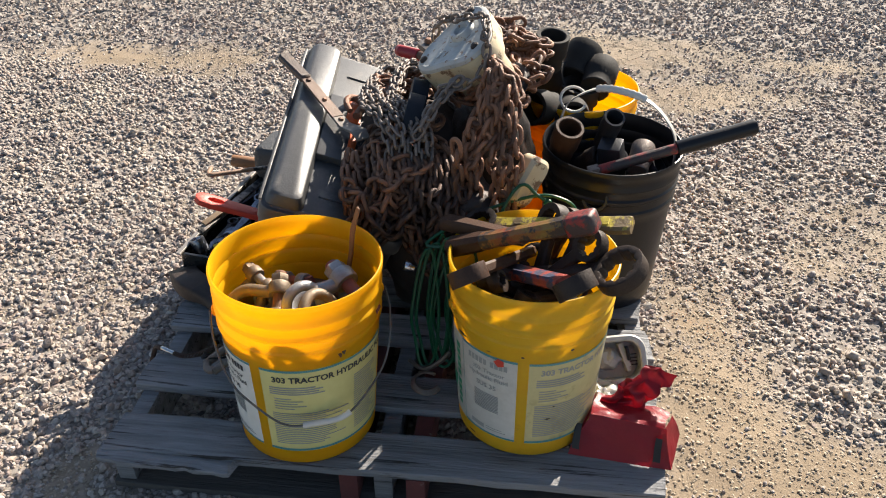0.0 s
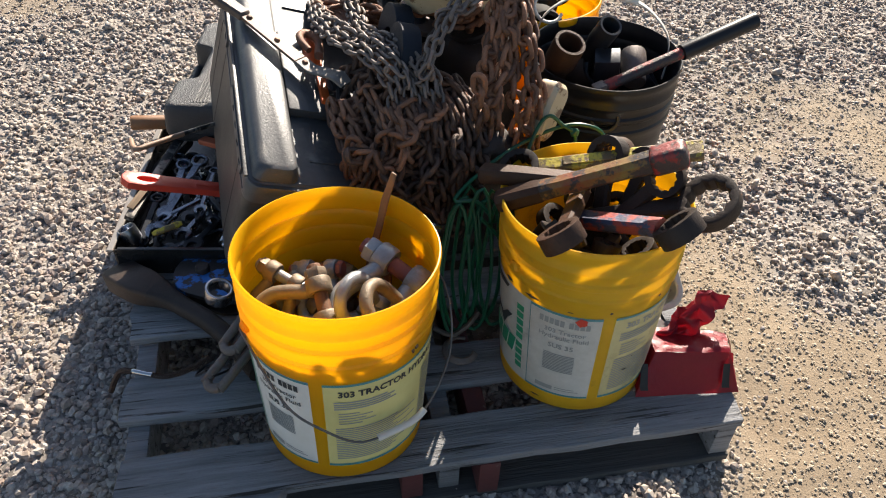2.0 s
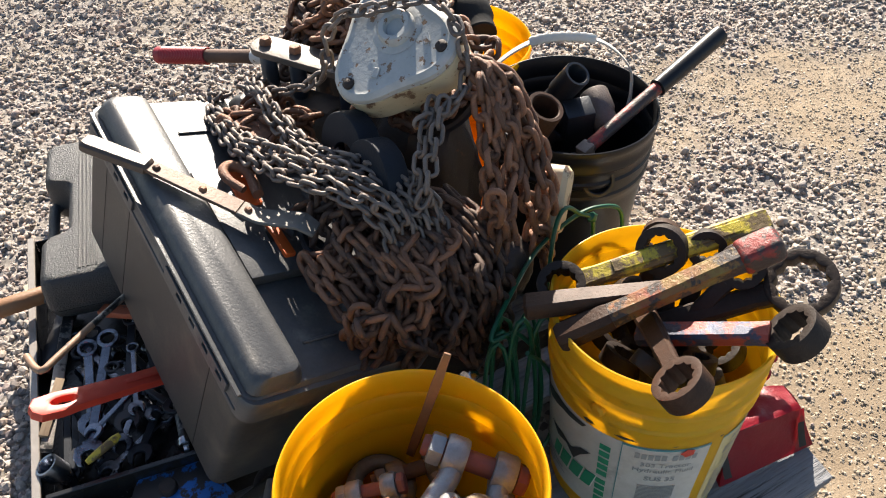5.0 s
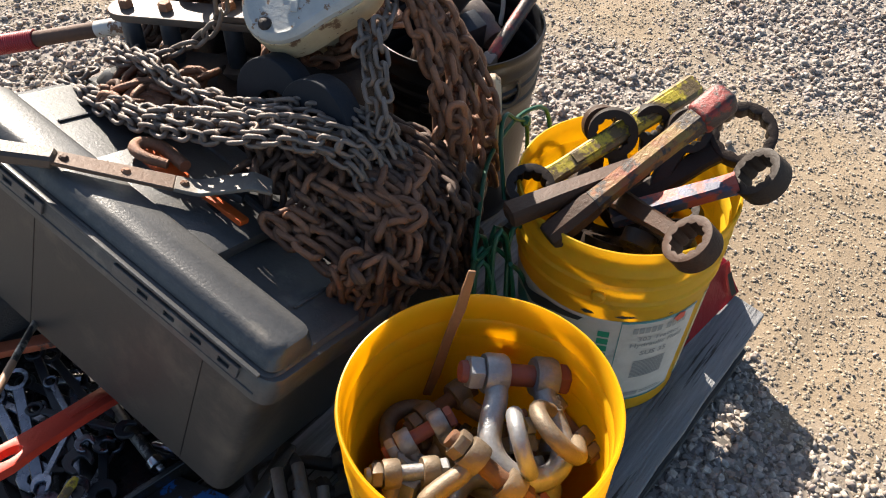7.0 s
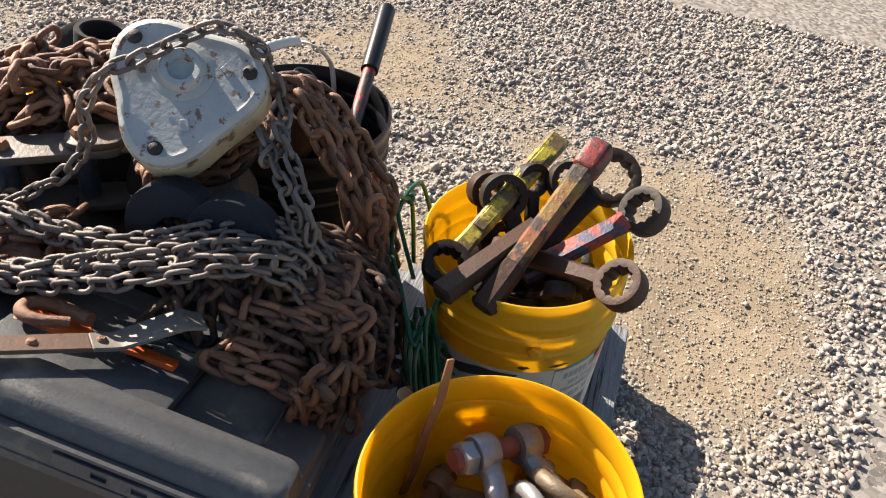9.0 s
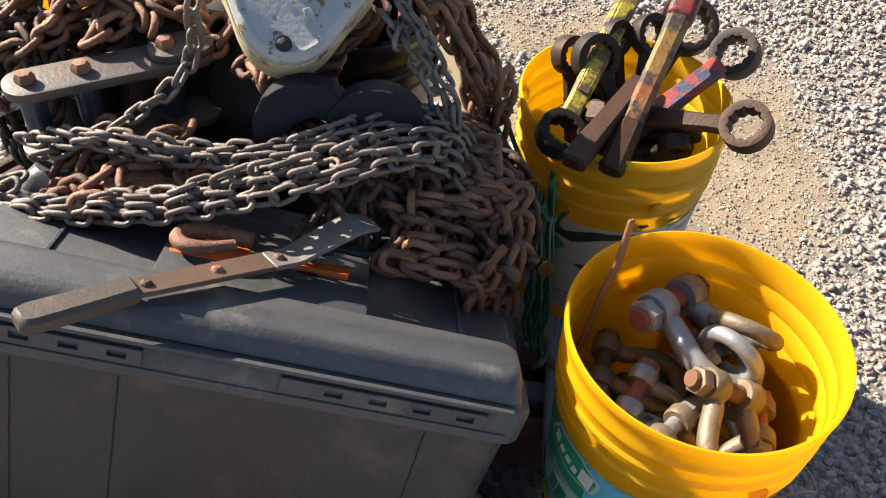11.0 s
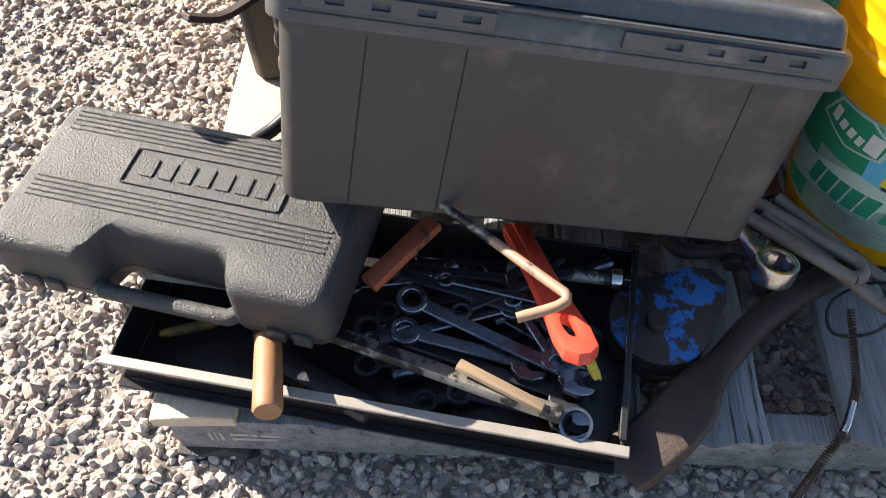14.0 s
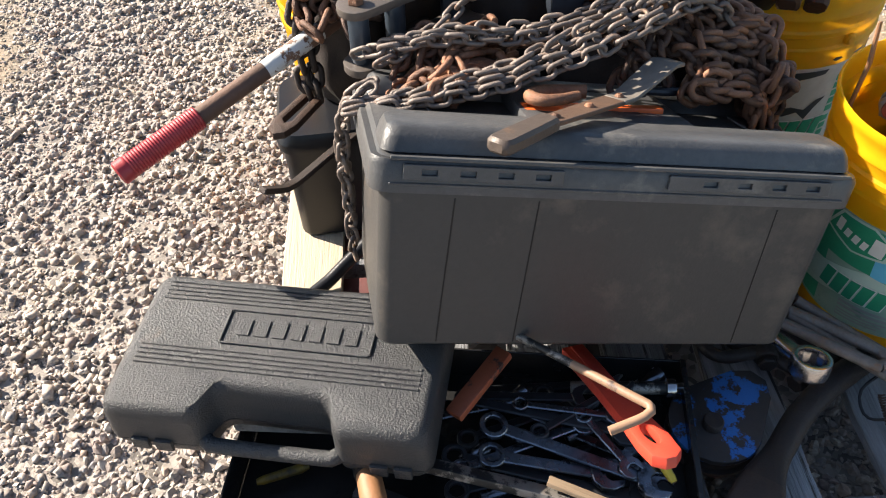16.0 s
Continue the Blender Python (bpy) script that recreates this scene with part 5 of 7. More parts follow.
oa, ob_ = Vector((-0.150, 1.771, 0.508)), Vector((-0.138, 1.600, 0.482))
ot = thing("orange_tool", along(oa, ob_, e_u), "orange plastic handled tool lying on the toolbox lid", "hand tool")
ol = (ob_ - oa).length
part("handle", box(0.034, 0.080, 0.017, pose(0.035, 0, -0.006, 0, 0, 90), 0.004), "orange_plastic", ot)
part("shaft", box(0.014, ol - 0.09, 0.009, pose(ol / 2 + 0.02, 0, -0.004, 0, 0, 90), 0.002), "black_plastic", ot)
part("blade_edge", box(0.017, 0.085, 0.012, pose(ol - 0.035, 0.008, -0.002, 0, 0, 90), 0.003), "orange_plastic", ot)
pl = part("pliers", join(tube(smooth_path([(0, 0, 0), (0.04, 0.012, 0), (0.09, 0.010, 0)], 0.01), 0.006, 10), tube(smooth_path([(0, 0.004, 0), (0.04, -0.012, 0), (0.09, -0.016, 0)], 0.01), 0.006, 10), box(0.03, 0.022, 0.012, pose(-0.012, 0, -0.006), 0.003)), "dark_steel")
pl.matrix_world = basis((-0.106, 1.617, 0.499), (0.3, -0.9, -0.2), e_u)
tagged(pl, "small dark steel pliers under the lever", "pliers")

# ---- shackles in the bright pail ----
def shackle_parts(name, m, size, mat, pin_mat, label, gap=None):
    """A bow shackle: eyes at x = 0, bow towards +x, pin along y. size: inside length."""
    t = thing(name, m, label, "shackle", "shackles in the pail")
    r = size * 0.132
    w = (gap or size * 0.62) / 2
    pts = [(0, w, 0), (size * 0.22, w * 0.98, 0), (size * 0.48, w * 1.25, 0), (size * 0.72, w * 1.42, 0)]
    arc = [(size * 0.74 + w * 1.36 * math.sin(radians(a)), w * 1.42 * math.cos(radians(a)), 0) for a in (25, 50, 70, 90)]
    half = pts + arc
    full = half + [(x, -y, z) for x, y, z in reversed(half[:-1])]
    path = smooth_path(full, 0.006)
    part("bow", tube(path, r, 12), mat, t)
    for s in (1, -1):
        part("eye", lathe([(0.55 * r, -r), (1.6 * r, -r), (1.75 * r, -0.7 * r), (1.75 * r, 0.7 * r), (1.6 * r, r), (0.55 * r, r)], 22, Matrix.Translation((-0.35 * r, s * w, 0)) @ Matrix.Rotation(math.pi / 2, 4, "X"), close=True), mat, t)
    turn = Matrix.Translation((-0.35 * r, 0, 0)) @ Matrix.Rotation(-math.pi / 2, 4, "X")
    part("pin", lathe([(0, -w - 3.0 * r), (0.85 * r, -w - 3.0 * r), (0.95 * r, -w - 2.8 * r), (0.95 * r, w + 1.1 * r), (0, w + 1.1 * r)], 16, turn), pin_mat, t)
    part("pin_head", lathe([(0, w + 1.15 * r), (1.4 * r, w + 1.15 * r), (1.45 * r, w + 1.9 * r), (1.25 * r, w + 2.15 * r), (0, w + 2.15 * r)], 6, turn), pin_mat, t)
    part("nut", lathe([(0.95 * r, -w - 1.15 * r), (1.42 * r, -w - 1.15 * r), (1.5 * r, -w - 1.35 * r), (1.5 * r, -w - 2.15 * r), (1.40 * r, -w - 2.35 * r), (0.95 * r, -w - 2.45 * r)], 6, turn, close=True), mat, t)
    return t


M["shackle_grey"] = surface("dull galvanised shackle", (0.37, 0.37, 0.375), (0.22, 0.215, 0.21), 0.40, 0.45, grain=120, patch=16, third=(0.18, 0.12, 0.075), third_at=0.56, edge=0.2, bump=0.4, bump_scale=260)
M["shackle_tan"] = surface("tan rusting shackle", (0.24, 0.185, 0.122), (0.14, 0.10, 0.065), 0.5, 0.3, grain=120, patch=16, third=(0.20, 0.10, 0.045), third_at=0.63, edge=0.2, bump=0.5, bump_scale=260)
M["pin_red"] = surface("red-brown painted pin", (0.26, 0.07, 0.05), (0.18, 0.06, 0.045), 0.6, 0.2, third=(0.10, 0.06, 0.04), third_at=0.62, bump=0.3)
M["pin_rust"] = surface("orange rusted bolt", (0.21, 0.095, 0.045), (0.13, 0.065, 0.035), 0.75, 0.2, bump=0.6, bump_scale=300)


def pin_frame(eye_a, eye_b, bow):
    """Pose from the middle of the pin, its two ends and the bow's far point. The nut lies at eye_a."""
    a, b = Vector(eye_a), Vector(eye_b)
    mid = (a + b) / 2
    y = (b - a).normalized()
    x = Vector(bow) - mid
    x = (x - y * x.dot(y)).normalized()
    z = x.cross(y)
    m = Matrix((x, y, z)).transposed().to_4x4()
    m.translation = mid
    return m


shackles_start = standing()
SHK = "galvanised bow shackle with a bolted pin in the pail"
sh = shackle_parts("shackle", pin_frame((-0.088, 1.240, 0.428), (-0.040, 1.193, 0.412), (-0.145, 1.125, 0.395)), 0.105, "shackle_grey", "pin_red", "large grey bow shackle with a red pin in the pail", 0.062)
part("cast_number", join(words("500", 0.013, -0.012, -0.006)), "ink_grey", sh).matrix_basis = pose(0.035, 0.040, 0.0148, 0, 0, 12)
for eye_a, eye_b, bow, size, mat, pin, lab in (
        ((-0.066, 1.125, 0.385), (-0.060, 1.170, 0.400), (-0.115, 1.150, 0.455), 0.075, "shackle_tan", "pin_rust", "tan rusting bow shackle standing on its eyes in the pail"),
        ((-0.125, 1.150, 0.375), (-0.100, 1.185, 0.392), (-0.140, 1.165, 0.448), 0.072, "shackle_grey", "pin_rust", SHK),
        ((-0.188, 1.185, 0.430), (-0.182, 1.150, 0.412), (-0.245, 1.155, 0.395), 0.085, "shackle_tan", "pin_rust", "tan bow shackle with an orange rusted bolt in the pail"),
        ((-0.252, 1.248, 0.415), (-0.220, 1.222, 0.408), (-0.262, 1.195, 0.352), 0.070, "shackle_tan", "shackle_grey", "tan bow shackle leaning on the wall of the pail"),
        ((-0.200, 1.270, 0.390), (-0.165, 1.255, 0.400), (-0.190, 1.215, 0.350), 0.070, "shackle_grey", "pin_red", SHK),
        ((-0.215, 1.130, 0.385), (-0.170, 1.120, 0.380), (-0.190, 1.165, 0.335), 0.075, "shackle_tan", "pin_red", SHK),
        ((-0.080, 1.150, 0.355), (-0.130, 1.130, 0.350), (-0.110, 1.210, 0.330), 0.085, "shackle_grey", "pin_rust", SHK),
        ((-0.140, 1.290, 0.350), (-0.090, 1.280, 0.352), (-0.130, 1.215, 0.345), 0.080, "shackle_tan", "pin_rust", SHK),
        ((-0.250, 1.170, 0.350), (-0.230, 1.120, 0.345), (-0.175, 1.175, 0.350), 0.080, "shackle_grey", "pin_red", SHK),
        ((-0.190, 1.240, 0.340), (-0.220, 1.280, 0.345), (-0.140, 1.245, 0.335), 0.080, "shackle_tan", "pin_rust", SHK)):
    shackle_parts("shackle", pin_frame(eye_a, eye_b, bow), size, mat, pin, lab)
# lower layers that the others lie on
for k in range(9):
    a = math.tau * k / 9 + 0.3
    c = Vector((-0.160 + 0.060 * math.cos(a), 1.205 + 0.060 * math.sin(a), 0.290 + 0.012 * (k % 3)))
    d = Vector((math.cos(a + 1.4), math.sin(a + 1.4), 0.2))
    shackle_parts("shackle", pin_frame(c + d * 0.022, c - d * 0.022, c - Vector((math.cos(a), math.sin(a), 0.3)) * 0.06), 0.075, "shackle_tan", "pin_rust", "dark rusty shackle low in the pail")
stick = part("steel_strip", flat_bar([(0, 0, 0), (0.05, 0, 0.004), (0.11, 0, 0.002), (0.17, 0, 0.006), (0.225, 0, 0.0)], (0.011, 0.013, 0.012, 0.013, 0.009), 0.0045), "tool_wood")
stick.matrix_world = basis((-0.102, 1.325, 0.325), Vector((-0.058, 1.299, 0.549)) - Vector((-0.102, 1.325, 0.325)), (-0.7, -0.7, 0.1))
tagged(stick, "narrow rusty steel strip sticking out of the pail", "steel strip")
for x, y, z, rx, ry, rz in ((-0.215, 1.255, 0.385, 20, 30, 40), (-0.235, 1.235, 0.37, 80, 20, 10), (-0.115, 1.175, 0.385, 30, 60, 80)):
    nb = part("hex_nut", lathe([(0.010, -0.009), (0.019, -0.009), (0.020, -0.007), (0.020, 0.007), (0.019, 0.009), (0.010, 0.009)], 6, close=True), "shackle_grey")
    nb.matrix_world = pose(x, y, z, rx, ry, rz)
    tagged(nb, "loose grey hexagon nut among the shackles", "nut", "loose nuts")


nudge(shackles_start, (0.013, -0.004, -0.003))


# ---- heavy wrenches in the worn pail ----
def wear(name, seed, first, second, third):
    return surface(name, first, second, 0.5, 0.15, grain=90, patch=10 + seed, third=third, third_at=0.47, edge=0.05, bump=0.8, bump_scale=140)


M["w_yellow"] = wear("flaking yellow paint on steel", 1, (0.60, 0.47, 0.04), (0.46, 0.36, 0.05), (0.16, 0.11, 0.05))
M["w_mixed"] = wear("flaking green and red paint on steel", 3, (0.19, 0.175, 0.035), (0.21, 0.028, 0.017), (0.038, 0.028, 0.024))
M["w_red"] = wear("flaking red paint on dark steel", 5, (0.32, 0.030, 0.022), (0.15, 0.025, 0.022), (0.05, 0.035, 0.032))
M["w_blue"] = wear("red and blue paint on dark steel", 2, (0.06, 0.08, 0.16), (0.04, 0.04, 0.06), (0.30, 0.05, 0.035))
M["w_dark"] = surface("oily dark forged steel", (0.018, 0.014, 0.013), (0.036, 0.025, 0.019), 0.52, 0.05, grain=110, patch=12, third=(0.085, 0.045, 0.028), third_at=0.64, edge=0.15, spec=0.22, bump=0.5, bump_scale=200, per_object=0.2)
M["w_rust"] = surface("brown forged steel", (0.080, 0.038, 0.022), (0.034, 0.020, 0.014), 0.52, 0.05, grain=110, patch=12, third=(0.05, 0.04, 0.035), third_at=0.62, edge=0.15, spec=0.22, bump=0.5, bump_scale=200)


def box_wrench(a, b, ring_r, hole_r, ring_h, mat, ring_mat, label, up=(0, 0, 1), width=(0.030, 0.038), thick=0.022, block=0.0, web=None, tilt=0.0):
    """A striking wrench: ring centred at a, handle on to b."""
    m = along(a, b, up)
    t = thing("wrench", m, label, "wrench", "heavy wrenches in the pail")
    ln = (Vector(b) - Vector(a)).length
    ring = prism(ring_outline(ring_r, 36), ring_h, pose(0, 0, -ring_h / 2, 0, 0, 0), 0.003, 2, [ring_outline(hole_r, 48, 12, hole_r * 0.13)[::-1]])
    ring.transform(Matrix.Rotation(radians(tilt), 4, "Y"))
    part("ring", ring, ring_mat, t)
    w0, w1 = width
    secs = []
    x0 = ring_r * 0.86
    for s, w, h in ((x0, w0 * 1.15, thick * 0.95), (x0 + 0.02, w0, thick), (ln * 0.55, (w0 + w1) / 2, thick), (ln - 0.004, w1, thick * 1.05), (ln, w1 * 0.9, thick * 0.92)):
        secs.append([(s, y * w / 2, z * h / 2) for y, z in ((1, 0.55), (0.72, 1), (-0.72, 1), (-1, 0.55), (-1, -0.55), (-0.72, -1), (0.72, -1), (1, -0.55))])
    part("shank", loft(secs), mat, t)
    if web:
        part("web", box(ln * 0.62, w0 * 0.62, 0.002, pose(ln * 0.56, 0, thick / 2 + 0.0002), 0.0008, 1), web, t, "flat faded yellow panel")
    if block:
        part("striking_block", box(block, w1 * 1.12, thick * 1.35, pose(ln - block / 2, 0, -thick * 0.675), 0.004), ring_mat, t)
    return t


HW = "heavy dark forged box wrench standing in the pail"
big = along((0.128, 1.292, 0.474), (0.376, 1.198, 0.612), (0, 0, 1))
t = thing("wrench", big, "thick wrench bar with flaking green and red paint across the pail", "wrench", "heavy wrenches in the pail")
secs = [[(s, y * w / 2, z * h / 2) for y, z in ((1, 0.5), (0.55, 1), (-0.55, 1), (-1, 0.5), (-1, -0.5), (-0.55, -1), (0.55, -1), (1, -0.5))] for s, w, h in ((0.062, 0.031, 0.030), (0.09, 0.028, 0.027), (0.19, 0.029, 0.028), (0.232, 0.033, 0.032))]
part("shank", loft(secs), "w_mixed", t)
part("dark_end", loft([[(s, y * w / 2, z * h / 2) for y, z in ((1, 0.5), (0.55, 1), (-0.55, 1), (-1, 0.5), (-1, -0.5), (-0.55, -1), (0.55, -1), (1, -0.5))] for s, w, h in ((-0.012, 0.030, 0.028), (-0.006, 0.036, 0.034), (0.055, 0.034, 0.032), (0.0615, 0.031, 0.030))]), "w_rust", t)
part("red_end", box(0.054, 0.038, 0.037, pose(0.257, 0, -0.0185), 0.011, 4), "w_red", t, "rounded end with flaking red paint")
box_wrench((0.170, 1.362, 0.478), (0.430, 1.270, 0.556), 0.033, 0.023, 0.026, "w_yellow", "w_dark", "yellow painted box wrench with a ribbed flat handle", (0.1, -0.35, 1), (0.026, 0.034), 0.018, web="w_yellow")
box_wrench((0.165, 1.132, 0.532), (0.262, 1.315, 0.455), 0.0325, 0.023, 0.027, "w_rust", "w_rust", "brown forged box wrench hanging over the rim", (-0.45, 0.5, 0.74), (0.022, 0.034), 0.020)
box_wrench((0.334, 1.122, 0.533), (0.225, 1.262, 0.450), 0.0345, 0.0245, 0.029, "w_blue", "w_dark", "dark wrench with smeared blue and red paint", (-0.24, 0.24, 0.94), (0.028, 0.032), 0.022, tilt=25)
box_wrench((0.408, 1.180, 0.526), (0.250, 1.275, 0.430), 0.045, 0.034, 0.026, "w_dark", "w_dark", "big dark forged ring wrench leaning out of the pail", (-0.3, -0.25, 1), (0.030, 0.034), 0.022)
box_wrench((0.362, 1.240, 0.530), (0.255, 1.245, 0.410), 0.030, 0.021, 0.022, "w_dark", "w_dark", HW, (-0.6, -0.5, 0.7), (0.022, 0.026), 0.016)
box_wrench((0.330, 1.352, 0.500), (0.270, 1.320, 0.360), 0.028, 0.018, 0.022, "w_rust", "w_rust", HW, (-0.7, -0.6, 0.5), (0.022, 0.026), 0.016)
box_wrench((0.300, 1.320, 0.520), (0.270, 1.240, 0.390), 0.034, 0.024, 0.024, "w_dark", "w_dark", HW, (-0.6, -0.1, 0.8), (0.024, 0.028), 0.018)
box_wrench((0.350, 1.290, 0.525), (0.290, 1.250, 0.370), 0.026, 0.017, 0.020, "w_dark", "w_dark", HW, (-0.5, -0.5, 0.6), (0.020, 0.024), 0.016)
flat = along((0.100, 1.350, 0.487), (0.250, 1.262, 0.520), (0.1, 0.1, 1))
fb = part("wrench", join(loft([[(s, y * w / 2, z * h / 2) for y, z in ((1, 0.6), (0.8, 1), (-0.8, 1), (-1, 0.6), (-1, -0.6), (-0.8, -1), (0.8, -1), (1, -0.6))] for s, w, h in ((0.0, 0.024, 0.016), (0.004, 0.034, 0.024), (0.07, 0.030, 0.024), (0.18, 0.026, 0.020))])), "w_rust")
fb.matrix_world = flat
tagged(fb, "dark brown flat wrench end poking over the rim", "wrench", "heavy wrenches in the pail")
for a, b, r in (((0.190, 1.205, 0.470), (0.230, 1.250, 0.400), 0.012), ((0.210, 1.190, 0.480), (0.262, 1.240, 0.390), 0.014), ((0.262, 1.185, 0.450), (0.310, 1.260, 0.400), 0.015)):
    box_wrench(a, b, 0.022, 0.013, 0.020, "w_dark", "w_dark", HW, (-0.2, -0.4, 0.8), (0.020, 0.024), 0.016)
for k in range(8):
    a = math.tau * k / 8
    box_wrench((0.275 + 0.075 * math.cos(a), 1.255 + 0.075 * math.sin(a), 0.405 + 0.012 * (k % 3)), (0.275 - 0.05 * math.cos(a + 0.5), 1.255 - 0.05 * math.sin(a + 0.5), 0.330), 0.030, 0.020, 0.022, "w_dark", "w_dark", "dark oily wrench low in the pail", (0, 0, 1), (0.022, 0.028), 0.018)

# ---- black pail: sockets, tube and bar ----
bar_a, bar_b = Vector((0.395, 1.600, 0.472)), Vector((0.710, 1.657, 0.564))
bar = thing("breaker_bar", along(bar_a, bar_b), "long dark red steel bar with a black rubber grip", "bar")
ln = (bar_b - bar_a).length
part("shaft", tube([(0, 0, 0), (ln * 0.55, 0, 0)], 0.0115, 16), "w_red", bar)
part("grip", tube([(ln * 0.50, 0, 0), (ln * 0.505, 0, 0), (ln * 0.97, 0, 0), (ln * 0.99, 0, 0), (ln, 0, 0)], 0.016, 18, radii=[0.0125, 0.0158, 0.0165, 0.0155, 0.009]), "black_plastic", bar, "black rubber grip")
part("head", box(0.024, 0.022, 0.022, pose(-0.008, 0, -0.011), 0.003), "galv", bar)


def socket(m, r, h, mat, label, name="impact_socket", group="impact sockets"):
    t = tagged(part(name, lathe([(0, h * 0.30), (r * 0.72, h * 0.30), (r * 0.74, h - 0.002), (r * 0.80, h), (r * 0.97, h), (r, h - 0.003), (r, h * 0.48), (r * 0.86, h * 0.38), (r * 0.86, 0.003), (r * 0.80, 0), (0, 0)], 28), mat), label, "socket", group)
    t.matrix_world = m
    return t


pail_start = standing()
socket(along((0.300, 1.675, 0.455), (0.316, 1.640, 0.545)) @ Matrix.Rotation(math.pi / 2, 4, "Y"), 0.031, 0.10, "w_rust", "rusty deep impact socket with orange paint traces in the black pail", "impact_socket", "sockets in the black pail")
socket(along((0.395, 1.740, 0.46), (0.410, 1.685, 0.552)) @ Matrix.Rotation(math.pi / 2, 4, "Y"), 0.023, 0.11, "dark_steel", "dark round tube standing in the black pail", "steel_tube", "sockets in the black pail")
bx = part("battery_block", box(0.050, 0.042, 0.105, Matrix(), 0.005), "dark_steel")
bx.matrix_world = basis((0.425, 1.688, 0.40), (0.9, -0.3, 0.1), (-0.1, -0.25, 1))
tagged(bx, "blue-grey steel block in the black pail", "steel block")
for x, y, z, tx, ty, r, mat in ((0.365, 1.655, 0.40, 70, 20, 0.030, "dark_steel"), (0.47, 1.655, 0.44, -65, 30, 0.026, "galv"), (0.44, 1.75, 0.40, 40, -30, 0.034, "dark_steel"), (0.36, 1.75, 0.39, 30, 40, 0.034, "dark_rust"), (0.47, 1.72, 0.38, 10, 50, 0.034, "dark_steel"), (0.40, 1.62, 0.40, 60, -40, 0.028, "dark_steel")):
    socket(pose(x, y, z, tx, ty, 0), r, 0.075, mat, "worn steel socket in the black pail", "impact_socket", "sockets in the black pail")

nudge(pail_start, (0.016, 0.004, 0.0))

# ---- far yellow pail heaped with black sockets ----
M["matt_black"] = surface("matt black oxide", (0.016, 0.015, 0.014), (0.026, 0.024, 0.022), 0.75, grain=90, patch=9, third=(0.055, 0.042, 0.03), third_at=0.62, edge=0.2, bump=0.3, spec=0.25)
for x, y, z, tx, ty, r, h in ((0.282, 1.965, 0.545, 8, 6, 0.040, 0.085), (0.350, 2.015, 0.50, -50, 30, 0.045, 0.09), (0.400, 1.955, 0.495, -70, 40, 0.043, 0.09), (0.300, 1.900, 0.47, 50, -60, 0.042, 0.09), (0.345, 1.930, 0.455, 80, 10, 0.042, 0.09), (0.420, 2.03, 0.47, -40, -50, 0.042, 0.09), (0.270, 2.03, 0.46, 20, 60, 0.045, 0.09), (0.36, 1.98, 0.42, 5, 5, 0.05, 0.08)):
    socket(pose(x, y, z, tx, ty, 0), r, h, "matt_black", "matt black impact socket heaped in the yellow pail")
strap = thing("pail_strap", pose(0.440, 1.757, 0.475, 0, 0, -24), "off-white plastic strap with a ribbed sleeve over the black pail", "strap")
arch = smooth_path([(-0.135, 0, 0.0), (-0.115, 0, 0.055), (-0.06, 0, 0.098), (0.0, 0, 0.108), (0.07, 0, 0.095), (0.125, 0, 0.045), (0.138, 0, -0.01), (0.136, 0, -0.055)], 0.006)
part("band", flat_bar(arch, 0.012, 0.003, 0.0005), "white_plastic", strap)
mid = arch[int(len(arch) * 0.30):int(len(arch) * 0.58)]
part("sleeve", tube(mid, 0.008, 10, radii=[0.0078 + 0.0016 * (i % 2) for i in range(len(mid))], squash=0.7), "white_plastic", strap, "ribbed white grip sleeve")
rg = part("plastic_ring", tube([(0.03 * math.cos(a), 0.03 * math.sin(a), 0) for a in [math.tau * i / 30 for i in range(26)]], 0.0035, 8), "white_plastic")
rg.matrix_world = pose(0.345, 1.83, 0.525, 40, -20, 30)
tagged(rg, "white plastic loop lying by the black sockets", "ring")

# ---- tools in the open tray ----
def combo_wrench(a, b, size, mat, label, up=(0, 0, 1), opened=True):
    """A combination spanner: ring at a, open jaw at b."""
    t = thing("spanner", along(a, b, up), label, "spanner", "spanners in the tray")
    ln = (Vector(b) - Vector(a)).length
    h = size * 0.42
    part("ring", prism(ring_outline(size * 0.82, 28), h, pose(0, 0, -h / 2), 0.0012, 1, [ring_outline(size * 0.55, 36, 12, size * 0.06)[::-1]]), mat, t)
    part("shank", prism(rounded(ln - size * 1.25, size * 0.72, size * 0.2, 3, ln / 2 - size * 0.05, 0), h * 0.62, pose(0, 0, -h * 0.31), 0.0014, 1), mat, t)
    if opened:
        s = size
        jaw = [(-0.95 * s, -0.42 * s), (-0.55 * s, -0.9 * s), (0.1 * s, -1.05 * s), (0.75 * s, -0.85 * s), (0.95 * s, -0.5 * s), (0.1 * s, -0.48 * s), (-0.15 * s, -0.25 * s), (-0.15 * s, 0.25 * s), (0.1 * s, 0.48 * s), (0.95 * s, 0.5 * s), (0.75 * s, 0.85 * s), (0.1 * s, 1.05 * s), (-0.55 * s, 0.9 * s), (-0.95 * s, 0.42 * s)]
        part("jaw", prism(jaw, h, pose(ln, 0, -h / 2, 0, 0, 15), 0.001, 1), mat, t)
    return t


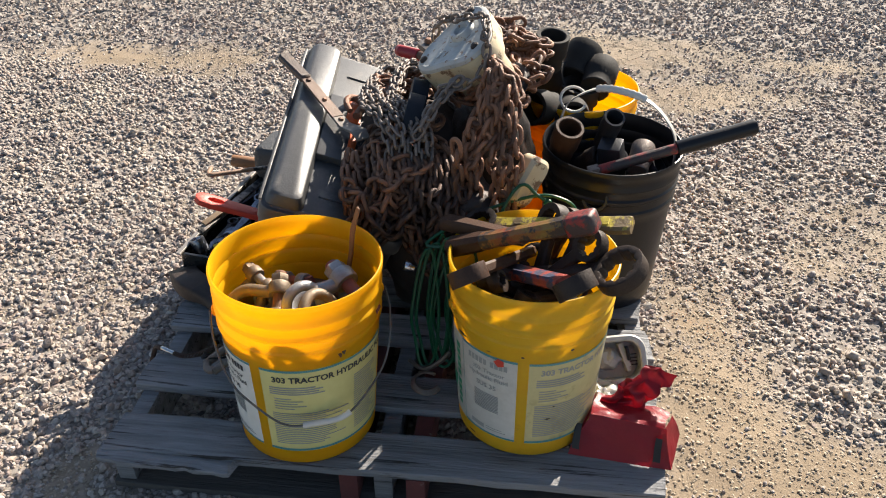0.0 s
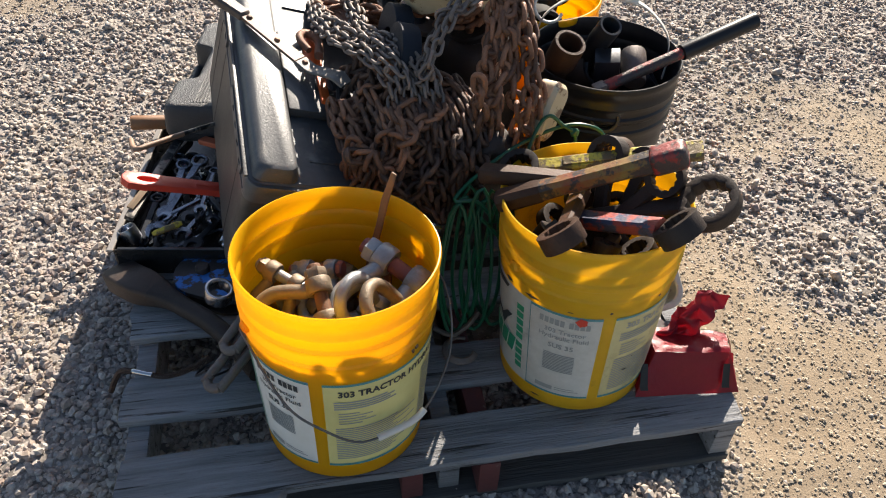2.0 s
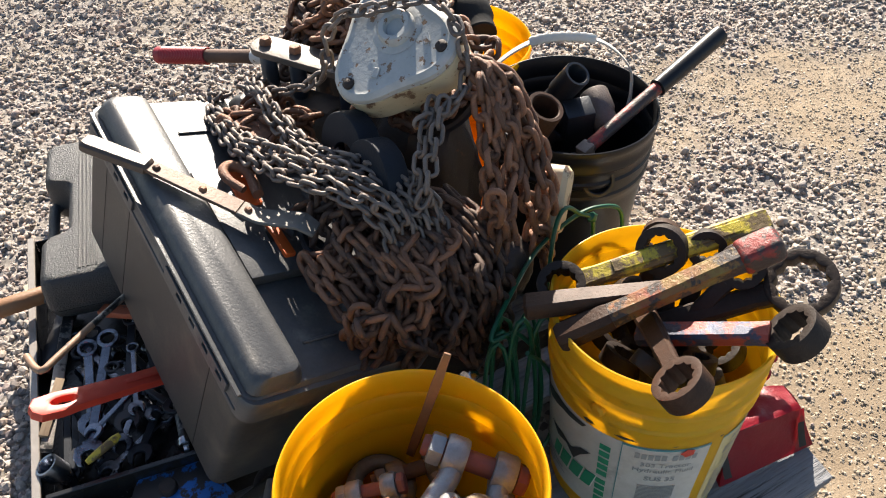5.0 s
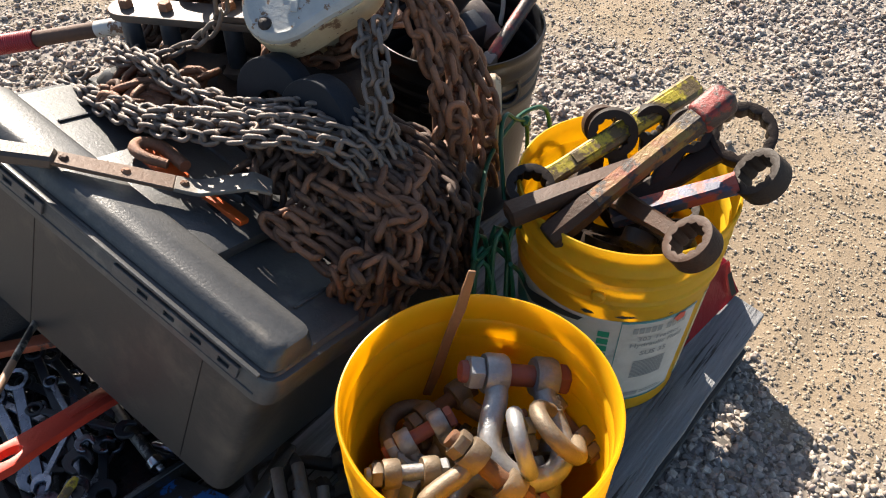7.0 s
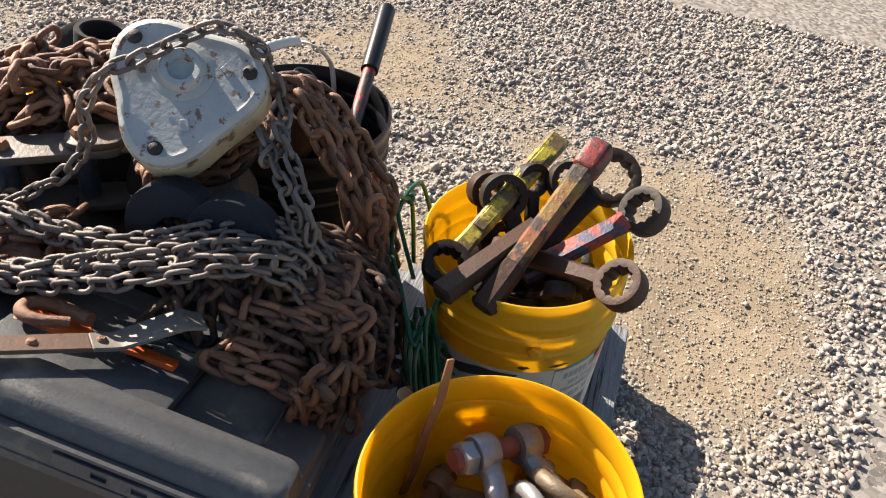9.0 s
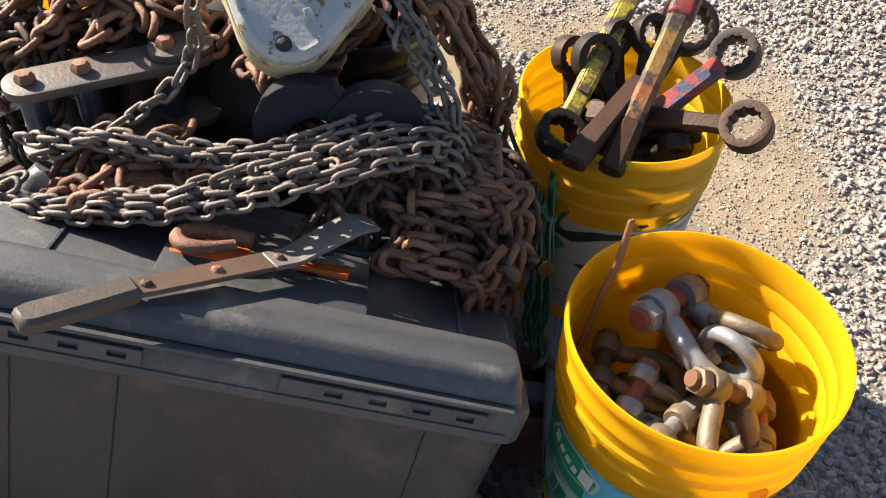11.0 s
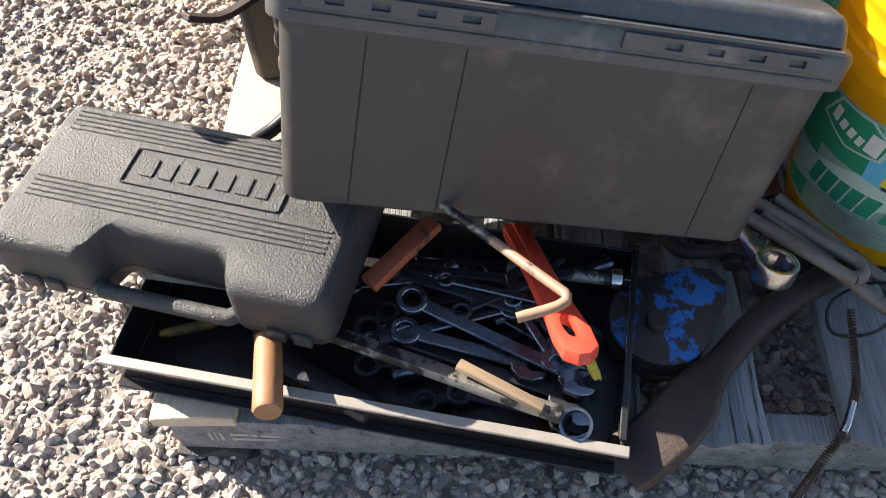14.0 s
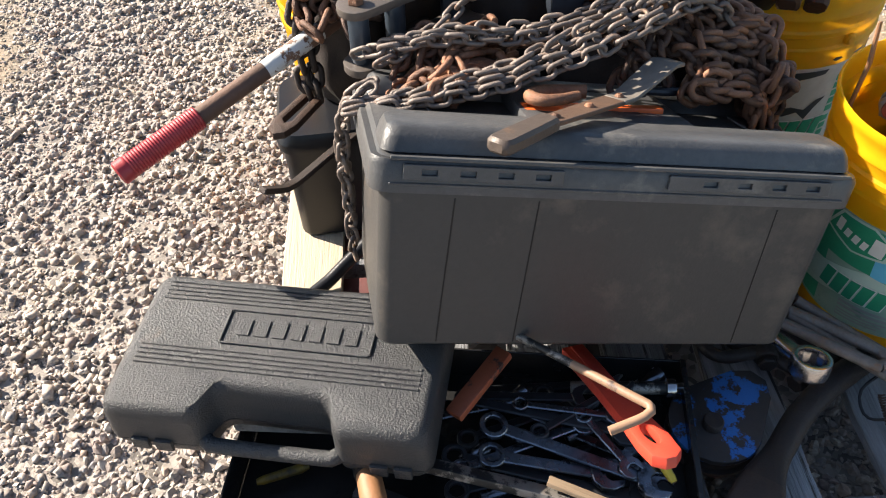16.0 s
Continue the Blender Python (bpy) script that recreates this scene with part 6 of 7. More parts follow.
tray_start = standing()
SP = "greasy steel combination spanner in the tray"
for a, b, s, mat in (
        ((-0.406, 1.818, 0.212), (-0.486, 1.628, 0.186), 0.0225, "satin"), ((-0.442, 1.824, 0.201), (-0.470, 1.682, 0.184), 0.0215, "satin"),
        ((-0.455, 1.862, 0.196), (-0.400, 1.700, 0.192), 0.017, "satin"), ((-0.360, 1.850, 0.205), (-0.420, 1.650, 0.196), 0.019, "dark_steel"), ((-0.395, 1.700, 0.203), (-0.470, 1.655, 0.198), 0.014, "satin"),
        ((-0.430, 1.870, 0.185), (-0.500, 1.640, 0.168), 0.020, "dark_steel"), ((-0.345, 1.840, 0.190), (-0.360, 1.690, 0.190), 0.018, "dark_steel"), ((-0.50, 1.76, 0.165), (-0.525, 1.630, 0.160), 0.018, "dark_steel"),
        ((-0.415, 1.760, 0.205), (-0.350, 1.640, 0.200), 0.015, "dark_steel"), ((-0.375, 1.78, 0.21), (-0.40, 1.66, 0.205), 0.013, "satin"),
        ((-0.392, 1.850, 0.160), (-0.345, 1.690, 0.160), 0.018, "dark_steel"), ((-0.340, 1.800, 0.165), (-0.440, 1.640, 0.162), 0.017, "satin"),
        ((-0.460, 1.870, 0.150), (-0.430, 1.700, 0.150), 0.020, "dark_steel"), ((-0.330, 1.740, 0.158), (-0.420, 1.610, 0.156), 0.019, "dark_steel"),
        ((-0.500, 1.800, 0.140), (-0.470, 1.630, 0.140), 0.019, "dark_steel"), ((-0.350, 1.900, 0.150), (-0.330, 1.760, 0.152), 0.016, "satin"),
        ((-0.310, 1.830, 0.150), (-0.315, 1.660, 0.152), 0.018, "dark_steel"), ((-0.405, 1.780, 0.178), (-0.380, 1.660, 0.176), 0.014, "satin"),
        ((-0.440, 1.760, 0.145), (-0.520, 1.640, 0.145), 0.017, "satin"), ((-0.365, 1.665, 0.148), (-0.470, 1.610, 0.150), 0.016, "satin")):
    combo_wrench(a, b, s, mat, SP, (0.05, 0.1, 1))
sock = socket(pose(-0.526, 1.622, 0.145, -12, -22, 0), 0.019, 0.055, "satin", "bright steel socket in the tray corner", "socket", "sockets in the tray")
for x, y, z, tx, ty, r in ((-0.42, 1.86, 0.150, 80, 30, 0.011), (-0.36, 1.80, 0.176, 70, 60, 0.010), (-0.47, 1.84, 0.142, 90, 10, 0.013), (-0.335, 1.61, 0.165, 80, 60, 0.012), (-0.40, 1.72, 0.158, 85, 20, 0.011)):
    socket(pose(x, y, z, tx, ty, 20), r, 0.04, "satin", "small steel socket lying among the spanners", "socket", "sockets in the tray")


def straight_bar(name, a, b, w, h, mat, label, category, up=(0, 0, 1), bev=0.002):
    m = along(a, b, up)
    ln = (Vector(b) - Vector(a)).length
    ob = part(name, box(ln, w, h, pose(ln / 2, 0, -h / 2), bev), mat)
    ob.matrix_world = m
    return tagged(ob, label, category)


M["orange_rust"] = surface("chipped orange-red paint", (0.40, 0.10, 0.04), (0.30, 0.075, 0.035), 0.5, third=(0.06, 0.035, 0.028), third_at=0.57, edge=0.04, patch=14, bump=0.4)
M["splinter"] = surface("broken pale wood", (0.27, 0.205, 0.135), (0.17, 0.115, 0.07), 0.85, grain=160, patch=30, third=(0.10, 0.06, 0.035), third_at=0.54, edge=0.06, bump=0.9, stretch=(0.1, 1, 1))
M["scraped"] = surface("scraped painted steel angle", (0.34, 0.32, 0.29), (0.18, 0.16, 0.14), 0.45, 0.5, third=(0.03, 0.03, 0.03), third_at=0.50, edge=0.06, patch=14, bump=0.4)
straight_bar("steel_angle", (-0.452, 1.912, 0.212), (-0.540, 1.650, 0.204), 0.018, 0.012, "scraped", "long scraped steel strip lying along the tray", "steel strip", (0.4, 0, 1))
straight_bar("wood_splinter", (-0.492, 1.762, 0.222), (-0.537, 1.670, 0.214), 0.014, 0.006, "splinter", "pale broken wood splinter on the strip", "splinter", (0.4, 0, 1), 0.001)
straight_bar("round_bar", (-0.450, 2.0, 0.150), (-0.520, 1.86, 0.148), 0.030, 0.028, "dark_steel", "dark thick bar deep in the tray", "steel bar", bev=0.01)
ext = thing("extension_bar", along((-0.352, 1.566, 0.186), (-0.335, 1.700, 0.178)), "chrome ratchet extension with worn black paint", "extension bar")
part("shaft", tube([(0.012, 0, 0), (0.14, 0, 0)], 0.009, 14), "scraped", ext)
part("drive_end", lathe([(0, 0), (0.012, 0), (0.013, 0.002), (0.013, 0.012), (0.008, 0.014), (0, 0.014)], 16, Matrix.Rotation(math.pi / 2, 4, "Y")), "chrome", ext)
part("square", box(0.009, 0.009, 0.012, pose(-0.006, 0, -0.006), 0.001), "chrome", ext)
M["rod_paint"] = surface("worn tan paint on rod", (0.33, 0.20, 0.125), (0.24, 0.145, 0.09), 0.5, third=(0.07, 0.05, 0.045), third_at=0.58, edge=0.05, bump=0.3)
pry_pts = smooth_path([(-0.330, 1.806, 0.318), (-0.395, 1.746, 0.338), (-0.470, 1.676, 0.358), (-0.488, 1.660, 0.362), (-0.498, 1.668, 0.360), (-0.508, 1.707, 0.352)], 0.008)
pry = thing("bent_rod", Matrix(), "slim rod with worn tan paint bent at its end", "rod")
split = int(len(pry_pts) * 0.42)
part("dark_shaft", tube(pry_pts[:split + 1], 0.0050, 12), "scraped", pry, "black scraped upper half")
part("tan_end", tube(pry_pts[split:], 0.0053, 12), "rod_paint", pry)
red = thing("red_wrench", along((-0.292, 1.697, 0.204), (-0.524, 1.640, 0.309), (0.4, 0.0, 1)), "glossy red pipe wrench handle under the toolbox", "pipe wrench")
ln = 0.252
hole = [(ln - 0.034 + 0.020 * math.cos(a), 0.0075 * math.sin(a)) for a in [math.tau * i / 18 for i in range(18)]]
red_out = [(0.0, 0.016), (0.11, 0.015), (0.19, 0.017), (0.225, 0.020), (ln + 0.004, 0.018), (ln + 0.014, 0.006), (ln + 0.014, -0.006), (ln + 0.004, -0.018), (0.225, -0.020), (0.19, -0.017), (0.11, -0.015), (0.0, -0.016)]
part("handle", prism(red_out, 0.016, pose(0, 0, -0.008), 0.004, 2, [hole[::-1]]), "red_paint", red)
part("handle_rib", box(0.12, 0.009, 0.003, pose(0.065, 0, 0.0072), 0.0015), "red_paint", red)
straight_bar("orange_lever", (-0.320, 1.795, 0.250), (-0.400, 1.868, 0.232), 0.024, 0.012, "orange_rust", "chipped orange painted lever in the tray", "lever", (0.2, 0, 1))
M["yellow_grime"] = surface("greasy yellow plastic", (0.30, 0.20, 0.02), (0.14, 0.10, 0.02), 0.5, third=(0.05, 0.04, 0.02), third_at=0.55, edge=0.1, bump=0.2)
yel = part("yellow_screwdriver", tube([(0, 0, 0), (0.008, 0, 0), (0.06, 0, 0), (0.07, 0, 0)], 0.01, 12, radii=[0.004, 0.006, 0.007, 0.004]), "yellow_grime")
yel.matrix_world = along((-0.425, 2.13, 0.145), (-0.40, 2.05, 0.140))
tagged(yel, "yellow screwdriver handle in the tray", "screwdriver")
yel2 = part("yellow_screwdriver", tube([(0, 0, 0), (0.008, 0, 0), (0.05, 0, 0), (0.06, 0, 0)], 0.01, 12, radii=[0.004, 0.006, 0.007, 0.004]), "w_yellow")
yel2.matrix_world = along((-0.492, 1.606, 0.195), (-0.44, 1.625, 0.200))
tagged(yel2, "short yellow handle beside the red wrench", "screwdriver")
hammer = thing("hammer_handle", along((-0.560, 1.958, 0.232), (-0.42, 1.985, 0.205)), "round wooden hammer handle lying over the tray edge", "hammer")
part("handle", tube([(0, 0, 0), (0.004, 0, 0), (0.05, 0, 0), (0.13, 0, 0)], 0.0165, 16, radii=[0.0145, 0.0165, 0.0162, 0.015]), "tool_wood", hammer)
part("ferrule", tube([(0.100, 0, 0), (0.145, 0, 0)], 0.0175, 16), "black_plastic", hammer, "dark taped neck")
pad = part("packing_block", box(0.10, 0.20, 0.028, Matrix(), 0.004), "wood")
pad.matrix_world = pose(-0.335, 2.05, 0.1865, 0, 0, -7)
tagged(pad, "grey wood block under the plastic case", "wood block")

nudge(tray_start, (0.004, 0.014, 0.0))

# ---- front left corner of the pallet ----
sheave_out = [(0.062 * math.cos(radians(a)), 0.062 * math.sin(radians(a))) for a in range(60, 301, 15)] + [(0.085, -0.032), (0.105, -0.012), (0.105, 0.012), (0.085, 0.032)]
sheave = thing("snatch_block", pose(-0.388, 1.532, DECK + 0.001, 0, 0, -50), "dark snatch block with chipped blue paint on the pallet", "snatch block")
part("side_plate", prism(sheave_out, 0.010, pose(0, 0, 0.030), 0.0025, 2), "blue_paint", sheave)
part("side_plate", prism(sheave_out, 0.008, pose(0, 0, 0.0), 0.002, 2), "dark_rust", sheave)
part("sheave", lathe([(0, 0.009), (0.055, 0.009), (0.046, 0.019), (0.055, 0.029), (0, 0.029)], 32), "dark_rust", sheave)
part("pin", lathe([(0, 0.052), (0.012, 0.052), (0.014, 0.049), (0.014, 0.0405), (0, 0.0405)], 20, pose(-0.008, 0, 0)), "dark_rust", sheave)
bent_pts = smooth_path([(-0.565, 1.590, 0.125), (-0.520, 1.530, 0.150), (-0.470, 1.492, 0.152), (-0.425, 1.452, 0.150), (-0.385, 1.415, 0.150), (-0.345, 1.365, 0.150), (-0.315, 1.315, 0.152), (-0.29, 1.27, 0.155)], 0.012)
k = len(bent_pts)
bent = thing("bent_bar", Matrix(), "thick rust brown forged bar with a flattened end", "steel bar")


def forged(first, last):
    """A stretch of the bar, squared with soft corners; wide at its flattened end."""
    secs = []
    for i in range(first, last + 1):
        d = (bent_pts[min(k - 1, i + 1)] - bent_pts[max(0, i - 1)]).normalized()
        side = d.cross(Vector((0, 0, 1))).normalized()
        up = side.cross(d)
        f = min(1.0, max(0.0, (i / k - 0.20) / 0.24))
        f = f * f * (3 - 2 * f)
        w, h = 0.066 - 0.030 * f - (0.006 if i == 0 else 0), 0.044 - 0.010 * f - (0.006 if i == 0 else 0)
        secs.append([bent_pts[i] + side * x + up * y for x, y in rounded(w, h, 0.007 + 0.008 * f, 4)])
    return loft(secs)


cut = int(0.30 * k)
part("flattened_end", forged(0, cut), "bar_chip", bent, "flattened end with chipped pale paint")
part("shaft", forged(cut, k - 1), "dark_rust", bent)


def u_rod(end, way, length, half, r, mat, label):
    m = basis(end, way, (0, 0, 1))
    pts = [(length, half, 0), (0.02, half, 0)] + [(0.02 - 0.02 * math.sin(radians(a)), half * math.cos(radians(a)), 0) for a in (30, 60, 90, 120, 150)] + [(0.02, -half, 0), (length, -half, 0)]
    path = smooth_path(pts, 0.008)
    ob = part("u_rod", tube(path, r, 12), mat)
    ob.matrix_world = m
    return tagged(ob, label, "steel rod", "bent rods by the pail")


u_rod((-0.368, 1.238, 0.168), (0.62, 0.75, 0.20), 0.20, 0.016, 0.0085, "galv", "grey steel rod bent to a long loop by the pail")
u_rod((-0.338, 1.292, 0.196), (0.55, 0.82, 0.12), 0.17, 0.014, 0.0085, "galv", "grey steel rod bent to a long loop by the pail")
cw = thing("chrome_wrench", along((-0.350, 1.408, 0.222), (-0.20, 1.47, 0.19), (-0.65, -0.35, 0.65)), "rust-specked chrome box wrench under the toolbox", "wrench")
part("ring", prism(ring_outline(0.026, 32), 0.026, pose(0, 0, -0.013), 0.003, 2, [ring_outline(0.0195, 36, 12, 0.002)[::-1]]), "chrome", cw)
part("shank", box(0.13, 0.022, 0.012, pose(0.088, 0, -0.006), 0.004), "chrome", cw)
run = smooth_path([(-0.372, 1.305, 0.172), (-0.392, 1.302, 0.158), (-0.425, 1.301, 0.142), (-0.455, 1.304, 0.134), (-0.485, 1.316, 0.131), (-0.512, 1.330, 0.127), (-0.540, 1.353, 0.104), (-0.562, 1.368, 0.062), (-0.578, 1.376, 0.024)], 0.0006)
spring = thing("coil_spring", Matrix(), "rusty coiled spring cable draped over the pallet edge", "spring")


def coiled(first, last):
    out = []
    for i in range(first, last):
        d = (run[min(len(run) - 1, i + 1)] - run[max(0, i - 1)]).normalized()
        side = d.cross(Vector((0, 0, 1))).normalized()
        a = math.tau * i / 6.0
        out.append(run[i] + side * 0.0046 * math.cos(a) + side.cross(d) * 0.0046 * math.sin(a))
    return tube(out, 0.0012, 4)


n1, n2 = int(len(run) * 0.40), int(len(run) * 0.53)
part("coil", coiled(0, n1), "rust_shade", spring)
part("coil", coiled(n2, len(run)), "rust_shade", spring)
part("sleeve", tube(run[n1 - 4:n2 + 4:4], 0.0048, 12), "chrome", spring, "bright metal sleeve")
cable = part("black_wire", tube(smooth_path([(-0.37, 1.245, 0.205), (-0.395, 1.275, 0.160), (-0.385, 1.315, 0.135), (-0.35, 1.315, 0.150), (-0.335, 1.27, 0.175), (-0.36, 1.235, 0.20)], 0.008), 0.0022, 8), "black_plastic")
tagged(cable, "thin black wire looped round the rods", "wire")
for x, y, z, a in ((-0.30, 1.36, 0.125, 30), (-0.25, 1.42, 0.13, 80), (-0.18, 1.40, 0.125, 140)):
    s2 = shackle_parts("shackle", pose(x, y, z + 0.012, 0, 0, a), 0.075, "dark_rust", "dark_rust", "dark greasy shackle lying on the boards")
    s2["group"] = "shackles on the boards"

# ---- between and behind the pails ----
def cord(pts, r=0.0034, closed=False):
    return tube(smooth_path(pts, 0.008, closed), r, 8, closed=closed)


coil_rng = random.Random(3)
ctrl = thing("cord_coil", pose(0.085, 1.350, DECK), "coiled green extension cord hanging between the pails", "cord")
for k in range(7):
    x, w = 0.030 + 0.013 * k - 0.048, 0.022 + 0.012 * coil_rng.random()
    top, bot = 0.25 + 0.06 * coil_rng.random(), 0.010 + 0.03 * coil_rng.random()
    y = 0.012 * (k % 3) - 0.01
    part("turn", cord([(x - w, y, bot + 0.06), (x - w * 0.4, y - 0.014, bot), (x + w * 0.6, y - 0.012, bot + 0.02), (x + w, y, (top + bot) / 2), (x + w * 0.5, y + 0.02, top), (x - w * 0.4, y + 0.022, top - 0.01), (x - w * 1.2, y, (top + bot) / 2)], closed=True), "green_cord", ctrl)
part("loose_end", cord([(0.05, 0.01, 0.25), (0.02, 0.02, 0.29), (-0.02, 0.02, 0.30), (0.04, 0.06, 0.33), (0.11, 0.10, 0.345), (0.18, 0.112, 0.365), (0.225, 0.108, 0.368), (0.262, 0.105, 0.345), (0.255, 0.085, 0.30), (0.235, 0.07, 0.27)]), "green_cord", ctrl)
part("loose_end", cord([(0.10, 0.06, 0.30), (0.135, 0.10, 0.37), (0.16, 0.112, 0.39), (0.185, 0.11, 0.37), (0.208, 0.106, 0.352), (0.21, 0.10, 0.31), (0.20, 0.09, 0.24)]), "green_cord", ctrl)
part("loose_end", cord([(0.02, -0.012, 0.28), (0.06, -0.01, 0.22), (0.095, -0.02, 0.12), (0.105, -0.03, 0.03)]), "green_cord", ctrl)
part("knot", lump((0.008, 0.008, 0.009), 5, 0.3, 2), "green_cord", ctrl).matrix_basis = pose(0.208, 0.107, 0.355)
cl = part("hose_clamp", tube([(0.028 * math.cos(a), 0.028 * math.sin(a), 0) for a in [math.tau * i / 30 for i in range(24)]], 0.0035, 8, squash=2.0), "galv")
cl.matrix_world = pose(0.072, 1.290, DECK + 0.0085, 4, 0, 60)
tagged(cl, "bent grey metal ring lying on the boards", "ring")
cl2 = part("strap_end", tube(smooth_path([(0.03, 1.335, 0.145), (0.06, 1.322, 0.135), (0.09, 1.325, 0.15), (0.115, 1.34, 0.17)], 0.008), 0.005, 8, squash=2.0), "galv")
tagged(cl2, "grey webbing strap end between the pails", "strap")
fit_ = thing("hose_fitting", along((0.020, 1.362, 0.372), (0.045, 1.368, 0.360)), "small bright hose fitting with a dangling wire", "fitting")
part("nut", lathe([(0, 0), (0.010, 0), (0.011, 0.002), (0.011, 0.012), (0.008, 0.014), (0.008, 0.022), (0, 0.022)], 12, Matrix.Rotation(math.pi / 2, 4, "Y")), "chrome", fit_)
part("wire", tube(smooth_path([(0.02, 0, 0), (0.05, 0.01, 0.012), (0.085, 0.03, 0.03)], 0.01), 0.0012, 6), "wire", fit_)

# red vinyl pouch
pouch = thing("red_pouch", pose(0.455, 1.160, DECK + 0.001, 0, 0, -12), "shiny red vinyl pouch slumped beside the worn pail", "pouch")


def cloth(corners, seed, amount, n=14, freq=22):
    """A four-cornered sheet with creases, given thickness."""
    a, b, c, d = [Vector(p) for p in corners]
    bm = bmesh.new()
    g = []
    for i in range(n + 1):
        u = i / n
        row = []
        for j in range(n + 1):
            v = j / n
            p = a * (1 - u) * (1 - v) + b * u * (1 - v) + c * u * v + d * (1 - u) * v
            k = amount * min(1, 6 * v + 0.1)
            p = p + Vector((noise.noise(p * freq + Vector((seed, 0, 0))), noise.noise(p * freq + Vector((0, seed, 0))), noise.noise(p * freq * 1.2 + Vector((0, 0, seed))))) * k
            row.append(bm.verts.new(p))
        g.append(row)
    for i in range(n):
        for j in range(n):
            bm.faces.new((g[i][j], g[i + 1][j], g[i + 1][j + 1], g[i][j + 1]))
    bmesh.ops.solidify(bm, geom=bm.faces, thickness=0.0016)
    return bm


part("front_panel", cloth([(-0.090, -0.040, 0.001), (0.098, -0.018, 0.001), (0.074, 0.014, 0.070), (-0.062, 0.004, 0.074)], 2, 0.005), "red_sheet", pouch)
part("side_panel", cloth([(0.098, -0.018, 0.001), (0.105, 0.075, 0.002), (0.080, 0.070, 0.062), (0.074, 0.014, 0.070)], 5, 0.005), "red_sheet", pouch)
part("top_panel", cloth([(-0.062, 0.004, 0.074), (0.074, 0.014, 0.070), (0.080, 0.070, 0.062), (-0.060, 0.075, 0.064)], 9, 0.010), "red_sheet", pouch)
part("side_panel", cloth([(-0.090, -0.040, 0.001), (-0.062, 0.004, 0.074), (-0.060, 0.075, 0.064), (-0.085, 0.080, 0.002)], 12, 0.004), "red_sheet", pouch)
part("crumpled_top", cloth([(-0.030, 0.055, 0.060), (0.030, 0.058, 0.060), (0.072, 0.100, 0.122), (0.022, 0.100, 0.138)], 3, 0.013, 26, 48), "red_sheet", pouch)
part("crumpled_flap", cloth([(-0.055, 0.050, 0.060), (-0.012, 0.058, 0.062), (0.025, 0.096, 0.125), (-0.012, 0.092, 0.096)], 7, 0.013, 26, 48), "red_sheet", pouch)
for x, w in ((0.066, 0.010), (-0.080, 0.010)):
    part("dark_stripe", cloth([(x - 0.004, -0.0305 + 0.10 * x, 0.018), (x + w, -0.0300 + 0.10 * x, 0.018), (x + w - 0.004, -0.006 + 0.06 * x, 0.058), (x - 0.006, -0.0065 + 0.06 * x, 0.058)], 2, 0.002, 5), "ink", pouch, "black printed stripe")

# silver gear case behind the pouch
M["cast_white"] = surface("scuffed silver-white casting", (0.60, 0.58, 0.53), (0.44, 0.42, 0.38), 0.42, 0.25, grain=70, patch=14, third=(0.22, 0.18, 0.13), third_at=0.58, edge=0.08, bump=0.4)
gear = thing("gear_case", basis((0.452, 1.360, 0.165), (1, 0.15, 0.1), (-0.15, -0.75, 0.62)), "scuffed silver-white metal casing lying open behind the pail", "metal casing")
part("shell", prism(rounded(0.125, 0.100, 0.034, 6), 0.062, pose(0, 0, -0.03), 0.006, 3, [rounded(0.096, 0.074, 0.024, 6)[::-1]]), "cast_white", gear)
part("back", prism(rounded(0.100, 0.078, 0.024, 6), 0.006, pose(0, 0, -0.026), 0.001, 1), "cast_white", gear)
part("boss", lump((0.026, 0.022, 0.026), 8, 0.3, 3), "cast_white", gear).matrix_basis = pose(-0.012, 0.004, -0.004)
part("bracket", box(0.012, 0.060, 0.030, pose(0.022, 0.004, -0.020, 0, 0, 14), 0.003), "cast_white", gear)
for k in range(4):
    part("grille_bar", box(0.016, 0.0022, 0.003, pose(0.038, -0.012 + 0.007 * k, 0.004), 0.0005, 1), "dark_steel", gear)
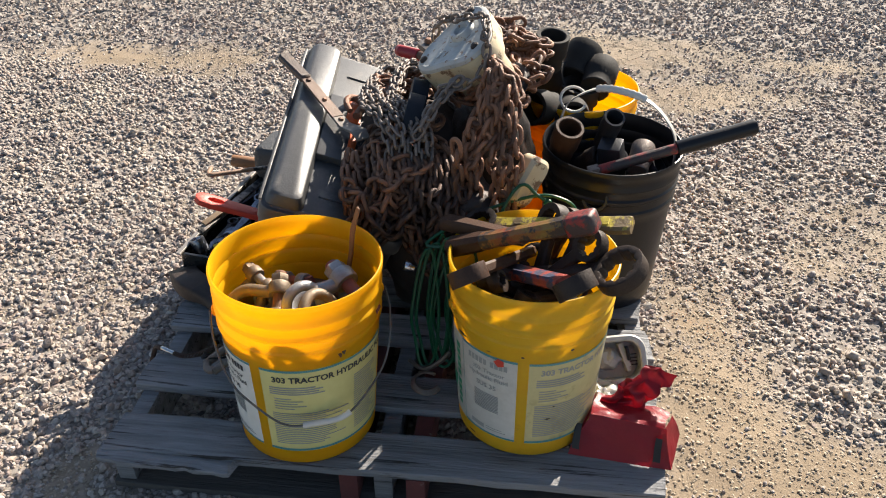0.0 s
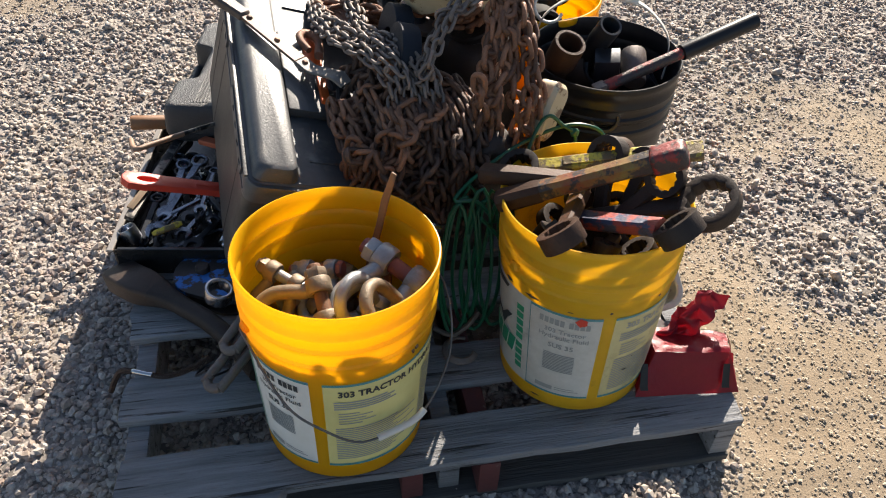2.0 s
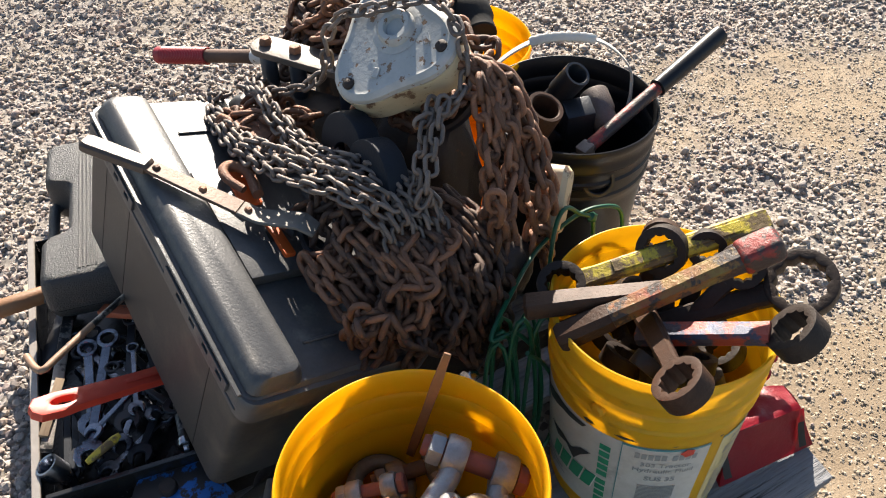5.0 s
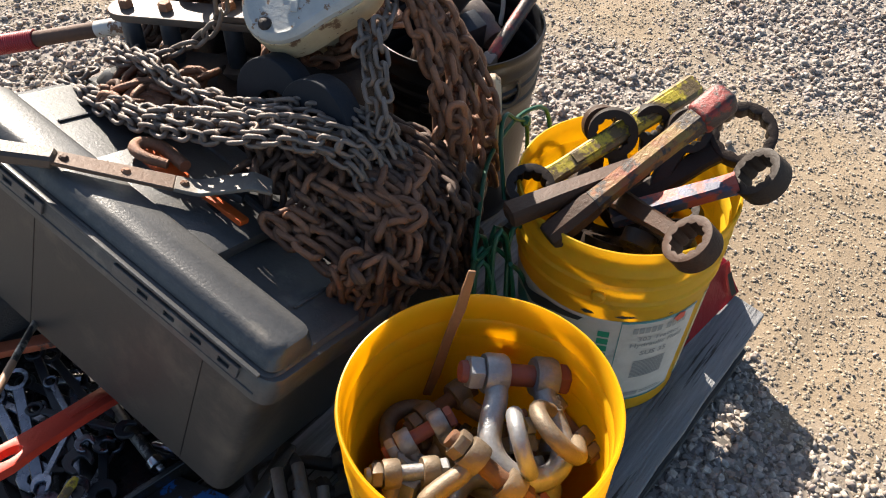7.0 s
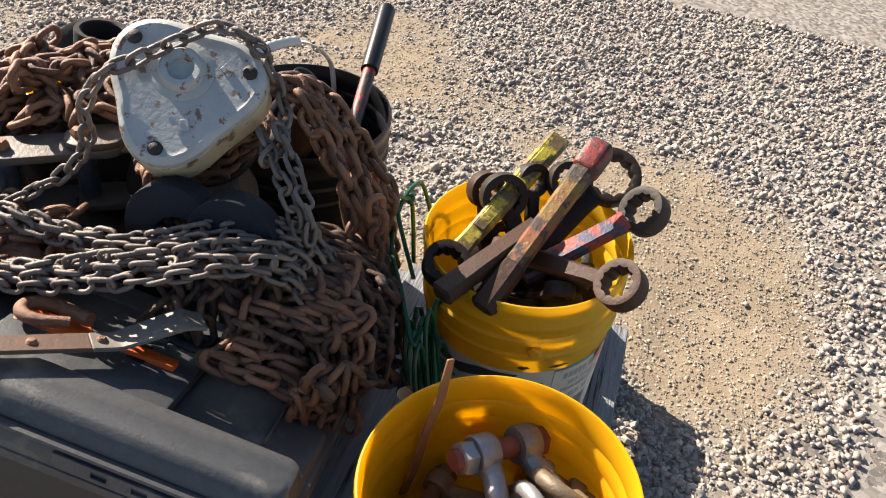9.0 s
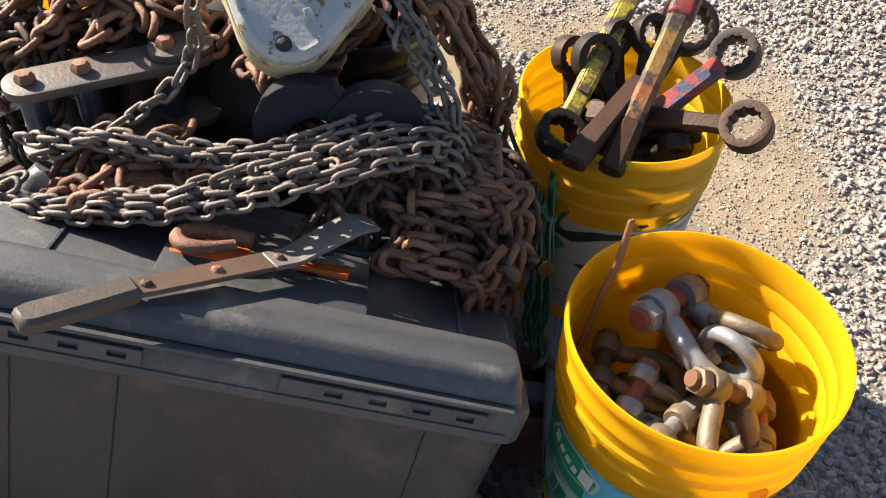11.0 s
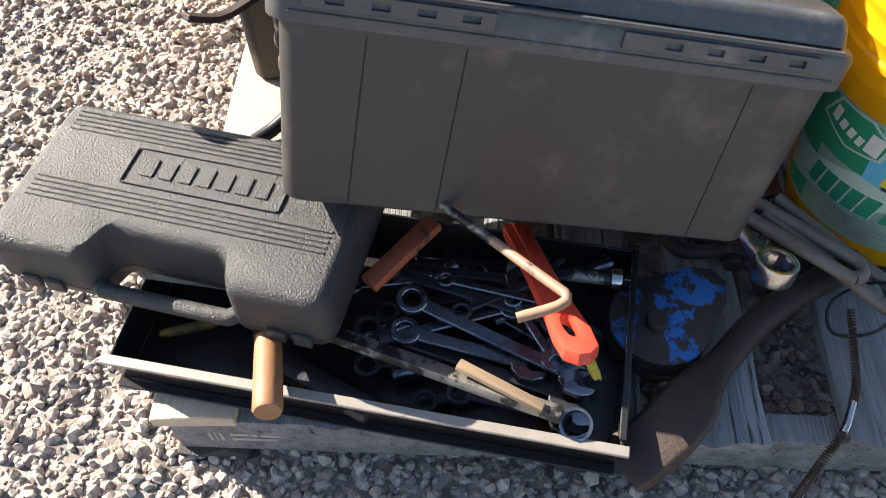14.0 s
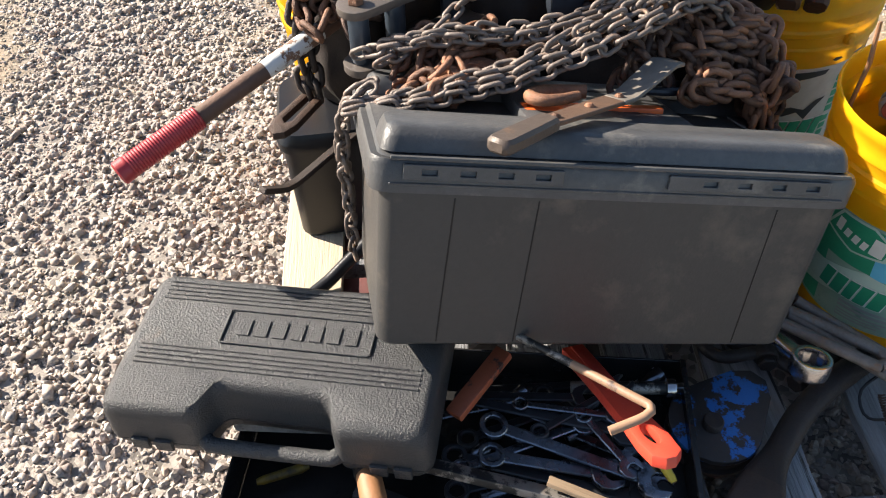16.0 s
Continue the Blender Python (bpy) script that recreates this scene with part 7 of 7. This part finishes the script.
part("latch", box(0.007, 0.030, 0.010, pose(0.026, 0.014, 0.012, 20, 0, 10), 0.002), "black_plastic", gear, "black plastic latch")
wad = part("plaster_lump", lump((0.034, 0.026, 0.024), 21, 0.5, 4), "cast_white")
wad.matrix_world = pose(0.425, 1.272, 0.143, 0, 0, 20)
tagged(wad, "lumpy silver-white casting piece beside the pouch", "casting")

# plastic box, hook and bars at the far edge
bb = thing("plastic_box", pose(0.135, 2.055, DECK + 0.001, 0, 0, 4), "black plastic box standing on the bleached board", "plastic box")
part("body", slab([(0, 0.15, 0.125, 0.02), (0.006, 0.16, 0.132, 0.024), (0.19, 0.165, 0.138, 0.026)], 0, 0), "black_plastic", bb)
part("lid", slab([(0.1905, 0.178, 0.150, 0.03), (0.206, 0.180, 0.152, 0.03), (0.222, 0.165, 0.138, 0.03)], 0, 0), "black_plastic", bb)
hl = thing("flat_hook", along((-0.036, 2.104, 0.412), (0.060, 2.052, 0.408)), "rusty flat steel hook lying over the plastic box", "hook")
part("hook", prism([(-0.004, 0.0), (0.006, 0.013), (0.03, 0.020), (0.10, 0.018), (0.10, 0.006), (0.034, 0.008), (0.026, 0.0), (0.034, -0.007), (0.10, -0.005), (0.10, -0.017), (0.03, -0.019), (0.006, -0.013)], 0.012, pose(0, 0, -0.006), 0.003, 2), "rust_shade", hl)
pb_ = part("pry_bar", flat_bar(smooth_path([(-0.02, 0, 0.030), (0.01, 0, 0.010), (0.04, 0, 0.0), (0.12, 0, 0.002), (0.22, 0, 0.0)], 0.015), 0.014, 0.009, 0.0015), "dark_rust")
pb_.matrix_world = along((-0.085, 2.112, 0.338), (0.03, 2.02, 0.335))
tagged(pb_, "rusty pry bar with an upturned end behind the toolbox", "pry bar")
hs = part("hose", tube(smooth_path([(-0.088, 2.088, 0.133), (-0.07, 2.065, 0.138), (-0.05, 2.04, 0.15), (-0.02, 2.0, 0.17)], 0.01), 0.011, 12), "black_plastic")
tagged(hs, "short black rubber hose on the bleached board", "hose")
